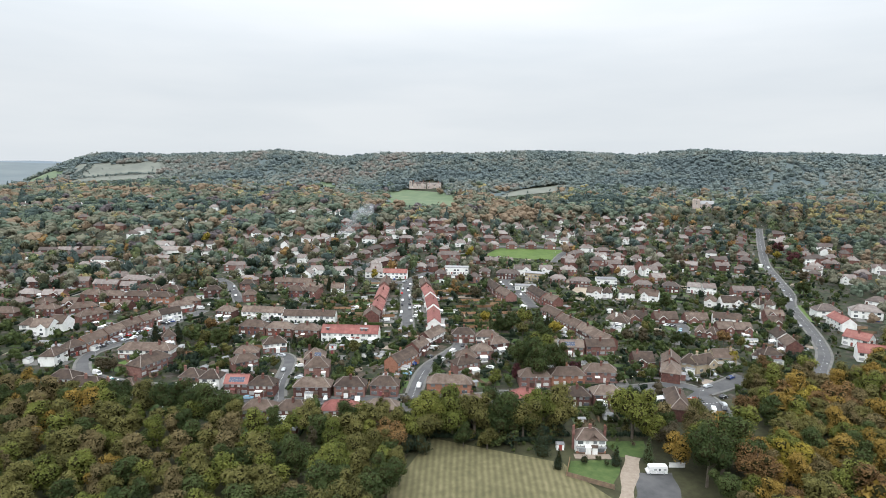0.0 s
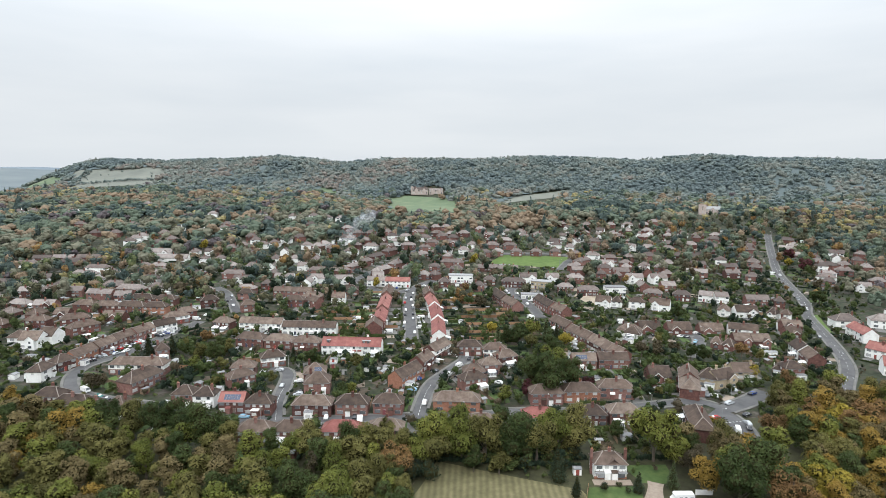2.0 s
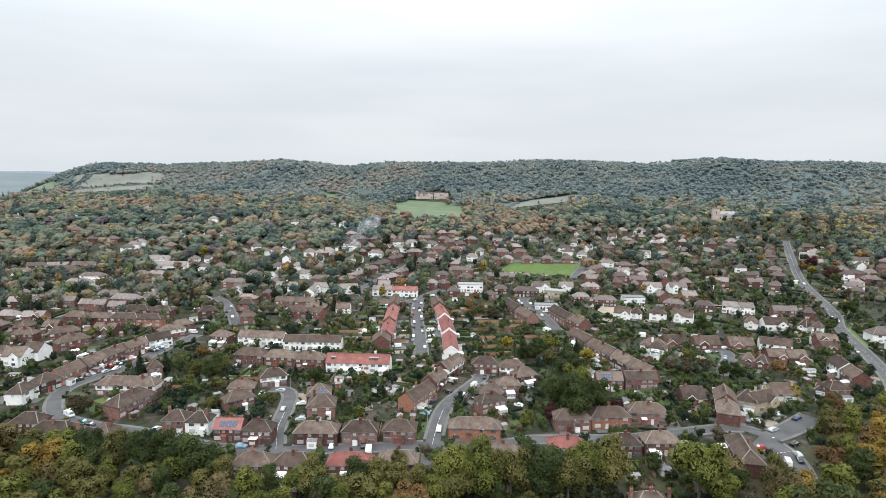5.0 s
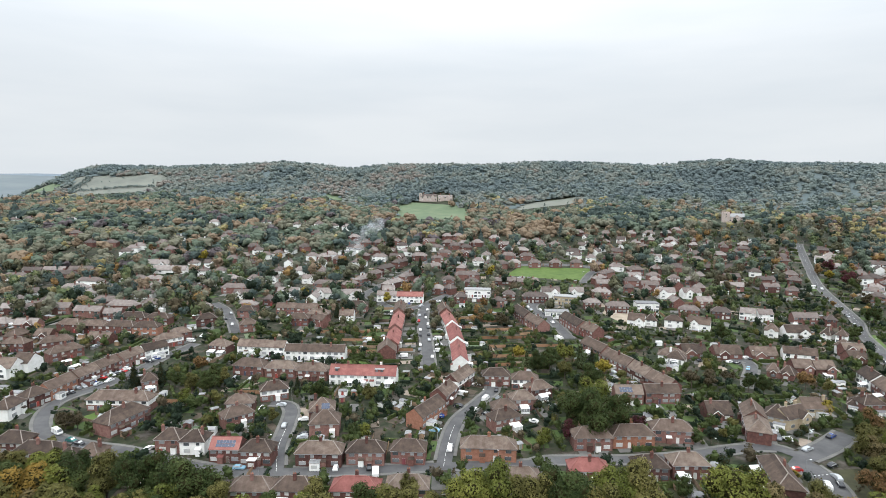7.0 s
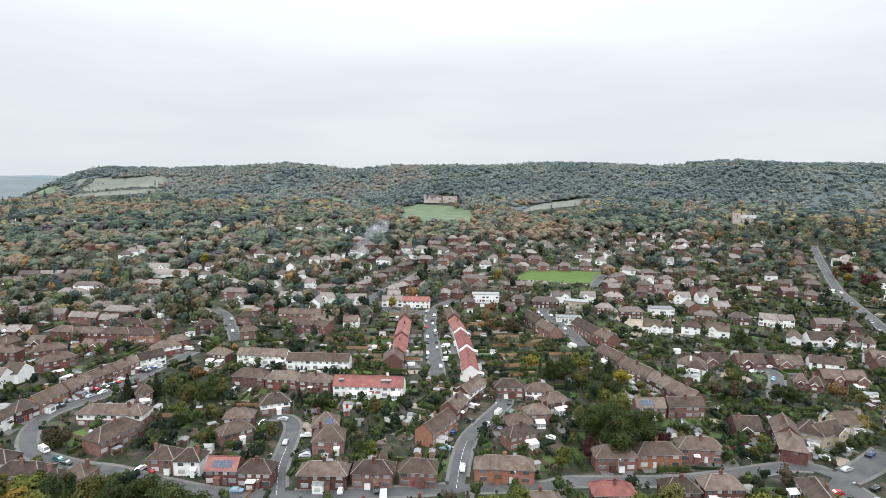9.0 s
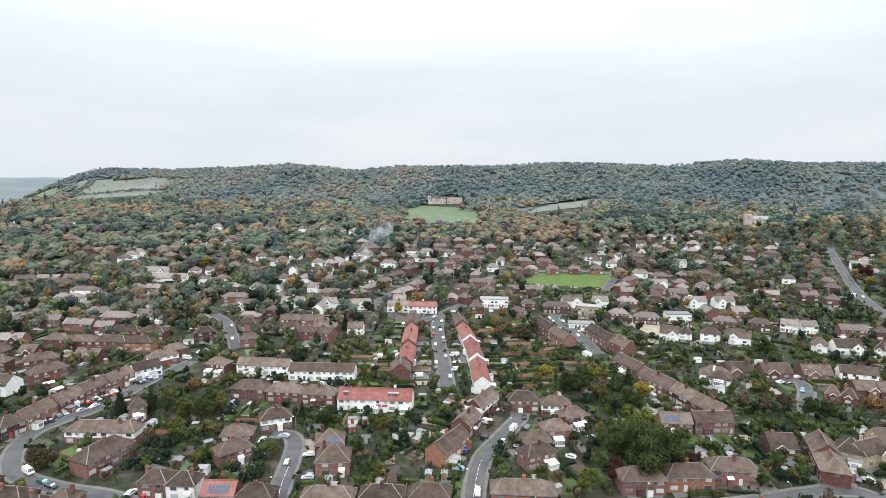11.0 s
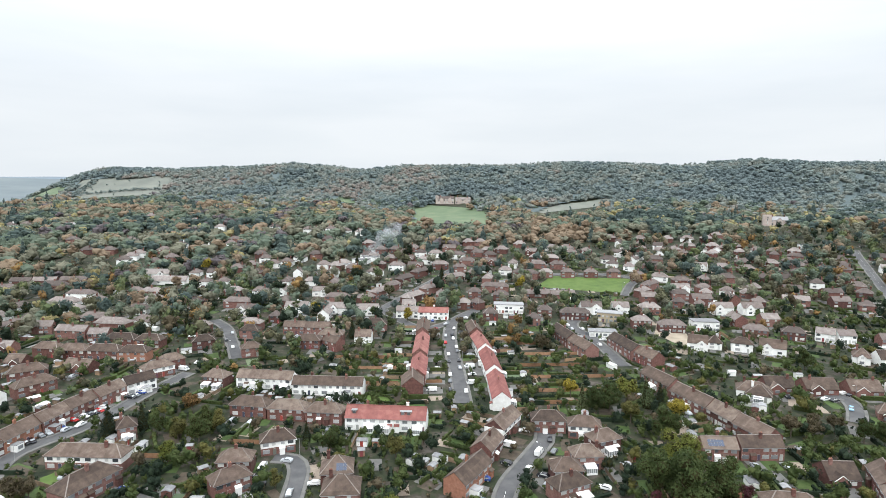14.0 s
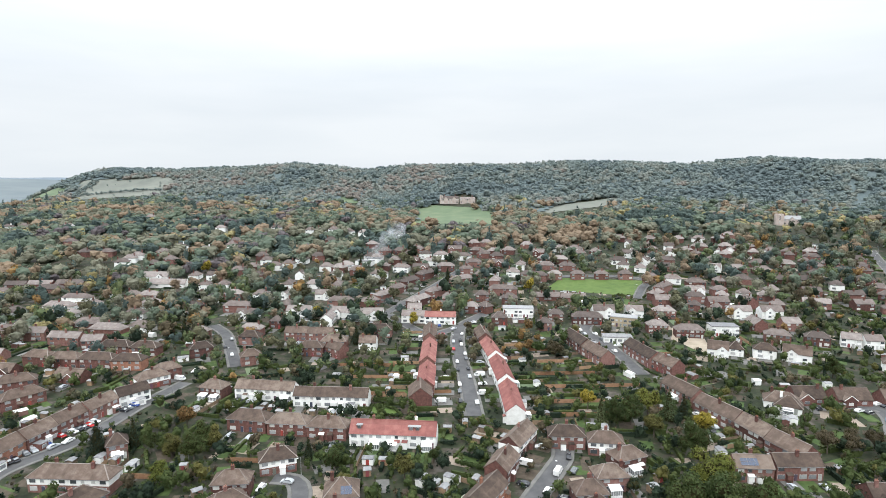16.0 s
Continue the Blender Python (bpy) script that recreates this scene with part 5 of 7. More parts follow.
# ---- houses ----
WALL = {"b": ("brick", "red-brown brick"), "w": ("white", "white rendered"), "o": ("orange", "orange brick"), "y": ("yellow", "buff brick"), "m": ("brick", "white-fronted red-brown brick")}


def window_mesh(w, h):
    """A casement: one frame with its panes set back in it."""
    bm = bmesh.new()
    n = max(2, round(w / 0.8))
    front = [[bm.verts.new((-w / 2 + w * i / n, -0.07, z)) for i in range(n + 1)] for z in (0, h)]
    cells = [bm.faces.new((front[0][i], front[0][i + 1], front[1][i + 1], front[1][i])) for i in range(n)]
    back = [bm.verts.new((x, 0.06, z)) for z in (0, h) for x in (-w / 2, w / 2)]
    bm.faces.new((front[0][0], front[1][0], back[2], back[0]))
    bm.faces.new((front[1][-1], front[0][-1], back[1], back[3]))
    bm.faces.new((*front[1], back[3], back[2]))
    bm.faces.new((*front[0][::-1], back[0], back[1]))
    bmesh.ops.inset_individual(bm, faces=cells, thickness=0.17, depth=-0.05)
    for f in cells:
        f.material_index = 1
    return mesh_of("window", bm, M["paint"], M["glass"])


WIN = {k: window_mesh(*k) for k in ((1.9, 1.25), (1.2, 1.15), (2.3, 1.4), (1.1, 2.0))}


def door_mesh():
    bm = bmesh.new()
    box(bm, -0.55, -0.07, 0, 0.55, 0.06, 2.15, 1)
    bm.faces.ensure_lookup_table()
    leaf_face = bm.faces[2]
    bmesh.ops.inset_individual(bm, faces=[leaf_face], thickness=0.09, depth=-0.04)
    leaf_face.material_index = 0
    return mesh_of("door", bm, M["door"], M["paint"])


DOOR = door_mesh()


def chimney_mesh(mat):
    bm = bmesh.new()
    box(bm, -0.5, -0.32, -1.2, 0.5, 0.32, 1.25)
    box(bm, -0.57, -0.39, 1.25, 0.57, 0.39, 1.42)
    for x in (-0.25, 0.25):
        r = bmesh.ops.create_cone(bm, cap_ends=True, segments=8, radius1=0.13, radius2=0.1, depth=0.45, matrix=Matrix.Translation((x, 0, 1.64)))
        for v in r["verts"]:
            for f in v.link_faces:
                f.material_index = 1
    return mesh_of("chimney", bm, mat, M["pot"])


CHIMNEY = {k: chimney_mesh(M[WALL[k][0]]) for k in "bwoym"}


def solid_roof(bm, thick=0.16):
    """Close a sheet of roof faces below, so that it has thickness."""
    r = bmesh.ops.extrude_face_region(bm, geom=bm.faces[:])
    for v in [g for g in r["geom"] if isinstance(g, bmesh.types.BMVert)]:
        v.co.z += thick
    bmesh.ops.recalc_face_normals(bm, faces=bm.faces[:])


def roof_sheet(style, L, D, E, over=0.4, slope=0.78):
    bm = bmesh.new()
    x, y = L / 2 + (over if style == "h" else 0.12), D / 2 + over
    e = E - over * slope
    rz = e + y * slope
    hip = y * 1.0 if style == "h" else 0.0
    hip = min(hip, x - 0.4)
    c = [bm.verts.new(p) for p in ((-x, -y, e), (x, -y, e), (x, y, e), (-x, y, e), (-x + hip, 0, rz), (x - hip, 0, rz))]
    bm.faces.new((c[0], c[1], c[5], c[4]))
    bm.faces.new((c[2], c[3], c[4], c[5]))
    if style == "h":
        bm.faces.new((c[1], c[2], c[5]))
        bm.faces.new((c[3], c[0], c[4]))
    solid_roof(bm)
    return bm, rz, hip


def house_walls(style, L, D, E, slope=0.78):
    bm = bmesh.new()
    x, y = L / 2, D / 2
    v = box(bm, -x, -y, -1.2, x, y, E - 0.02)
    if style == "g":
        for s in (-1, 1):
            a, b = bm.verts.new((s * x, -y, E - 0.02)), bm.verts.new((s * x, y, E - 0.02))
            t = bm.verts.new((s * x, 0, E - 0.04 + y * slope))
            a2, b2, t2 = (bm.verts.new((s * (x - 0.25), *p.co[1:])) for p in (a, b, t))
            bm.faces.new((a, b, t) if s > 0 else (b, a, t))
            bm.faces.new((b2, a2, t2) if s > 0 else (a2, b2, t2))
    return bm


def house(x, y, turn, L, D, E, n, kind, rng):
    style, wall = kind[0], kind[1]
    red = kind.endswith("r")
    mat, wname = WALL[wall]
    far = math.hypot(x, y - 60)
    flat, front = style == "f", style == "t"
    base = float(land(x, y))
    noun = "bungalow" if E < 3.5 else "house"
    kindname = {"h": "hipped", "g": "gabled", "t": "gable-fronted", "f": "flat-roofed"}[style]
    colour = "grey felt" if flat else ("red-tiled" if red else "brown-tiled")
    what = {1: noun, 2: "semi-detached pair of " + noun + "s"}.get(n, "terrace of " + noun + "s")
    ob = thing("terrace" if n > 2 else noun, pose(x, y, base, 0, 0, turn), f"{wname} {what} with a {colour} {kindname} roof", "terrace" if n > 2 else noun, "houses of the village")
    # roofs beyond 390 m take the tile colour with haze painted in
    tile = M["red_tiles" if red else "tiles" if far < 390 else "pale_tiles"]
    if front:
        # main roof runs along the front and a gabled wing faces it
        style = "g" if L > D * 0.9 else "h"
    part("wall", house_walls(style if not flat else "h", L, D, E), M[mat], ob)
    if wall == "m":
        part("upper_wall", bm_of((-L / 2 - 0.03, -D / 2 - 0.03, 2.65, L / 2 + 0.03, D / 2 + 0.03, E - 0.03)), M["white"], ob, "white rendered upper wall")
    if flat:
        part("roof", bm_of((-L / 2 - 0.3, -D / 2 - 0.3, E, L / 2 + 0.3, D / 2 + 0.3, E + 0.3), (-L / 2, -D / 2, E + 0.3, L / 2, D / 2, E + 0.36)), M["felt"], ob, "grey felt roof")
        rz, hip = E + 0.3, 0
    else:
        bm, rz, hip = roof_sheet(style, L, D, E)
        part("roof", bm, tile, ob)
        r = L / 2 - hip
        if far < 430:
            rt = bm_of((-r, -0.16, rz + 0.08, r, 0.16, rz + 0.26))
            if style == "h":
                # capping tiles down the four hips
                for sx in (-1, 1):
                    for sy in (-1, 1):
                        a, c = Vector((sx * (L / 2 + 0.4 - hip), 0, rz + 0.17)), Vector((sx * (L / 2 + 0.4), sy * (D / 2 + 0.4), E - 0.4 * 0.78 + 0.17))
                        d = (c - a).normalized()
                        w = Vector((-d.y, d.x, 0)).normalized() * 0.15
                        q = [rt.verts.new(p) for p in (a - w, a + w, c + w, c - w)]
                        up = [rt.verts.new(v.co + Vector((0, 0, 0.1))) for v in q]
                        rt.faces.new(up)
                        for i in range(4):
                            rt.faces.new((q[i], q[(i + 1) % 4], up[(i + 1) % 4], up[i]))
                bmesh.ops.recalc_face_normals(rt, faces=rt.faces[:])
            part("ridge_tiles", rt, M["ridge"] if not red else tile, ob, "paler ridge and hip tiles")
        if far < 290:
            part("gutter", bm_of((-L / 2 - 0.2, -D / 2 - 0.50, E - 0.36, L / 2 + 0.2, -D / 2 - 0.40, E - 0.26)), M["felt"], ob, "grey gutter")
    if front:
        w = min(L * 0.42, 5.0)
        gx0 = L * 0.2 * rng.choice((-1, 1)) if L > 9 else 0.0
        d = 1.6
        m = pose(gx0, -D / 2 + D * 0.25 - d / 2, 0, 0, 0, 90)
        part("gable_wall", house_walls("g", D * 0.5 + d, w, E, 0.8), M[mat], ob, at=m)
        bm, rz2, _ = roof_sheet("g", D * 0.5 + d, w, E, 0.35, 0.8)
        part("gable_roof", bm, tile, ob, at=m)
        part("window", WIN[(1.9, 1.25)], None, ob, at=pose(gx0, -D / 2 - d - 0.02, 0.9))
        if E > 3.5:
            part("window", WIN[(1.2, 1.15)], None, ob, at=pose(gx0, -D / 2 - d - 0.02, 3.4))
        bb = bmesh.new()
        s = w / 2 + 0.35
        for sg in (-1, 1):
            k = [bb.verts.new(p) for p in ((sg * s, -D / 2 - d - 0.2, E - 0.28), (0, -D / 2 - d - 0.2, E - 0.28 + s * 0.8), (0, -D / 2 - d - 0.2, E + 0.02 + s * 0.8), (sg * s, -D / 2 - d - 0.2, E + 0.02))]
            fr = bb.faces.new(k if sg < 0 else k[::-1])
            ext = bmesh.ops.extrude_face_region(bb, geom=[fr])
            for v in ext["geom"]:
                if isinstance(v, bmesh.types.BMVert):
                    v.co.y += 0.08
        part("bargeboard", bb, M["paint"], ob, "white bargeboards", at=pose(gx0, 0, 0))
    # chimneys between every two houses
    if not flat:
        k = max(1, n // 2)
        for i in range(k):
            cx = (-L / 2 + L * (i + 0.5) / k) if n > 1 else L * 0.3 * rng.choice((-1, 1))
            part("chimney", CHIMNEY[wall if wall != "w" or rng.random() < 0.12 else "b"], None, ob, at=pose(cx + 0.2, rng.choice((-0.9, 0.0, 0.8)), rz - 0.1))
    # windows and doors
    unit = L / n
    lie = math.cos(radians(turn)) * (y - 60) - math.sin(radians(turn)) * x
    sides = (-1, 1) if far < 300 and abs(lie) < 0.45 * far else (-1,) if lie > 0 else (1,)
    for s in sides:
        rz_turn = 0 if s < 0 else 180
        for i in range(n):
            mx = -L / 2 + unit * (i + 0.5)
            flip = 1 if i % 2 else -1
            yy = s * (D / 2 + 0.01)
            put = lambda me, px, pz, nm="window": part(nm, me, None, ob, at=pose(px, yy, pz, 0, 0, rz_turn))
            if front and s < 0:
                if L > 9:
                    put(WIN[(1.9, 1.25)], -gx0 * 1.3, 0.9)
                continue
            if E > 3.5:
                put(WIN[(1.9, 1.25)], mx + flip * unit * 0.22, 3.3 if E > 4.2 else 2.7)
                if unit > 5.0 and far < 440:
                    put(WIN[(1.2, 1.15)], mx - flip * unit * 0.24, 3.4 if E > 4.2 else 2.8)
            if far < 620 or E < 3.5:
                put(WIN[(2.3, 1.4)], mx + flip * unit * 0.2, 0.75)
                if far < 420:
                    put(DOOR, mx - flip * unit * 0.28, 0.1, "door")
    if far < 330 and not front and not flat and E > 3.5:
        for i in range(n):
            if rng.random() < 0.45:
                mx = -L / 2 + unit * (i + 0.5) + (unit * 0.28 if i % 2 == 0 else -unit * 0.28)
                pb = bmesh.new()
                w0, d0 = 2.1, 1.2
                v = [pb.verts.new(p) for p in ((mx - w0 / 2, -D / 2 + 0.02, 2.85), (mx + w0 / 2, -D / 2 + 0.02, 2.85), (mx + w0 / 2, -D / 2 - d0, 2.35), (mx - w0 / 2, -D / 2 - d0, 2.35))]
                pb.faces.new(v)
                solid_roof(pb, 0.14)
                part("porch_roof", pb, tile if rng.random() < 0.6 else M["paint"], ob)
                part("porch", bm_of((mx - w0 / 2 + 0.15, -D / 2 - d0 + 0.15, -0.4, mx + w0 / 2 - 0.15, -D / 2, 2.34)), M[rng.choice(("paint", mat))], ob)
    if far < 330 and not front and not flat and rng.random() < 0.45:
        s, w, d, h = rng.choice((-1, 1)), rng.uniform(2.6, 4.0), rng.uniform(2.2, 3.4), rng.uniform(2.4, 2.8)
        u = rng.uniform(-0.3, 0.3) * L
        y0, y1 = sorted((s * (D / 2 - 0.05), s * (D / 2 + d)))
        ext = part("extension", bm_of((u - w / 2, y0, -0.8, u + w / 2, y1, h)), M[rng.choice((mat, "white"))], ob, "flat-roofed single-storey extension")
        part("extension_roof", bm_of((u - w / 2 - 0.12, y0 - 0.1, h, u + w / 2 + 0.12, y1 + 0.1, h + 0.14)), M[rng.choice(("felt", "felt", "paint"))], ext, "grey felt roof")
        if s < 0:
            part("window", WIN[(1.9, 1.25)], None, ext, at=pose(u, y0 - 0.01, 0.8))
    if far < 300 and style == "h" and n <= 2:
        for s in (-1, 1):
            part("window", WIN[(1.2, 1.15)], None, ob, at=pose(s * (L / 2 + 0.01), 0.4, 3.4, 0, 0, 90 * s))
    return ob, rz


HOUSES = []
for street, entries in STREETS.items():
    rng = random.Random(street)
    for e in entries:
        ob, rz = house(*e, rng)
        HOUSES.append((e, ob, rz))

# further rows of houses that fill the blocks between the streets
ROAD_DOTS = np.array([(p.x, p.y, ROADS[k][0] / 2) for k, line in LINES.items() for p in line])
GREENS = [SPORTS_GREEN, TERRACE_LAWN, CHALK_SITE, MANOR_LAWN, EAST_CLEARING]


def room_for(x, y, gap):
    """True where a house may stand clear of roads, greens and other houses."""
    if (np.hypot(ROAD_DOTS[:, 0] - x, ROAD_DOTS[:, 1] - y) - ROAD_DOTS[:, 2]).min() < 10:
        return False
    for g in GREENS:
        xs, ys = [p[0] for p in g], [p[1] for p in g]
        if min(xs) - 9 < x < max(xs) + 9 and min(ys) - 9 < y < max(ys) + 9:
            return False
    return all(math.hypot(x - e[0], y - e[1]) > gap + e[3] / 2 for e, _, _ in HOUSES)


rng = random.Random(31)
BLOCKS = [  # middle, extent along and across, turn, rows apart, kinds
    (-190, 470, 210, 190, 342, 23, ("hw", "hb", "hb", "tb"), 3.0), (-60, 560, 150, 120, 345, 27, ("hw", "tw", "hb", "hw"), 4.2),
    (60, 470, 130, 120, 347, 24, ("hb", "hb", "gw", "hb"), 5.0), (150, 600, 180, 120, 335, 26, ("hb", "hb", "hw", "tb"), 4.6),
    (230, 450, 150, 130, 344, 24, ("hb", "hb", "gb", "tw"), 5.0), (400, 510, 300, 210, 322, 25, ("hb", "hw", "tw", "hb", "gw"), 4.4),
    (330, 380, 180, 120, 332, 24, ("hb", "hw", "gb", "tw"), 4.8)]
FILL = []
for bx, by, along, across, turn, apart_by, kinds, eaves in BLOCKS:
    c, s = math.cos(radians(turn)), math.sin(radians(turn))
    v = -across / 2
    while v < across / 2:
        u = -along / 2 + rng.uniform(0, 8)
        while u < along / 2:
            L = rng.choice((9.5, 11.0, 13.5, 14.0))
            x, y = bx + u * c - v * s + rng.uniform(-1.5, 1.5), by + u * s + v * c + rng.uniform(-2, 2)
            u += L + rng.uniform(4.0, 9.0)
            if room_for(x, y, 8.5) and len(FILL) < 150 and rng.random() < (0.5 if x < 0 and y > 500 else 0.85):
                e = (round(x, 1), round(y, 1), (turn + rng.choice((0, 0, 0, 90, 4, -5))) % 360, L, 7.6, eaves + rng.choice((0, 0, -0.3)), 2 if L > 12 else 1, rng.choice(kinds))
                ob, rz = house(*e, rng)
                HOUSES.append((e, ob, rz))
                FILL.append(e)
        v += apart_by

# ---- trees ----
def tufts(rng, blobs, n, size, up=0.25, ruffle=0.55):
    """Leaf clumps: small slanted leaf sprays over the bumpy skin of a few lumps."""
    blobs = np.asarray(blobs, float)
    w = blobs[:, 3] ** 2
    pick = rng.choice(len(blobs), n, p=w / w.sum())
    d = rng.normal(size=(n, 3))
    d[:, 2] += up
    d /= np.linalg.norm(d, axis=1)[:, None]
    lobe = 1 + 0.07 * np.sin(6.1 * d[:, :1] + pick[:, None] * 1.7) * np.sin(5.3 * d[:, 1:2] + pick[:, None] * 2.3) + 0.06 * np.sin(13 * d[:, 2:] + pick[:, None])
    c = blobs[pick, :3] + d * blobs[pick, 3:4] * lobe * rng.uniform(0.72, 1.1, (n, 1)) * np.array([1, 1, 0.92])
    nrm = d + rng.normal(scale=ruffle, size=(n, 3))
    nrm /= np.linalg.norm(nrm, axis=1)[:, None]
    a = np.cross(nrm, rng.normal(size=(n, 3)))
    a /= np.linalg.norm(a, axis=1)[:, None]
    b = np.cross(nrm, a)
    s = size * rng.uniform(0.55, 1.4, (n, 1))
    v = np.stack([c - a * s - b * s * 0.6, c + a * s * 0.9 - b * s * 0.5, c + a * s * 0.1 + b * s * 1.15], 1).reshape(-1, 3)
    return v, np.arange(3 * n).reshape(-1, 3)


ICO_BM = bmesh.new()
bmesh.ops.create_icosphere(ICO_BM, subdivisions=1, radius=1)
ICO_V = np.array([v.co[:] for v in ICO_BM.verts])
ICO_F = np.array([[v.index for v in f.verts] for f in ICO_BM.faces])
ICO_BM.free()


OCTA_V = np.array([(1, 0, 0), (0, 1, 0), (-1, 0, 0), (0, -1, 0), (0, 0, 1), (0, 0, -1)], float)
OCTA_F = np.array([(0, 1, 4), (1, 2, 4), (2, 3, 4), (3, 0, 4), (1, 0, 5), (2, 1, 5), (3, 2, 5), (0, 3, 5)])


def core(blobs, k=0.8, form=None):
    """The closed inner masses of a crown."""
    base_v, base_f = form or (ICO_V, ICO_F)
    vs, fs = [], []
    for x, y, z, r in blobs:
        fs += (base_f + len(vs) * len(base_v)).tolist()
        vs.append(base_v * r * k + (x, y, z))
    return np.concatenate(vs), fs


def lumps(rng, shape, h):
    """The lumps of a crown, of a tree h metres high."""
    out = []
    if shape == "round":
        for _ in range(13):
            a, t = rng.uniform(0, 2 * math.pi), rng.uniform(0.3, 0.86)
            r = h * 0.31 * math.sin(math.pi * (t - 0.12) / 0.98) * rng.uniform(0.4, 1.0)
            out.append((r * math.cos(a), r * math.sin(a), h * t, h * rng.uniform(0.11, 0.2)))
        out.append((0, 0, h * 0.6, h * 0.24))
    elif shape == "oval":
        for _ in range(11):
            a, t = rng.uniform(0, 2 * math.pi), rng.uniform(0.26, 0.9)
            r = h * 0.2 * math.sin(math.pi * (t - 0.1) / 1.02) * rng.uniform(0.3, 1.0)
            out.append((r * math.cos(a), r * math.sin(a), h * t, h * rng.uniform(0.08, 0.14)))
        out.append((0, 0, h * 0.58, h * 0.18))
        out.append((0, 0, h * 0.8, h * 0.13))
    elif shape == "tall":
        for i in range(11):
            t = 0.14 + 0.8 * i / 10
            a = rng.uniform(0, 2 * math.pi)
            r = h * 0.05
            out.append((r * math.cos(a), r * math.sin(a), h * t, h * 0.105 * math.sin(math.pi * (0.16 + 0.8 * t)) + 0.1))
    elif shape == "cone":
        for i in range(10):
            t = 0.1 + 0.86 * i / 9
            out.append((rng.normal(0, 0.015) * h, rng.normal(0, 0.015) * h, h * t, h * 0.25 * (1.04 - t) + 0.25))
    else:
        for _ in range(7):
            a, r = rng.uniform(0, 2 * math.pi), rng.uniform(0, 0.42) * h
            out.append((r * math.cos(a), r * math.sin(a), h * rng.uniform(0.3, 0.66), h * rng.uniform(0.24, 0.38)))
    return out


def trunk_mesh(rng, h, shape):
    bm = bmesh.new()

    def limb(p0, p1, r0, r1):
        d = Vector(p1) - Vector(p0)
        m = Matrix.Translation((Vector(p0) + Vector(p1)) / 2) @ d.to_track_quat("Z", "Y").to_matrix().to_4x4()
        bmesh.ops.create_cone(bm, cap_ends=False, segments=7, radius1=r0, radius2=r1, depth=d.length, matrix=m)

    limb((0, 0, -0.5), (0, 0, h * 0.45), h * 0.028, h * 0.018)
    limb((0, 0, h * 0.44), (0, 0, h * 0.85), h * 0.018, h * 0.006)
    if shape in ("round", "oval"):
        for i in range(5):
            a = i * 1.26 + rng.uniform(-0.3, 0.3)
            limb((0, 0, h * (0.24 + 0.06 * i)), (h * 0.22 * math.cos(a), h * 0.22 * math.sin(a), h * (0.5 + 0.06 * i)), h * 0.011, h * 0.004)
    return mesh_of("trunk", bm, M["bark"])


def tree_meshes(seed, shape, h, n, size):
    rng = np.random.default_rng(seed)
    bl = lumps(rng, shape, h)
    v, f = tufts(rng, bl, n, size, 0.3, 0.42)
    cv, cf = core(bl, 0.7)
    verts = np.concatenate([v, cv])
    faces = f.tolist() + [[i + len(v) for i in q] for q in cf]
    return verts, faces, len(f), trunk_mesh(rng, h, shape)


TREE_KINDS = {}
CROWN = {}


def tree(x, y, h, shape, leafmat, seed=0, label="", name="tree"):
    key = (shape, seed % 5)
    if key not in TREE_KINDS:
        n = {"round": 5200, "oval": 4000, "tall": 2000, "cone": 2400, "bush": 520}[shape]
        TREE_KINDS[key] = tree_meshes(hash_seed(key), shape, 10.0, n, {"round": 0.16, "oval": 0.15, "tall": 0.13, "cone": 0.14, "bush": 0.42}[shape])
    verts, faces, leaves, trunk = TREE_KINDS[key]
    ck = key + (leafmat,)
    if ck not in CROWN:
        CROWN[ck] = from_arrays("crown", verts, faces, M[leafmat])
        # inner faces of the crown get the painted shade colour
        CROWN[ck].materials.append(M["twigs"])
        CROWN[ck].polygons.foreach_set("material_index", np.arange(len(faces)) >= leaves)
    z = float(land(x, y))
    words = {"green": "green", "dark": "dark green", "olive": "olive autumn", "yellow_leaf": "yellow autumn", "rust": "rust-orange autumn", "brown_leaf": "browning thin", "purple": "dark purple-red", "wood_lime": "yellow-green", "wood_olive": "olive autumn", "wood_gold": "golden autumn", "wood_green": "green", "wood_brown": "brown autumn"}[leafmat]
    form = {"round": "broad-crowned tree", "oval": "upright woodland tree", "tall": "slender columnar tree", "cone": "conical evergreen tree", "bush": "rounded shrub"}[shape]
    ob = thing("shrub" if shape == "bush" else name, pose(x, y, z, 0, 0, (seed * 67) % 360), label or f"{words} {form} in leaf", "shrub" if shape == "bush" else "tree", "trees of the village")
    k = h / 10.0
    m = Matrix.Diagonal((k * (1 + 0.12 * math.sin(seed * 3.1)), k * (1 + 0.12 * math.cos(seed * 1.7)), k, 1))
    if shape != "bush":
        part("trunk", trunk, None, ob, at=m)
    part("crown", CROWN[ck], None, ob, at=m)
    return ob


def hash_seed(key):
    return sum((i + 1) * ord(c) for i, c in enumerate(str(key))) % 100003


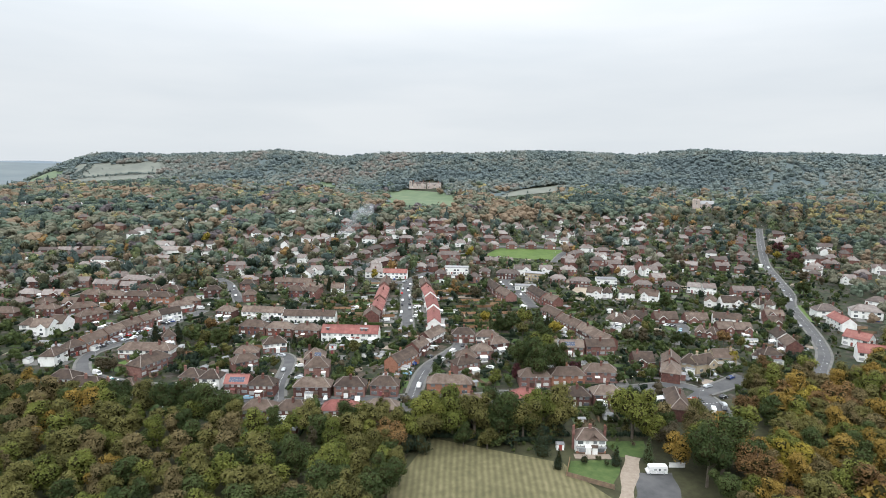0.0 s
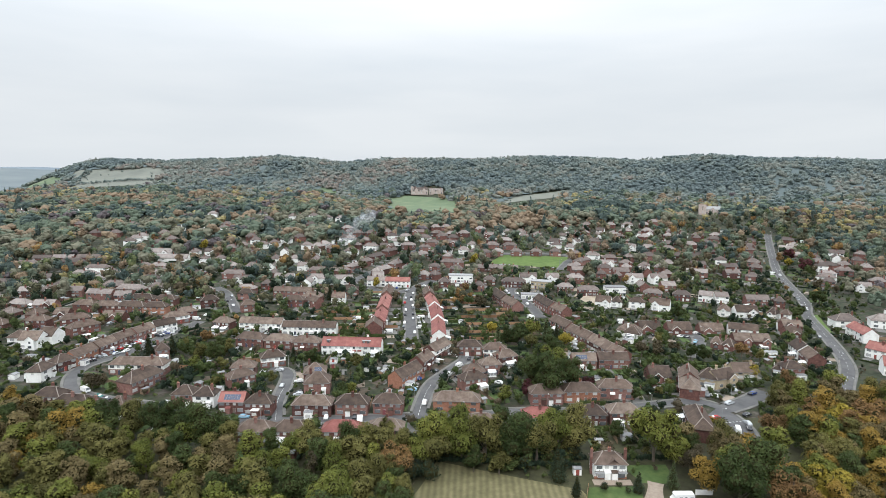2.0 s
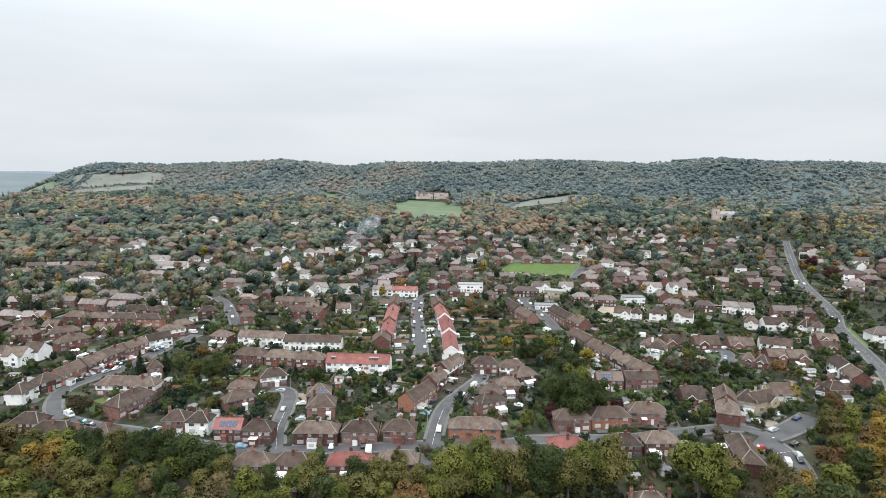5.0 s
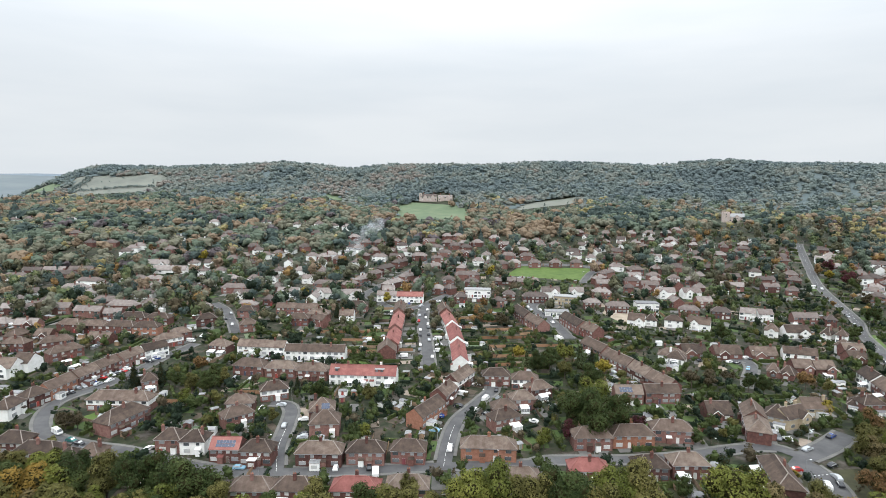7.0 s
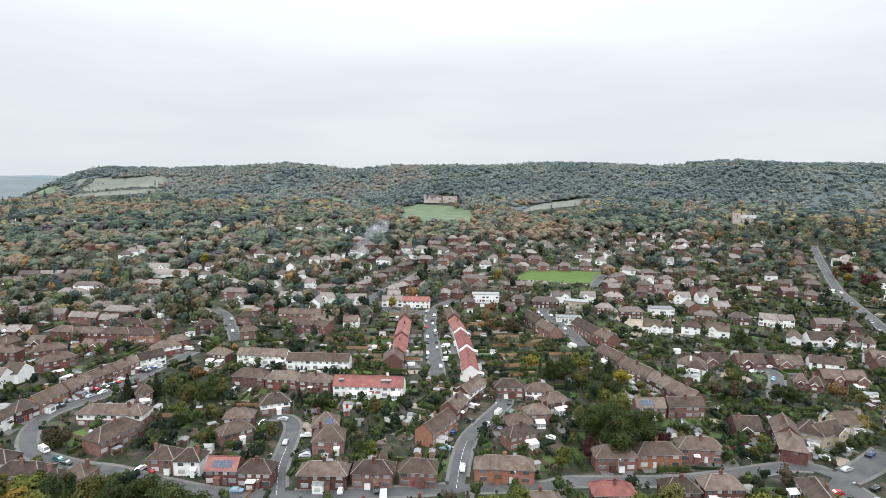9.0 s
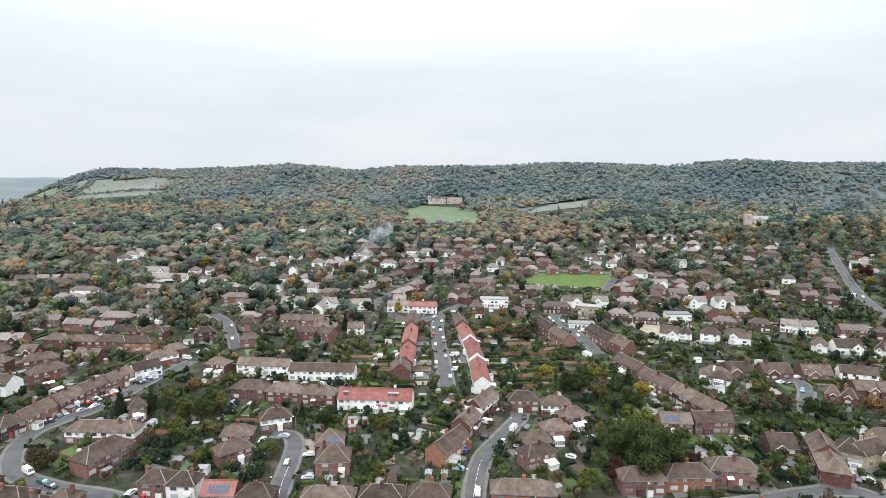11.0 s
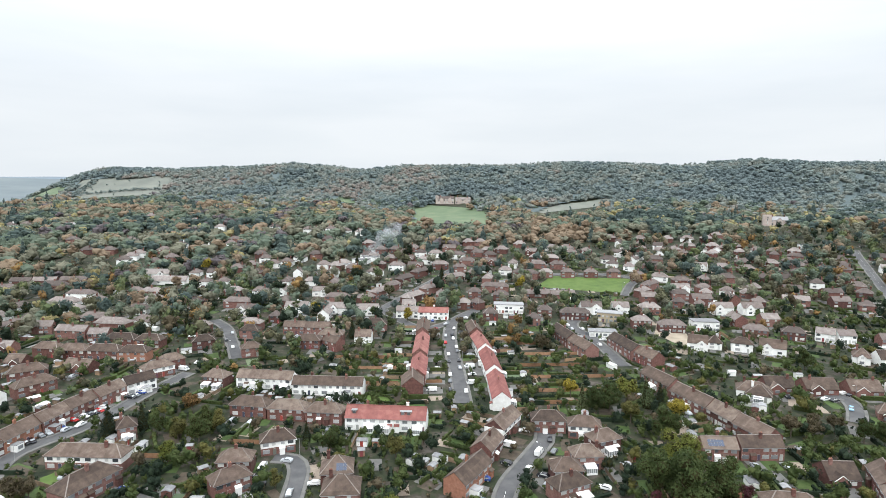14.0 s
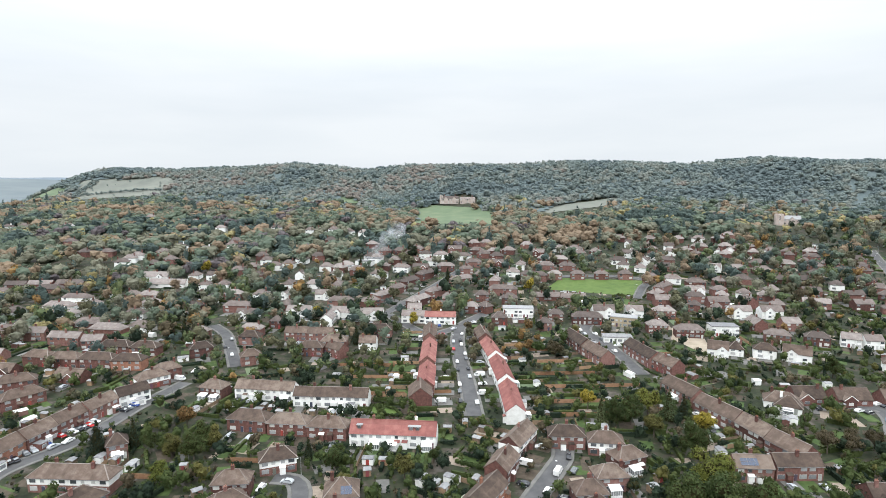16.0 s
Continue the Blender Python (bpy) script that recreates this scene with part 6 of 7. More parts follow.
def mass(name, spots, mat, label, n, size, shape="round", category="woodland", up=0.25, spread=1.0, ruffle=0.55, sink=0.0, shaded=False, lobes=4, coarse=False):
    """Many trees that nobody could count, as one mesh: leaf sprays over lumpy inner crowns."""
    if not spots:
        return None
    rng = np.random.default_rng(len(spots))
    kinds = []
    for s in range(8):
        bl = lumps(rng, shape, 10.0)
        bl = bl[:7] + bl[-1:] if shape == "round" else bl
        v, f = tufts(rng, bl, n, size, up, ruffle)
        own = [bl[i] for i in rng.choice(len(bl) - 1, min(lobes, len(bl) - 1), replace=False)] + [bl[-1]]
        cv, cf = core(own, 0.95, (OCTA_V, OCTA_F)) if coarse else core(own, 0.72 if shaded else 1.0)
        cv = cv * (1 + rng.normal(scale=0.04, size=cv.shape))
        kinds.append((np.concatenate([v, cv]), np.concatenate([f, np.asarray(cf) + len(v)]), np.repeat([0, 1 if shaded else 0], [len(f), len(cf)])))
    vs, fs, ms, o = [], [], [], 0
    for i, (x, y, h) in enumerate(spots):
        v, f, inner = kinds[(i * 5 + int(x)) % 8]
        ms.append(inner)
        a = i * 2.4
        k = h / 10
        c, s = math.cos(a) * k * spread, math.sin(a) * k * spread
        vs.append(np.stack([v[:, 0] * c - v[:, 1] * s + x, v[:, 0] * s + v[:, 1] * c + y, (v[:, 2] - 10 * sink) * k + float(land(x, y)) - 0.3], 1))
        fs.append(f + o)
        o += len(v)
    V, T = np.concatenate(vs).astype(np.float32), np.concatenate(fs).astype(np.int32)
    me = bpy.data.meshes.new(name)
    me.vertices.add(len(V))
    me.vertices.foreach_set("co", V.ravel())
    me.loops.add(3 * len(T))
    me.loops.foreach_set("vertex_index", T.ravel())
    me.polygons.add(len(T))
    me.polygons.foreach_set("loop_start", np.arange(0, 3 * len(T), 3, dtype=np.int32))
    me.update(calc_edges=True)
    me.polygons.foreach_set("use_smooth", np.zeros(len(T), dtype=bool))
    me.materials.append(M[mat])
    # second slot: dark painted shade for the cores of shaded crowns
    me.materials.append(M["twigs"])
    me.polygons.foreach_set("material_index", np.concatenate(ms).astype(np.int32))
    return tagged(new(name, me), label, category, kind="stuff")


# solid outlines of the houses, to keep trees clear of them
PLOTS = [(e[0], e[1], math.cos(radians(e[2])), math.sin(radians(e[2])), e[3] / 2, e[4] / 2) for e, _, _ in HOUSES]
ROAD_PTS = np.array([(p.x, p.y, ROADS[k][0] / 2) for k, line in LINES.items() for p in line])
PLOT_A = np.array(PLOTS)


def free(x, y, gap):
    if (np.hypot(ROAD_PTS[:, 0] - x, ROAD_PTS[:, 1] - y) - ROAD_PTS[:, 2]).min() < gap:
        return False
    dx, dy = x - PLOT_A[:, 0], y - PLOT_A[:, 1]
    u, v = dx * PLOT_A[:, 2] + dy * PLOT_A[:, 3], -dx * PLOT_A[:, 3] + dy * PLOT_A[:, 2]
    return bool(((np.abs(u) > PLOT_A[:, 4] + gap) | (np.abs(v) > PLOT_A[:, 5] + gap)).all())


def inside(poly, x, y):
    c = False
    for (x0, y0), (x1, y1) in zip(poly, poly[1:] + poly[:1]):
        if (y0 > y) != (y1 > y) and x < (x1 - x0) * (y - y0) / (y1 - y0) + x0:
            c = not c
    return c


CLEARINGS = [MANOR_LAWN, DOWN_PASTURE, VALE_PASTURE, EAST_CLEARING, SMALL_CLEARING]


def clearing(x, y):
    if any(math.hypot(x * (1 + d) - MANOR[0], y * (1 + d) - MANOR[1]) < 32 or math.hypot(x * (1 + d) - MANSION[0], y * (1 + d) - MANSION[1]) < 20 for d in (0, 0.015, 0.03)):
        return True
    jx, jy = x + 26 * noise.noise((x / 40, y / 40, 1.3)), y + 26 * noise.noise((x / 40, y / 40, 5.9))
    return any(inside(c, jx * (1 + d), jy * (1 + d)) for c in CLEARINGS for d in (0, 0.02, 0.04, 0.06))


# the trees that stand out, one by one
for place, entries in TREES.items():
    for i, (x, y, h, shape, leafmat) in enumerate(entries):
        tree(x, y, h, shape, leafmat, i)
SINGLE = np.array([(x, y, h) for entries in TREES.values() for x, y, h, _, _ in entries])


def apart(x, y, k=0.22):
    return bool((np.hypot(SINGLE[:, 0] - x, SINGLE[:, 1] - y) > SINGLE[:, 2] * k + 1.5).all())


rnd = random.Random(5)
LEFT_WOOD = [(-190, 60), (-185, 262), (-150, 262), (-112, 252), (-75, 236), (-48, 222), (-20, 203), (10, 199), (40, 197), (44, 184), (20, 150), (-6, 100), (-10, 60)]
LEFT_LEAVES = ("wood_lime", "wood_olive", "wood_lime", "wood_green", "wood_lime", "wood_olive", "wood_green", "wood_olive", "wood_brown")
RIGHT_LEAVES = ("wood_olive", "wood_gold", "wood_green", "wood_olive", "rust", "wood_lime", "wood_gold", "wood_brown")
woods = {k: [] for k in LEFT_LEAVES + RIGHT_LEAVES}
deep = {k: [] for k in woods}
for i in range(36):
    for j in range(32):
        x, y = -190 + 6.8 * i + rnd.uniform(-2.6, 2.6), 60 + 6.8 * j + rnd.uniform(-2.6, 2.6)
        if not (inside(LEFT_WOOD, x, y) and free(x, y, 3) and apart(x, y)):
            continue
        west = float(smooth(-10, -110, x))
        k = rnd.choice(("wood_brown", "wood_olive", "wood_gold", "wood_brown", "wood_olive", "wood_lime")) if rnd.random() < 0.75 * west else rnd.choice(LEFT_LEAVES)
        if y > 150 and rnd.random() < 0.2:
            tree(x, y, rnd.uniform(11, 15.5), rnd.choice(("oval",) * 5 + ("round",) * 4 + ("tall",)), k, rnd.randrange(5))
        else:
            (woods if y > 118 and x > -0.5 * y - 12 else deep)[k].append((x, y, rnd.uniform(9.5, 15.5)))
RIGHT_WOOD = [(122, 60), (112, 172), (128, 180), (146, 168), (150, 150), (172, 180), (188, 200), (208, 203), (222, 186), (255, 200), (300, 222), (420, 290), (470, 300), (470, 60)]
for i in range(48):
    for j in range(33):
        x, y = 112 + 7.4 * i + rnd.uniform(-2.8, 2.8), 70 + 7.4 * j + rnd.uniform(-2.8, 2.8)
        if not (inside(RIGHT_WOOD, x, y) and free(x, y, 3) and apart(x, y)):
            continue
        k = rnd.choice(RIGHT_LEAVES)
        if math.hypot(x, y) < 260 and y > 0.62 * x + 20 and rnd.random() < 0.22:
            tree(x, y, rnd.uniform(10, 15), "round", k, rnd.randrange(5))
        elif y > 0.7 * x:
            (woods if y > 112 else deep)[k].append((x, y, rnd.uniform(9.5, 15.5)))
for k, spots in woods.items():
    word = {"wood_lime": "yellow-green", "wood_gold": "golden"}.get(k, k.replace("wood_", ""))
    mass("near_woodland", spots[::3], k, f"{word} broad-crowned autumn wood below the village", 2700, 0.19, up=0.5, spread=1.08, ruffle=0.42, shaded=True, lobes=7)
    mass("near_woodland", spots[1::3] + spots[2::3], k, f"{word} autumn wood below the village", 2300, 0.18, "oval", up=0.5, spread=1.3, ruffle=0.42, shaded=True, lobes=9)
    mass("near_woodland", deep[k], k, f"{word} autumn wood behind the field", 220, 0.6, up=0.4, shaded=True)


# hillside woods
def tone(x, y):
    """Patches of like trees: evergreen hollows, rusty belts, green stands."""
    return 0.5 + 1.0 * noise.noise((x / 110, y / 80, 0.3)) + 0.6 * noise.noise((x / 36, y / 30, 4.1))


def wooded(x, y):
    """How thickly trees stand on the slopes round the village: 0 to 1."""
    east = 1250 - 0.37 * x
    q = y - east
    if q > 50 or x < -0.5 * y - 30 or clearing(x, y):
        return 0
    road_x = 260 + (y - 227) * 0.80
    if x > road_x + 45:
        return 0.9 if x > road_x + 85 or y > 640 else 0.6
    if x < -60:
        return 0.8 if y > 700 else 0.5 if y > 600 else 0.28 if y > 470 else 0
    return 1.0 if q > -330 else 0.7 if y > 650 else 0


def sightline(x, y):
    """Keeps the view open to the houses that stand behind a place."""
    return free(x, y, 3.5) and free(x * 1.016, y * 1.016, 2.5)


groups = {k: [] for k in FAR_HAZED}
conifers = []
y = 215.0
while y < 1500:
    step = 8.4 if y < 640 else 10.4 if y < 860 else 9.4
    x = -0.86 * y - 20
    while x < 1.32 * y + 30:
        px, py = x + rnd.uniform(-4.6, 4.6), y + rnd.uniform(-5.2, 5.2)
        x += step
        w = wooded(px, py)
        if not w or px < -1000 or px > 1400 or rnd.random() > w * 0.9 or inside(RIGHT_WOOD, px, py):
            continue
        if py < 1000 and not sightline(px, py) or any(inside(SPORTS_GREEN, px * k, py * k) for k in (1, 1.03, 1.06)):
            continue
        q = py - (1250 - 0.37 * px)
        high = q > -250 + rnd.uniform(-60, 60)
        m = 0.5 + 0.7 * (tone(px, py) - 0.5) + (rnd.uniform(-0.16, 0.16) if high else rnd.uniform(-0.3, 0.3)) + (0.0 if high else 0.04) - 0.22 * float(smooth(300, 520, px))
        m += 0.5 * math.exp(-((px - MANOR[0] + 30) ** 2 + (py - MANOR[1] + 130) ** 2) / 80 ** 2)
        kind = "dark" if m < 0.2 else "green" if m < 0.5 else "olive" if m < 0.8 else "rust"
        if rnd.random() < 0.75 * math.exp(-((px - 610) / 130) ** 2 - ((py - 590) / 60) ** 2):
            kind = rnd.choice(("yellow", "rust"))
        m += 0.55 * math.exp(-((px - 600) / 150) ** 2 - ((py - 590) / 70) ** 2)
        if not high and py > 560 and rnd.random() < 0.05:
            conifers.append((px, py, rnd.uniform(13, 20)))
            continue
        if not high and rnd.random() < 0.11:
            kind = rnd.choice(("yellow", "rust", "plum"))
        # ridge_ keys carry more painted haze than far_ ones
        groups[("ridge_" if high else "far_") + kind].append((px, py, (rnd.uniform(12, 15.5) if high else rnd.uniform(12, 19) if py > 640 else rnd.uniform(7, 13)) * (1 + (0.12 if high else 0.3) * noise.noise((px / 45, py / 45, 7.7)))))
    y += step
# haze-toned sheet added to lighten dark gaps between tall trees on upper slopes
tv, tf, cell = [], [], {}
for i in range(-52, 132):
    for j in range(60, 150):
        x, y = i * 10.0, j * 10.0
        if y < 1290 - 0.37 * x and y > 900 - 0.37 * x and x > -0.5 * y - 30 and x < 1.35 * y and wooded(x, y) > 0.55:
            corner = []
            for a, b in ((i, j), (i + 1, j), (i + 1, j + 1), (i, j + 1)):
                if (a, b) not in cell:
                    cell[(a, b)] = len(tv)
                    px, py = a * 10.0, b * 10.0
                    tv.append((px, py, float(land(px, py)) + 2.6 + 1.6 * noise.noise((px / 13, py / 13, 2.2))))
                corner.append(cell[(a, b)])
            tf.append(corner)
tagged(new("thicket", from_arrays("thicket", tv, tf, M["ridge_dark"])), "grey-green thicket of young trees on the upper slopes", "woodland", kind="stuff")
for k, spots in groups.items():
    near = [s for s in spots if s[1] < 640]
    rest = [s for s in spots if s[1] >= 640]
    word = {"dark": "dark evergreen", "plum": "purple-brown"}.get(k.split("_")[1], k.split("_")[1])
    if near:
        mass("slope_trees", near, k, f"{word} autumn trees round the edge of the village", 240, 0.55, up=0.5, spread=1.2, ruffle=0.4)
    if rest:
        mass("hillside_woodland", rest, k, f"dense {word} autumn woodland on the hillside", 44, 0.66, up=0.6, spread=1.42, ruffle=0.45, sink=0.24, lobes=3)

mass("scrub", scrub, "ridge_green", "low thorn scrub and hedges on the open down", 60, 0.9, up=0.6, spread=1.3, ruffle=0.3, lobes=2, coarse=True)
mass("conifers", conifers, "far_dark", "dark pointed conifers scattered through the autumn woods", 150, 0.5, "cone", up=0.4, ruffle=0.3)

# garden trees and shrubs over the village
rnd = random.Random(11)
NEAR_LEAF = {"green": "wood_green", "olive": "wood_green", "dark": "dark", "rust": "wood_olive"}


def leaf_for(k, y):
    """Leaf key by distance: deeper colours to the south, haze-tinted far_ ones further north."""
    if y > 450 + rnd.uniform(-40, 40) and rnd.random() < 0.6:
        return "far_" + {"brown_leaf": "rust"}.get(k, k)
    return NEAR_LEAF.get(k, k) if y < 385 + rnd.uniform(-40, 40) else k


garden = {k: [] for k in ("green", "dark", "olive", "rust", "brown_leaf", "wood_lime", "wood_olive", "wood_green", "wood_gold", "far_green", "far_olive", "far_dark", "far_rust")}
small = {k: [] for k in garden}
LAWNS = [SPORTS_GREEN, TERRACE_LAWN, BEND_LAWN, CHALK_SITE, COTTAGE_LAWN, GRAVEL_DRIVE, YARD, EAST_VERGE, HAYFIELD]
for _ in range(17500):
    y = rnd.uniform(165, 660)
    x = rnd.uniform(-0.8, 1.2) * (y - 10) + 10
    if wooded(x, y) > 0.6 or inside(LEFT_WOOD, x, y) or inside(RIGHT_WOOD, x, y) or any(inside(p, x, y) for p in LAWNS) or not apart(x, y, 0.1):
        continue
    if y < 190 + 0.1 * x and rnd.random() < 0.7:
        continue
    if rnd.random() < 0.26 + 0.08 * smooth(390, 480, y):
        if free(x, y, 2.6) and (y < 340 or free(x * 1.025, y * 1.025, 0.5) or rnd.random() < 0.3) and not any(inside(SPORTS_GREEN, x * k, y * k) for k in (1.02, 1.05, 1.08)):
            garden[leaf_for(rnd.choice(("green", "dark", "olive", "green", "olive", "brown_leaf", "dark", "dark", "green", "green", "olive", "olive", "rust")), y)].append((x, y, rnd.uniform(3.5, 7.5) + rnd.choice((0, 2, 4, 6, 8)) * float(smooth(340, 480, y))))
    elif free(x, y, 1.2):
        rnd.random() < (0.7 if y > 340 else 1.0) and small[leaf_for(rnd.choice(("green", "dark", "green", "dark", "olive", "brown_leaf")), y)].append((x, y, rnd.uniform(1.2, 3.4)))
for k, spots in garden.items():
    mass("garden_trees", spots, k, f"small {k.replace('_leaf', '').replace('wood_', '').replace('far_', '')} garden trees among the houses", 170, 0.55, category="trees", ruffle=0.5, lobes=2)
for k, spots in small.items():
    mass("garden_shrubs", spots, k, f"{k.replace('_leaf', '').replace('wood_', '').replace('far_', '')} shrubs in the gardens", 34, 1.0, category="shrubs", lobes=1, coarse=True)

# undergrowth and hedge trees between the field, the cottage and the village
BELT = [(32, 193), (56, 178), (78, 171), (84, 177), (108, 176), (132, 172), (128, 186), (100, 192), (84, 199), (44, 205)]
under = {"dark": [], "wood_green": [], "wood_olive": []}
for _ in range(420):
    x, y = rnd.uniform(30, 142), rnd.uniform(168, 206)
    if inside(BELT, x, y) and free(x, y, 2.0):
        under[rnd.choice(("dark", "wood_green", "wood_green", "wood_olive"))].append((x, y, rnd.uniform(2.5, 6.5) if x < 92 else rnd.uniform(1.8, 3.6)))
for k, spots in under.items():
    mass("undergrowth", spots, k, "dense dark undergrowth along the edge of the field", 240, 0.5, category="undergrowth", spread=1.3, shaded=True)


# ---- cars, vans and caravans ----
def profile_body(name, side, width, taper, mats, glass_z=None):
    """A body drawn from its side view, drawn in towards the roof and rounded."""
    bm = bmesh.new()
    zmax = max(z for _, z in side)
    rings = []
    for s in (-1, 1):
        ring = []
        for x, z in side:
            k = 1 - taper * max(0.0, (z - 0.85)) / max(0.1, zmax - 0.85)
            ring.append(bm.verts.new((x, s * width / 2 * k, z)))
        rings.append(ring)
    n = len(side)
    for i in range(n):
        bm.faces.new((rings[0][i], rings[0][(i + 1) % n], rings[1][(i + 1) % n], rings[1][i]))
    bm.faces.new(rings[0][::-1])
    bm.faces.new(rings[1])
    bmesh.ops.recalc_face_normals(bm, faces=bm.faces[:])
    bmesh.ops.bevel(bm, geom=bm.edges[:], offset=0.05, segments=1, affect="EDGES")
    return bm


def wheel_mesh():
    bm = bmesh.new()
    m = Matrix.Rotation(radians(90), 4, "X")
    bmesh.ops.create_cone(bm, cap_ends=True, segments=12, radius1=0.31, radius2=0.31, depth=0.22, matrix=m)
    caps = [f for f in bm.faces if len(f.verts) > 4]
    bmesh.ops.inset_individual(bm, faces=caps, thickness=0.1, depth=-0.02)
    for f in caps:
        f.material_index = 1
    return mesh_of("wheel", bm, M["rubber"], M["car_silver"])


WHEEL = wheel_mesh()
CAR_SIDE = [(-2.05, 0.28), (2.05, 0.28), (2.1, 0.6), (1.95, 0.78), (1.0, 0.92), (0.35, 1.44), (-1.2, 1.46), (-1.95, 0.98), (-2.1, 0.8)]
GLASS_SIDE = [(0.86, 0.95), (0.38, 1.37), (-1.18, 1.39), (-1.75, 0.98)]
VAN_SIDE = [(-2.5, 0.3), (2.5, 0.3), (2.55, 0.8), (2.3, 1.1), (1.6, 1.95), (1.2, 2.05), (-2.45, 2.05), (-2.55, 1.9)]
VAN_GLASS = [(2.2, 1.18), (1.62, 1.86), (0.8, 1.88), (0.8, 1.2)]
CARAVAN_SIDE = [(-2.7, 0.45), (2.7, 0.45), (2.8, 1.2), (2.4, 2.4), (2.0, 2.55), (-2.3, 2.55), (-2.7, 2.2), (-2.75, 1.0)]
CAMPER_SIDE = [(-3.3, 0.4), (3.2, 0.4), (3.3, 1.0), (2.7, 1.35), (2.3, 1.9), (2.7, 2.3), (2.3, 2.8), (-3.2, 2.85), (-3.35, 2.5)]
FORM = {"car": (CAR_SIDE, GLASS_SIDE, 1.74, 0.24, 1.3), "van": (VAN_SIDE, VAN_GLASS, 1.95, 0.12, 1.6), "caravan": (CARAVAN_SIDE, [(1.6, 1.4), (1.6, 2.0), (-1.6, 2.0), (-1.6, 1.4)], 2.2, 0.05, 0.4), "camper": (CAMPER_SIDE, [(2.5, 1.45), (2.2, 1.85), (1.5, 1.85), (1.5, 1.45)], 2.3, 0.04, 2.2)}
VEHICLES = {}


def vehicle(x, y, turn, tint, form, group="parked vehicles"):
    side, pane, width, taper, axle = FORM[form]
    z = float(land(x, y)) + 0.16
    word = {"lightblue": "light blue"}.get(tint, tint)
    what = {"car": "hatchback car", "van": "panel van", "caravan": "touring caravan", "camper": "coachbuilt camper van"}[form]
    if (tint, form) not in VEHICLES:
        VEHICLES[(tint, form)] = mesh_of("body", profile_body("body", side, width, taper, None), M["car_" + tint])
        if form not in FORM_PANES:
            FORM_PANES[form] = mesh_of("windows", profile_body("windows", pane, width + 0.02, taper * 0.9, None), M["glass"])
            sc = bmesh.new()
            (xa, za), (xb, zb) = (side[4], side[5]) if form in ("car", "camper") else (side[3], side[4])
            w = width * 0.42
            f = sc.faces.new([sc.verts.new(p) for p in ((xa - 0.02, -w, za + 0.05), (xa - 0.02, w, za + 0.05), (xb + 0.06, w * 0.9, zb - 0.03), (xb + 0.06, -w * 0.9, zb - 0.03))])
            ext = bmesh.ops.extrude_face_region(sc, geom=[f])
            for v in ext["geom"]:
                if isinstance(v, bmesh.types.BMVert):
                    v.co += Vector((0.04, 0, 0.04))
            FORM_SCREEN[form] = mesh_of("windscreen", sc, M["glass"])
    ob = thing(form if form != "camper" else "camper_van", pose(x, y, z, 0, 0, turn), f"{word} {what} parked by the houses", form, group)
    part("body", VEHICLES[(tint, form)], None, ob)
    part("side_glass", FORM_PANES[form], None, ob)
    if form != "caravan":
        part("windscreen", FORM_SCREEN[form], None, ob)
    if form == "camper":
        for wx, ww in ((-2.4, 0.9), (-0.7, 0.6), (0.7, 0.9)):
            for sy in (1, -1):
                part("side_window", bm_of((wx - ww / 2, sy * 1.14 - 0.03, 1.45, wx + ww / 2, sy * 1.14 + 0.03, 2.05)), M["glass"], ob)
        part("stripe", bm_of((-3.2, -1.18, 1.0, 2.6, 1.18, 1.12)), M["car_grey"], ob, "grey side stripe")
    for sx in ((1, -1) if form != "caravan" else (0,)):
        for sy in (1, -1):
            part("wheel", WHEEL, None, ob, at=pose(sx * axle, sy * (width / 2 - 0.09), 0.31))
    return ob


FORM_PANES, FORM_SCREEN = {}, {}
for c in CARS:
    vehicle(*c)


# ---- gardens: drives, lawns, fences, hedges, sheds, conservatories ----
PLOT_BITS = {"paving": [], "gravel": [], "turf": [], "pasture": [], "soil": []}


def slab(x, y, turn, w, d, mat, lift):
    """A rectangle of ground in a garden, draped over the land."""
    PLOT_BITS[mat].append((x, y, turn, w, d, lift))


def lay_slabs():
    k = 2
    names = {"paving": ("patio", "grey paved patios and drives"), "gravel": ("gravel_patch", "gravel drives and beds"), "turf": ("garden_lawn", "small green garden lawns"), "pasture": ("rough_grass", "rough pale garden grass"), "soil": ("garden_bed", "dark dug garden beds")}
    for mat, bits in PLOT_BITS.items():
        vs, fs = [], []
        for x, y, turn, w, d, lift in bits:
            c, s = math.cos(radians(turn)), math.sin(radians(turn))
            o0 = len(vs)
            for j in range(k + 1):
                for i in range(k + 1):
                    u, v = w * (i / k - 0.5), d * (j / k - 0.5)
                    px, py = x + u * c - v * s, y + u * s + v * c
                    vs.append((px, py, float(land(px, py)) + lift))
            for j in range(k):
                for i in range(k):
                    o = o0 + j * (k + 1) + i
                    fs.append((o, o + 1, o + k + 2, o + k + 1))
        tagged(new(names[mat][0], from_arrays(names[mat][0], vs, fs, M[mat])), names[mat][1], "garden", kind="stuff")


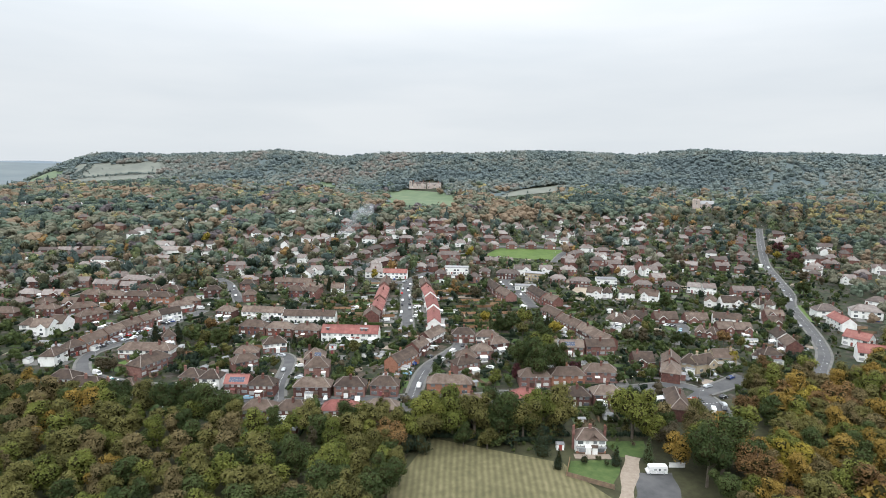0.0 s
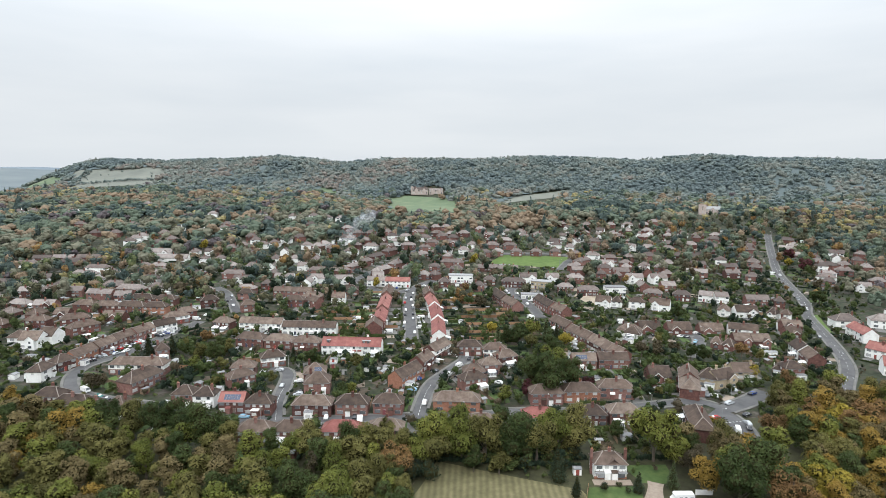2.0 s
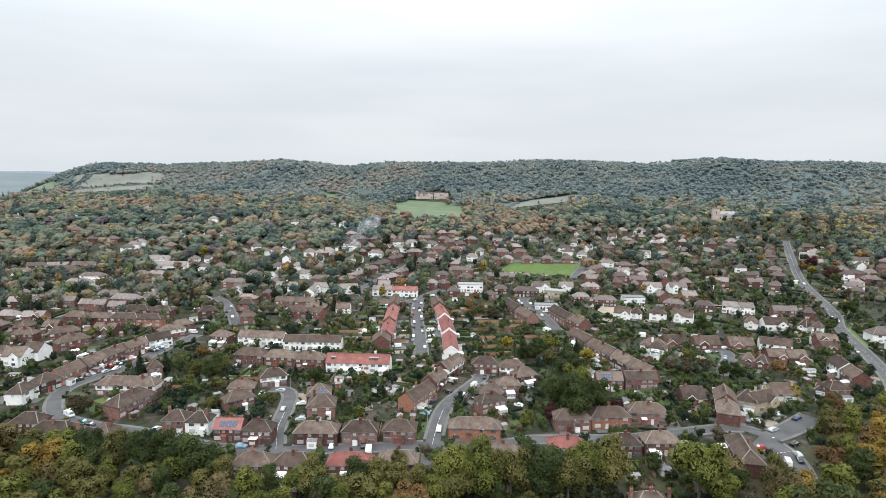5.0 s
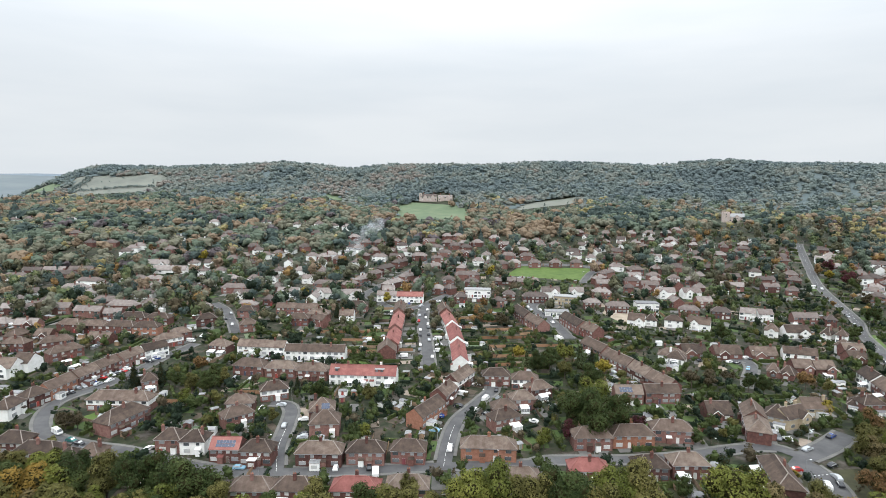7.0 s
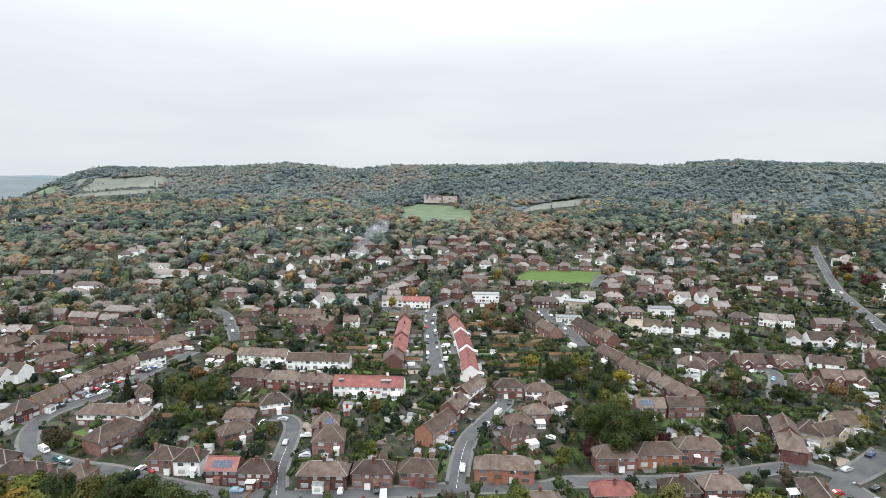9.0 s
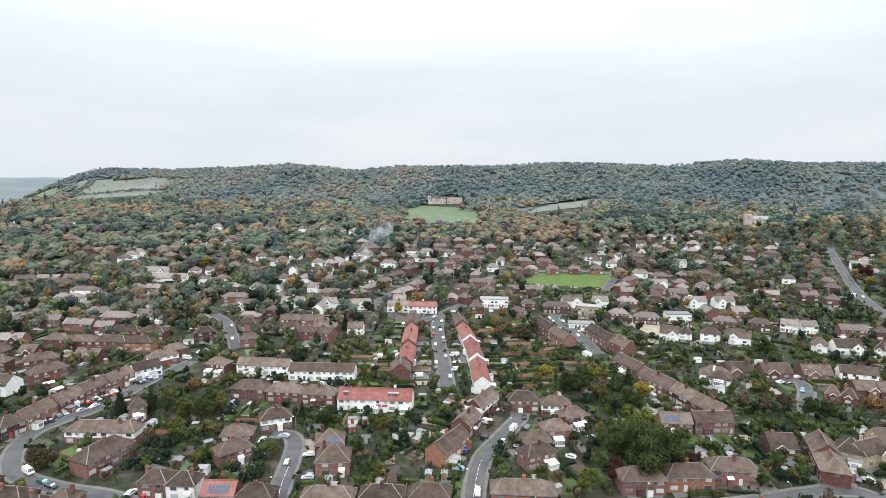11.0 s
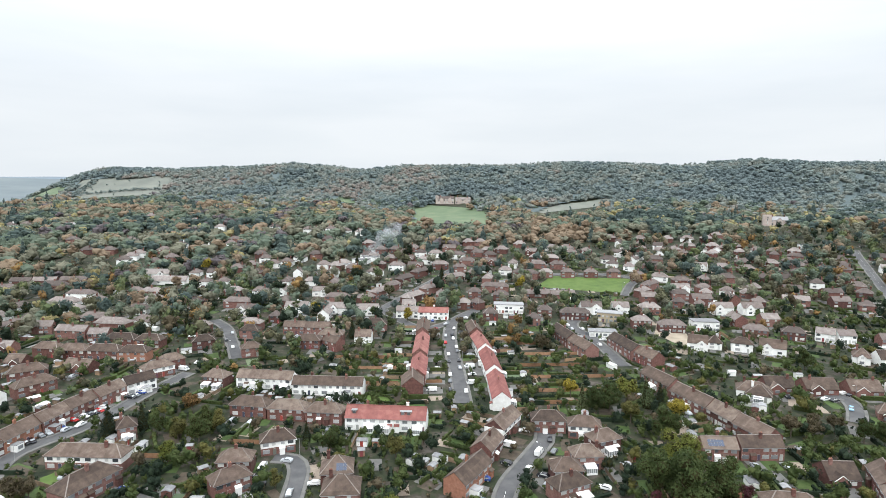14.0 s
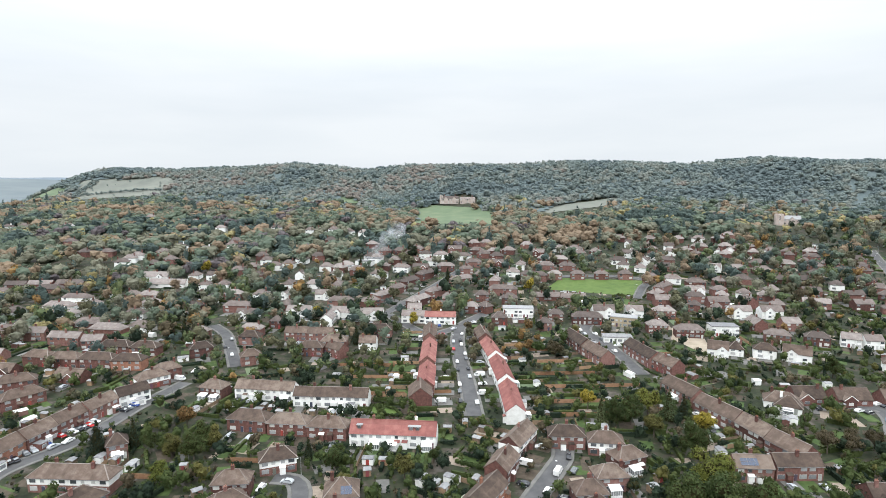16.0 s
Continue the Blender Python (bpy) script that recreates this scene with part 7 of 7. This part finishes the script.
def hedge(x, y, turn, L, h, leafmat):
    w = 0.5
    key = round(L)
    me = HEDGES.get((key, leafmat))
    if me is None:
        rng = np.random.default_rng(key)
        n = int(key * 26)
        bl = [(i * 0.9 - key / 2 + 0.45, rng.uniform(-0.12, 0.12), 0.75 + rng.uniform(-0.1, 0.1), 0.68) for i in range(max(1, int(key / 0.9)))]
        v, f = tufts(rng, bl, n, 0.24)
        cv, cf = core(bl, 0.85)
        me = HEDGES[(key, leafmat)] = from_arrays("hedge", np.concatenate([v, cv]), f.tolist() + [[i + len(v) for i in q] for q in cf], M[leafmat])
    ob = new("hedge", me)
    ob.matrix_basis = pose(x, y, float(land(x, y)), 0, 0, turn) @ Matrix.Diagonal((1, 1, h / 1.5, 1))
    return tagged(ob, "clipped green garden hedge between plots" if leafmat != "dark" else "dark evergreen garden hedge between plots", "hedge", "garden hedges")


HEDGES = {}
FENCE = {}


def fence(x, y, turn, L, wood="wood"):
    n = max(2, round(L / 1.9))
    if (n, wood) not in FENCE:
        # panels with thicker posts between them, as one strip
        side = []
        for i in range(n + 1):
            x0 = (i - n / 2) * 1.9
            side += [(x0 - 0.07, 0.03), (x0 - 0.07, 0.07), (x0 + 0.07, 0.07), (x0 + 0.07, 0.03)]
        outline = [(px, -py) for px, py in side] + side[::-1]
        bm = bmesh.new()
        lo, hi = ([bm.verts.new((px, py, z)) for px, py in outline] for z in (-0.4, 1.65))
        for i in range(len(outline)):
            q = (i + 1) % len(outline)
            bm.faces.new((lo[i], lo[q], hi[q], hi[i]))
        bm.faces.new(hi)
        FENCE[(n, wood)] = mesh_of("fence", bm, M[wood])
    ob = new("fence", FENCE[(n, wood)])
    ob.matrix_basis = pose(x, y, float(land(x, y)), 0, 0, turn)
    return tagged(ob, "weathered wooden panel fence between gardens" if wood == "wood" else "new orange-brown wooden panel fence between gardens", "fence", "garden fences")


def shed(x, y, turn, w, d, mat, roof):
    ob = thing("shed" if mat == "wood" else "garage", pose(x, y, float(land(x, y)), 0, 0, turn), "weathered wooden garden shed" if mat == "wood" else "small pale garage with a shallow roof", "shed" if mat == "wood" else "garage", "sheds in the gardens")
    part("wall", house_walls("g", w, d, 2.1, 0.3), M[mat], ob)
    bm, rz, _ = roof_sheet("g", w, d, 2.1, 0.15, 0.3)
    part("roof", bm, M[roof], ob)
    if math.hypot(x, y - 60) < 260:
        part("door", DOOR, None, ob, at=pose(0, -d / 2 - 0.01, 0))


def conservatory(parent, x, y, side, L=3.6, d=2.8):
    """White glazed lean-to against a house wall."""
    bm = bmesh.new()
    box(bm, -L / 2, 0, -0.8, L / 2, d, 0.6)
    base = part("conservatory", bm, M["plastic"], parent, "white glazed conservatory", at=pose(x, y, 0, 0, 0, 0 if side > 0 else 180))
    gl = bmesh.new()
    box(gl, -L / 2 + 0.05, 0, 0.6, L / 2 - 0.05, d - 0.05, 2.1)
    part("glazing", gl, M["glass"], base)
    fr = bmesh.new()
    for i in range(6):
        px = -L / 2 + (L - 0.1) * i / 5
        box(fr, px, d - 0.1, 0.6, px + 0.1, d, 2.15)
    for px in (-L / 2, L / 2 - 0.1):
        for j in range(3):
            py = (d - 0.15) * j / 3
            box(fr, px, py, 0.6, px + 0.1, py + 0.1, 2.15)
    part("frame", fr, M["plastic"], base, kind="stuff")
    rf = bmesh.new()
    v = [rf.verts.new(p) for p in ((-L / 2 - 0.1, -0.02, 2.75), (L / 2 + 0.1, -0.02, 2.75), (L / 2 + 0.1, d + 0.1, 2.1), (-L / 2 - 0.1, d + 0.1, 2.1))]
    rf.faces.new(v[::-1])
    solid_roof(rf, 0.08)
    part("roof", rf, M["plastic"], base, "pale translucent roof")


rnd = random.Random(21)
TAKEN = [(c[0], c[1]) for c in CARS]


def clear_of_cars(x, y, r):
    return all(math.hypot(x - a, y - b) > r for a, b in TAKEN)


def spot(e, u, v):
    c, s = math.cos(radians(e[2])), math.sin(radians(e[2]))
    return e[0] + u * c - v * s, e[1] + u * s + v * c


def road_gap(x, y):
    return float((np.hypot(ROAD_PTS[:, 0] - x, ROAD_PTS[:, 1] - y) - ROAD_PTS[:, 2]).min())


def in_wood(x, y):
    return inside(LEFT_WOOD, x, y) or inside(RIGHT_WOOD, x, y) or any(inside(p, x, y) for p in LAWNS)


for e, ob, rz in HOUSES:
    x, y, turn, L, D, E, n, kind = e
    far = math.hypot(x, y - 60)
    if far > 520 or (x, y) == tuple(STREETS["cottage"][0][:2]):
        continue
    unit = L / n
    fx, fy = spot(e, 0, -D / 2 - 8)
    bx, by = spot(e, 0, D / 2 + 8)
    front = -1 if road_gap(fx, fy) < road_gap(bx, by) else 1
    reach = max(2.5, min(9.0, road_gap(*spot(e, 0, front * (D / 2 + 0.5))) - 2.2))
    for i in range(n):
        mx = -L / 2 + unit * (i + 0.5)
        # paved drive in front
        px, py = spot(e, mx, front * (D / 2 + reach / 2))
        if rnd.random() < 0.75 and free(px, py, 0.3) and not in_wood(px, py):
            slab(px, py, turn, unit * 0.6, reach, rnd.choice(("paving", "paving", "paving", "soil")), 0.10 + 0.01 * i)
            if rnd.random() < 0.35 and reach > 5 and far < 430 and clear_of_cars(px, py, 6) and road_gap(px, py) > 1.5:
                TAKEN.append((px, py))
                vehicle(round(px, 1), round(py, 1), turn + 90, rnd.choice(("white", "silver", "black", "grey", "red", "blue", "silver")), "car")
        # back garden: lawn, shed, boundary
        depth = rnd.uniform(9, 15)
        gx_, gy_ = spot(e, mx, -front * (D / 2 + 1.5 + depth / 2))
        if free(gx_, gy_, 0.8) and not in_wood(gx_, gy_):
            if rnd.random() < 0.7:
                slab(gx_, gy_, turn, unit * 0.75, depth * 0.8, rnd.choice(("turf", "turf", "soil", "paving", "pasture")), 0.09 + 0.008 * i)
            qx, qy = spot(e, mx + unit / 2, -front * (D / 2 + 1 + depth / 2))
            if free(qx, qy, 0.4) and far < 430:
                if rnd.random() < 0.5:
                    fence(qx, qy, turn + 90, depth)
                else:
                    hedge(qx, qy, turn + 90, depth, rnd.uniform(1.2, 2.2), rnd.choice(("wood_green", "dark")))
            sx, sy = spot(e, mx + unit * rnd.uniform(-0.2, 0.2), -front * (D / 2 + depth - 1))
            if rnd.random() < 0.6 and free(sx, sy, 1.8) and not in_wood(sx, sy):
                if rnd.random() < 0.6:
                    shed(sx, sy, turn + rnd.choice((0, 90)), rnd.uniform(2.2, 3.4), rnd.uniform(1.8, 2.4), "wood", "felt")
                else:
                    shed(sx, sy, turn + rnd.choice((0, 90)), rnd.uniform(3, 5), rnd.uniform(2.5, 3), rnd.choice(("white", "brick")), "felt")
            if rnd.random() < 0.3 and far < 380:
                conservatory(ob, mx, -front * D / 2, -front)
    hx, hy = spot(e, 0, front * (D / 2 + reach))
    if rnd.random() < 0.5 and far < 400 and reach > 4 and road_gap(hx, hy) > 1.9 and clear_of_cars(hx, hy, L / 2 + 1) and free(hx, hy, 1.0) and not in_wood(hx, hy):
        hedge(hx, hy, turn, L * 0.8, rnd.uniform(0.9, 1.5), rnd.choice(("wood_green", "dark")))


# the rest of the gardens: plots, hedges and sheds squared to the nearest house
rnd = random.Random(33)
hedge_v, hedge_f, hedge_o = {"dark": [], "wood_green": []}, {"dark": [], "wood_green": []}, {"dark": 0, "wood_green": 0}
sheds = 0
for t in range(5200):
    y = rnd.uniform(190, 600)
    x = rnd.uniform(-0.75, 1.1) * (y - 10) + 10
    if wooded(x, y) > 0.5 or in_wood(x, y) or not free(x, y, 1.5):
        continue
    near = int(np.argmin(np.hypot(PLOT_A[:, 0] - x, PLOT_A[:, 1] - y)))
    if math.hypot(PLOT_A[near, 0] - x, PLOT_A[near, 1] - y) > 45:
        continue
    turn = math.degrees(math.atan2(PLOT_A[near, 3], PLOT_A[near, 2])) + rnd.uniform(-4, 4)
    what = rnd.random()
    if what < 0.42:
        slab(x, y, turn, rnd.uniform(3, 7), rnd.uniform(4, 10), rnd.choice(("turf", "turf", "soil", "soil", "paving", "gravel", "turf")), 0.03 + (t % 37) * 0.003)
    elif what < 0.9:
        key = rnd.choice(("dark", "wood_green", "wood_green"))
        L = rnd.uniform(4, 13)
        a = radians(turn + rnd.choice((0, 90, 90)))
        if not (free(x + math.cos(a) * L / 2, y + math.sin(a) * L / 2, 0.6) and free(x - math.cos(a) * L / 2, y - math.sin(a) * L / 2, 0.6)):
            continue
        h, w, n = rnd.uniform(0.9, 2.3), rnd.uniform(0.4, 0.8), max(3, int(L / 0.8))
        rng = np.random.default_rng(t)
        bl = [(x + math.cos(a) * (i / (n - 1) - 0.5) * L, y + math.sin(a) * (i / (n - 1) - 0.5) * L, float(land(x, y)) + h * 0.5, w) for i in range(n)]
        v, f = tufts(rng, bl, n * 5, 0.42)
        v[:, 2] = (v[:, 2] - bl[0][2]) * (h / 2 / w) + bl[0][2]
        hedge_v[key].append(v)
        hedge_f[key].append(f + hedge_o[key])
        hedge_o[key] += len(v)
        ca, sa = math.cos(a), math.sin(a)
        cv = np.array([(x + ca * u * L / 2 - sa * p * w * 0.7, y + sa * u * L / 2 + ca * p * w * 0.7, float(land(x, y)) + q) for q in (-0.3, h * 0.85) for u, p in ((-1, -1), (1, -1), (1, 1), (-1, 1))])
        hedge_v[key].append(cv)
        hedge_f[key].append(np.array([(4, 5, 6), (4, 6, 7), (0, 1, 5), (0, 5, 4), (1, 2, 6), (1, 6, 5), (2, 3, 7), (2, 7, 6), (3, 0, 4), (3, 4, 7)]) + hedge_o[key])
        hedge_o[key] += 8
    elif sheds < 110 and free(x, y, 2.2) and clear_of_cars(x, y, 4):
        sheds += 1
        if rnd.random() < 0.55:
            shed(x, y, turn, rnd.uniform(2.2, 3.4), rnd.uniform(1.8, 2.4), "wood", "felt")
        else:
            shed(x, y, turn, rnd.uniform(3, 5.5), rnd.uniform(2.5, 3.2), rnd.choice(("white", "white", "brick")), rnd.choice(("felt", "plastic")))
for key in hedge_v:
    tagged(new("garden_hedges", from_arrays("garden_hedges", np.concatenate(hedge_v[key]), np.concatenate(hedge_f[key]), M[key])), f"{key.replace('wood_', 'clipped ')} hedges that divide the gardens", "hedges", kind="stuff")
lay_slabs()


# ---- street lamps ----
def lamp_meshes():
    bm = bmesh.new()
    bmesh.ops.create_cone(bm, cap_ends=True, segments=8, radius1=0.09, radius2=0.05, depth=6.5, matrix=Matrix.Translation((0, 0, 3.0)))
    arm = bmesh.new()
    bmesh.ops.create_cone(arm, cap_ends=True, segments=6, radius1=0.035, radius2=0.03, depth=1.3, matrix=Matrix.Translation((0.6, 0, 6.3)) @ Matrix.Rotation(radians(80), 4, "Y"))
    head = bmesh.new()
    box(head, 1.0, -0.13, 6.34, 1.65, 0.13, 6.48)
    return mesh_of("pole", bm, M["felt"]), mesh_of("arm", arm, M["felt"]), mesh_of("lantern", head, M["plastic"])


LAMP = lamp_meshes()
for k, line in LINES.items():
    for i in range(4, len(line) - 2, 12):
        p, t = line[i], (line[i + 1] - line[i - 1]).normalized()
        s = Vector((t.y, -t.x, 0)) * (1 if (i // 12) % 2 else -1)
        q = p + s * (ROADS[k][0] / 2 + 1.0)
        if not free(q.x, q.y, 0.3) or not off_roads(k)(q) or not clear_of_cars(q.x, q.y, 2.2):
            continue
        ob = thing("street_lamp", pose(q.x, q.y, float(land(q.x, q.y)) + 0.1, 0, 0, math.degrees(math.atan2(-s.y, -s.x))), "thin grey steel street lamp beside the pavement", "street lamp", "street lamps")
        for me in LAMP:
            part(me.name.split(".")[0], me, None, ob)


# ---- solar panels on three roofs ----
def panels(e, u0, nx, ny, side=-1, slope=0.78):
    h = next(ob for q, ob, _ in HOUSES if q[0] == e[0] and q[1] == e[1])
    ang = math.degrees(math.atan(slope))
    for i in range(nx):
        for j in range(ny):
            up = 1.0 + j * 1.25
            v = e[4] / 2 - up * math.cos(radians(ang))
            z = e[5] + up * math.sin(radians(ang)) + 0.26
            part("solar_panel", SOLAR, None, h, "dark blue solar panel", at=pose(u0 + i * 1.08, side * v, z, ang if side < 0 else -ang, 0, 0))


sm = bmesh.new()
box(sm, -0.5, -0.58, -0.02, 0.5, 0.58, 0.03)
sm.faces.ensure_lookup_table()
top = sm.faces[1]
bmesh.ops.inset_individual(sm, faces=[top], thickness=0.04, depth=-0.01)
top.material_index = 1
SOLAR = mesh_of("solar_panel", sm, M["plastic"], M["solar"])
panels(STREETS["vale_road"][4], -2.5, 6, 2)
panels(STREETS["long_terrace"][4], -3.5, 5, 2)
panels(STREETS["brick_close"][0], 0.4, 3, 2)


# ---- the manor under the hill and the mansion on the slope ----
def great_house(name, x, y, turn, label, mat, roof, wings, tower):
    ob = thing(name, pose(x, y, float(land(x, y)) + 0.3, 0, 0, turn), label, "mansion")
    for (u, L, D, E) in wings:
        part("wall", house_walls("g", L, D, E, 0.8), M[mat], ob, at=pose(u, 0, 0))
        bm, rz, _ = roof_sheet("g", L, D, E, 0.3, 0.8)
        part("roof", bm, M[roof], ob, at=pose(u, 0, 0))
        k = max(2, int(L / 4.2))
        for i in range(k):
            for zf in (1.0, 4.6):
                part("window", WIN[(1.9, 1.25)], None, ob, at=pose(u - L / 2 + L * (i + 0.5) / k, -D / 2 - 0.02, zf) @ Matrix.Diagonal((1.1, 1, 1.5, 1)))
        for sx in (-0.35, 0.3):
            part("chimney", CHIMNEY["b"], None, ob, at=pose(u + sx * L, 0, rz) @ Matrix.Diagonal((1.3, 1.3, 1.6, 1)))
        # gabled bays in front
        for i in range(max(1, int(L / 12))):
            m = pose(u - L / 2 + L * (i + 0.5) / max(1, int(L / 12)), -D / 2 + 0.5, 0, 0, 0, 90)
            part("gable_wall", house_walls("g", 5.0, 5.2, E, 1.0), M[mat], ob, at=m)
            bm, _, _ = roof_sheet("g", 5.0, 5.2, E, 0.3, 1.0)
            part("gable_roof", bm, M[roof], ob, at=m)
    for (u, w, h) in tower:
        bm = bmesh.new()
        box(bm, -w / 2, -w / 2, -1, w / 2, w / 2, h)
        for i in range(4):
            for s in (-1, 1):
                a = -w / 2 + w * (i + 0.25) / 4
                box(bm, a, s * (w / 2 - 0.2) - 0.2, h, a + w / 8, s * (w / 2 - 0.2) + 0.2, h + 0.9)
        part("tower", bm, M[mat], ob, at=pose(u, -2.0, 0))
        for z in (2, 6, 9):
            if z + 2 < h:
                part("window", WIN[(1.1, 2.0)], None, ob, at=pose(u, -2.0 - w / 2 - 0.02, z))
    return ob


great_house("manor_house", *MANOR, 345, "long pinkish gabled manor house below the wooded ridge", "stone", "pale_tiles", [(-10, 26, 9, 7.5), (17, 24, 8, 6.5)], [(-24, 4.5, 12)])
great_house("mansion", *MANSION, 330, "pinkish stone mansion with a square tower among trees", "stone", "felt", [(8, 20, 10, 7.0)], [(-5, 9.0, 12.5)])


# ---- thin smoke of a garden fire ----
sx, sy = SMOKE
puff = bmesh.new()
bmesh.ops.create_icosphere(puff, subdivisions=3, radius=1)
PUFF_V, PUFF_F = np.array([v.co[:] for v in puff.verts]), np.array([[v.index for v in f.verts] for f in puff.faces])
puff.free()
vs, fs = [], []
rnd = random.Random(3)
for i in range(13):
    up = 2 + 2.3 * i
    r = 1.9 + 0.42 * i
    v = PUFF_V * (r * 1.3, r, r * 1.1) * (1 + 0.12 * np.sin(PUFF_V[:, :1] * 5 + i) * np.cos(PUFF_V[:, 2:] * 4))
    v = v + (sx - 6 + 0.16 * i * i + rnd.uniform(-4, 4), sy + rnd.uniform(-5, 5), float(land(sx, sy)) + up)
    fs += (PUFF_F + len(vs) * len(PUFF_V)).tolist()
    vs.append(v)
tagged(new("smoke", from_arrays("smoke", np.concatenate(vs), fs, M["smoke"], True)), "thin blue-white drift of bonfire smoke", "smoke", kind="stuff")


# ---- the white cottage by the field: end chimneys, a timbered upper floor, a lean-to front ----
e = STREETS["cottage"][0]
home = next(ob for q, ob, _ in HOUSES if q[0] == e[0] and q[1] == e[1])
tagged(home, "white timbered cottage with a brown hipped roof and brick base", "cottage")
home.name = "cottage"
L, D, E = e[3], e[4], e[5]
for s in (-1, 1):
    part("chimney", CHIMNEY["b"], None, home, "tall brick end chimney", at=pose(s * (L / 2 + 0.35), 0, E + 1.6) @ Matrix.Diagonal((0.8, 1.2, 1.25, 1)))
    part("chimney_stack", bm_of((s * (L / 2 + 0.35) - 0.4, -0.4, -0.5, s * (L / 2 + 0.35) + 0.4, 0.4, E + 0.6)), M["brick"], home)
for i in range(9):
    u = -L / 2 + 0.3 + (L - 0.6) * i / 8
    part("beam", bm_of((u - 0.07, -D / 2 - 0.03, 2.45, u + 0.07, -D / 2 + 0.02, 3.05)), M["bark"], home, "dark timber")
part("beam", bm_of((-L / 2, -D / 2 - 0.035, 2.35, L / 2, -D / 2 + 0.02, 2.47)), M["bark"], home, "dark timber")
part("canopy", bm_of((-L / 2 - 0.1, -D / 2 - 1.0, 2.2, L / 2 + 0.1, -D / 2, 2.32)), M["felt"], home, "grey lead porch canopy")
part("plinth", bm_of((-L / 2 - 0.06, -D / 2 - 0.08, -0.3, L / 2 + 0.06, -D / 2 + 0.1, 0.75)), M["orange"], home, "red-brick plinth")
for s in (-1, 1):
    part("bay_window", WIN[(2.3, 1.4)], None, home, at=pose(s * L * 0.27, -D / 2 - 0.5, 0.75) @ Matrix.Diagonal((1.3, 6.0, 1, 1)))
m = pose(0.9, -D / 2 + 1.2, 0, 0, 0, 90)
bm, _, _ = roof_sheet("g", 2.6, 3.2, E, 0.2, 0.9)
part("gable_roof", bm, M["tiles"], home, at=m)
# terrace, step and small white shed beside it
px, py = spot(e, 0, -D / 2 - 2.2)
bm = bmesh.new()
box(bm, -L / 2 - 1, -1.6, -0.6, L / 2 + 1, 1.6, 0.16)
ob = new("terrace_paving", mesh_of("terrace_paving", bm, M["gravel"]))
ob.matrix_basis = pose(px, py, float(land(px, py)) + 0.05, 0, 0, e[2])
tagged(ob, "pale paved terrace before the cottage", "terrace paving", kind="structure")
qx, qy = spot(e, -L / 2 - 5, -0.5)
shed(qx, qy, e[2], 2.6, 2.0, "white", "felt")
# hedges that close the garden and the field
for u, v, a, ln, h in ((-14, 7.5, 0, 18, 2.6), (4, 7.5, 0, 16, 2.8), (20, 8, 0, 16, 2.6)):
    hx, hy = spot(e, u, v)
    hedge(hx, hy, e[2] + a, ln, h, "dark")
for k in range(5):
    hx, hy = 44 + 9.5 * k, 187 - 3.2 * k
    hedge(hx, hy, -18, 10, 2.4, "dark")
# low post-and-rail fence along the lawn
for (x0, y0), (x1, y1) in ((COTTAGE_LAWN[0], COTTAGE_LAWN[1]), (COTTAGE_LAWN[3], COTTAGE_LAWN[0])):
    fence((x0 + x1) / 2, (y0 + y1) / 2, math.degrees(math.atan2(y1 - y0, x1 - x0)), math.hypot(x1 - x0, y1 - y0))
# long fences of new wood across the gardens behind the red-roofed rows
for x, y, turn, ln in ((12, 352, 347, 44), (22, 371, 347, 30), (17, 389, 347, 34), (50, 346, 352, 7), (112, 322, 350, 38), (118, 338, 350, 44), (112, 356, 350, 30), (121, 372, 350, 36), (116, 392, 350, 26), (104, 310, 350, 30), (-28, 300, 345, 12), (-62, 296, 345, 14)):
    fence(x, y, turn, ln, "fresh_wood")
# clipped hedge round the lawn at the end of the white terrace
for (x0, y0), (x1, y1) in zip(TERRACE_LAWN, TERRACE_LAWN[1:] + TERRACE_LAWN[:1]):
    hedge((x0 + x1) / 2, (y0 + y1) / 2, math.degrees(math.atan2(y1 - y0, x1 - x0)), math.hypot(x1 - x0, y1 - y0), 1.5, "wood_green")
# box dormers on the long red roof
e = STREETS["white_crescent"][2]
home = next(ob for q, ob, _ in HOUSES if q[0] == e[0] and q[1] == e[1])
for u in (-12.2, 6.6, 8.9):
    v = -e[4] / 2 + 2.0
    dormer = part("dormer", bm_of((u - 1.0, v - 0.7, e[5] + 0.9, u + 1.0, v + 2.2, e[5] + 2.3)), M["red_tiles"], home, "tile-hung box dormer")
    part("dormer_roof", bm_of((u - 1.15, v - 0.9, e[5] + 2.3, u + 1.15, v + 2.3, e[5] + 2.42)), M["felt"], dormer)
    part("window", WIN[(1.2, 1.15)], None, dormer, at=pose(u, v - 0.71, e[5] + 1.05))
# low white wall beside the yard, with a capping
wall_bm = bm_of((-2.6, -0.15, -0.4, 2.6, 0.15, 1.5), (-2.7, -0.21, 1.5, 2.7, 0.21, 1.6))
ob = new("garden_wall", mesh_of("garden_wall", wall_bm, M["white"]))
ob.matrix_basis = pose(116.6, 150.4, float(land(116.6, 150.4)), 0, 0, 166)
tagged(ob, "low white-painted wall beside the patched yard", "garden wall")
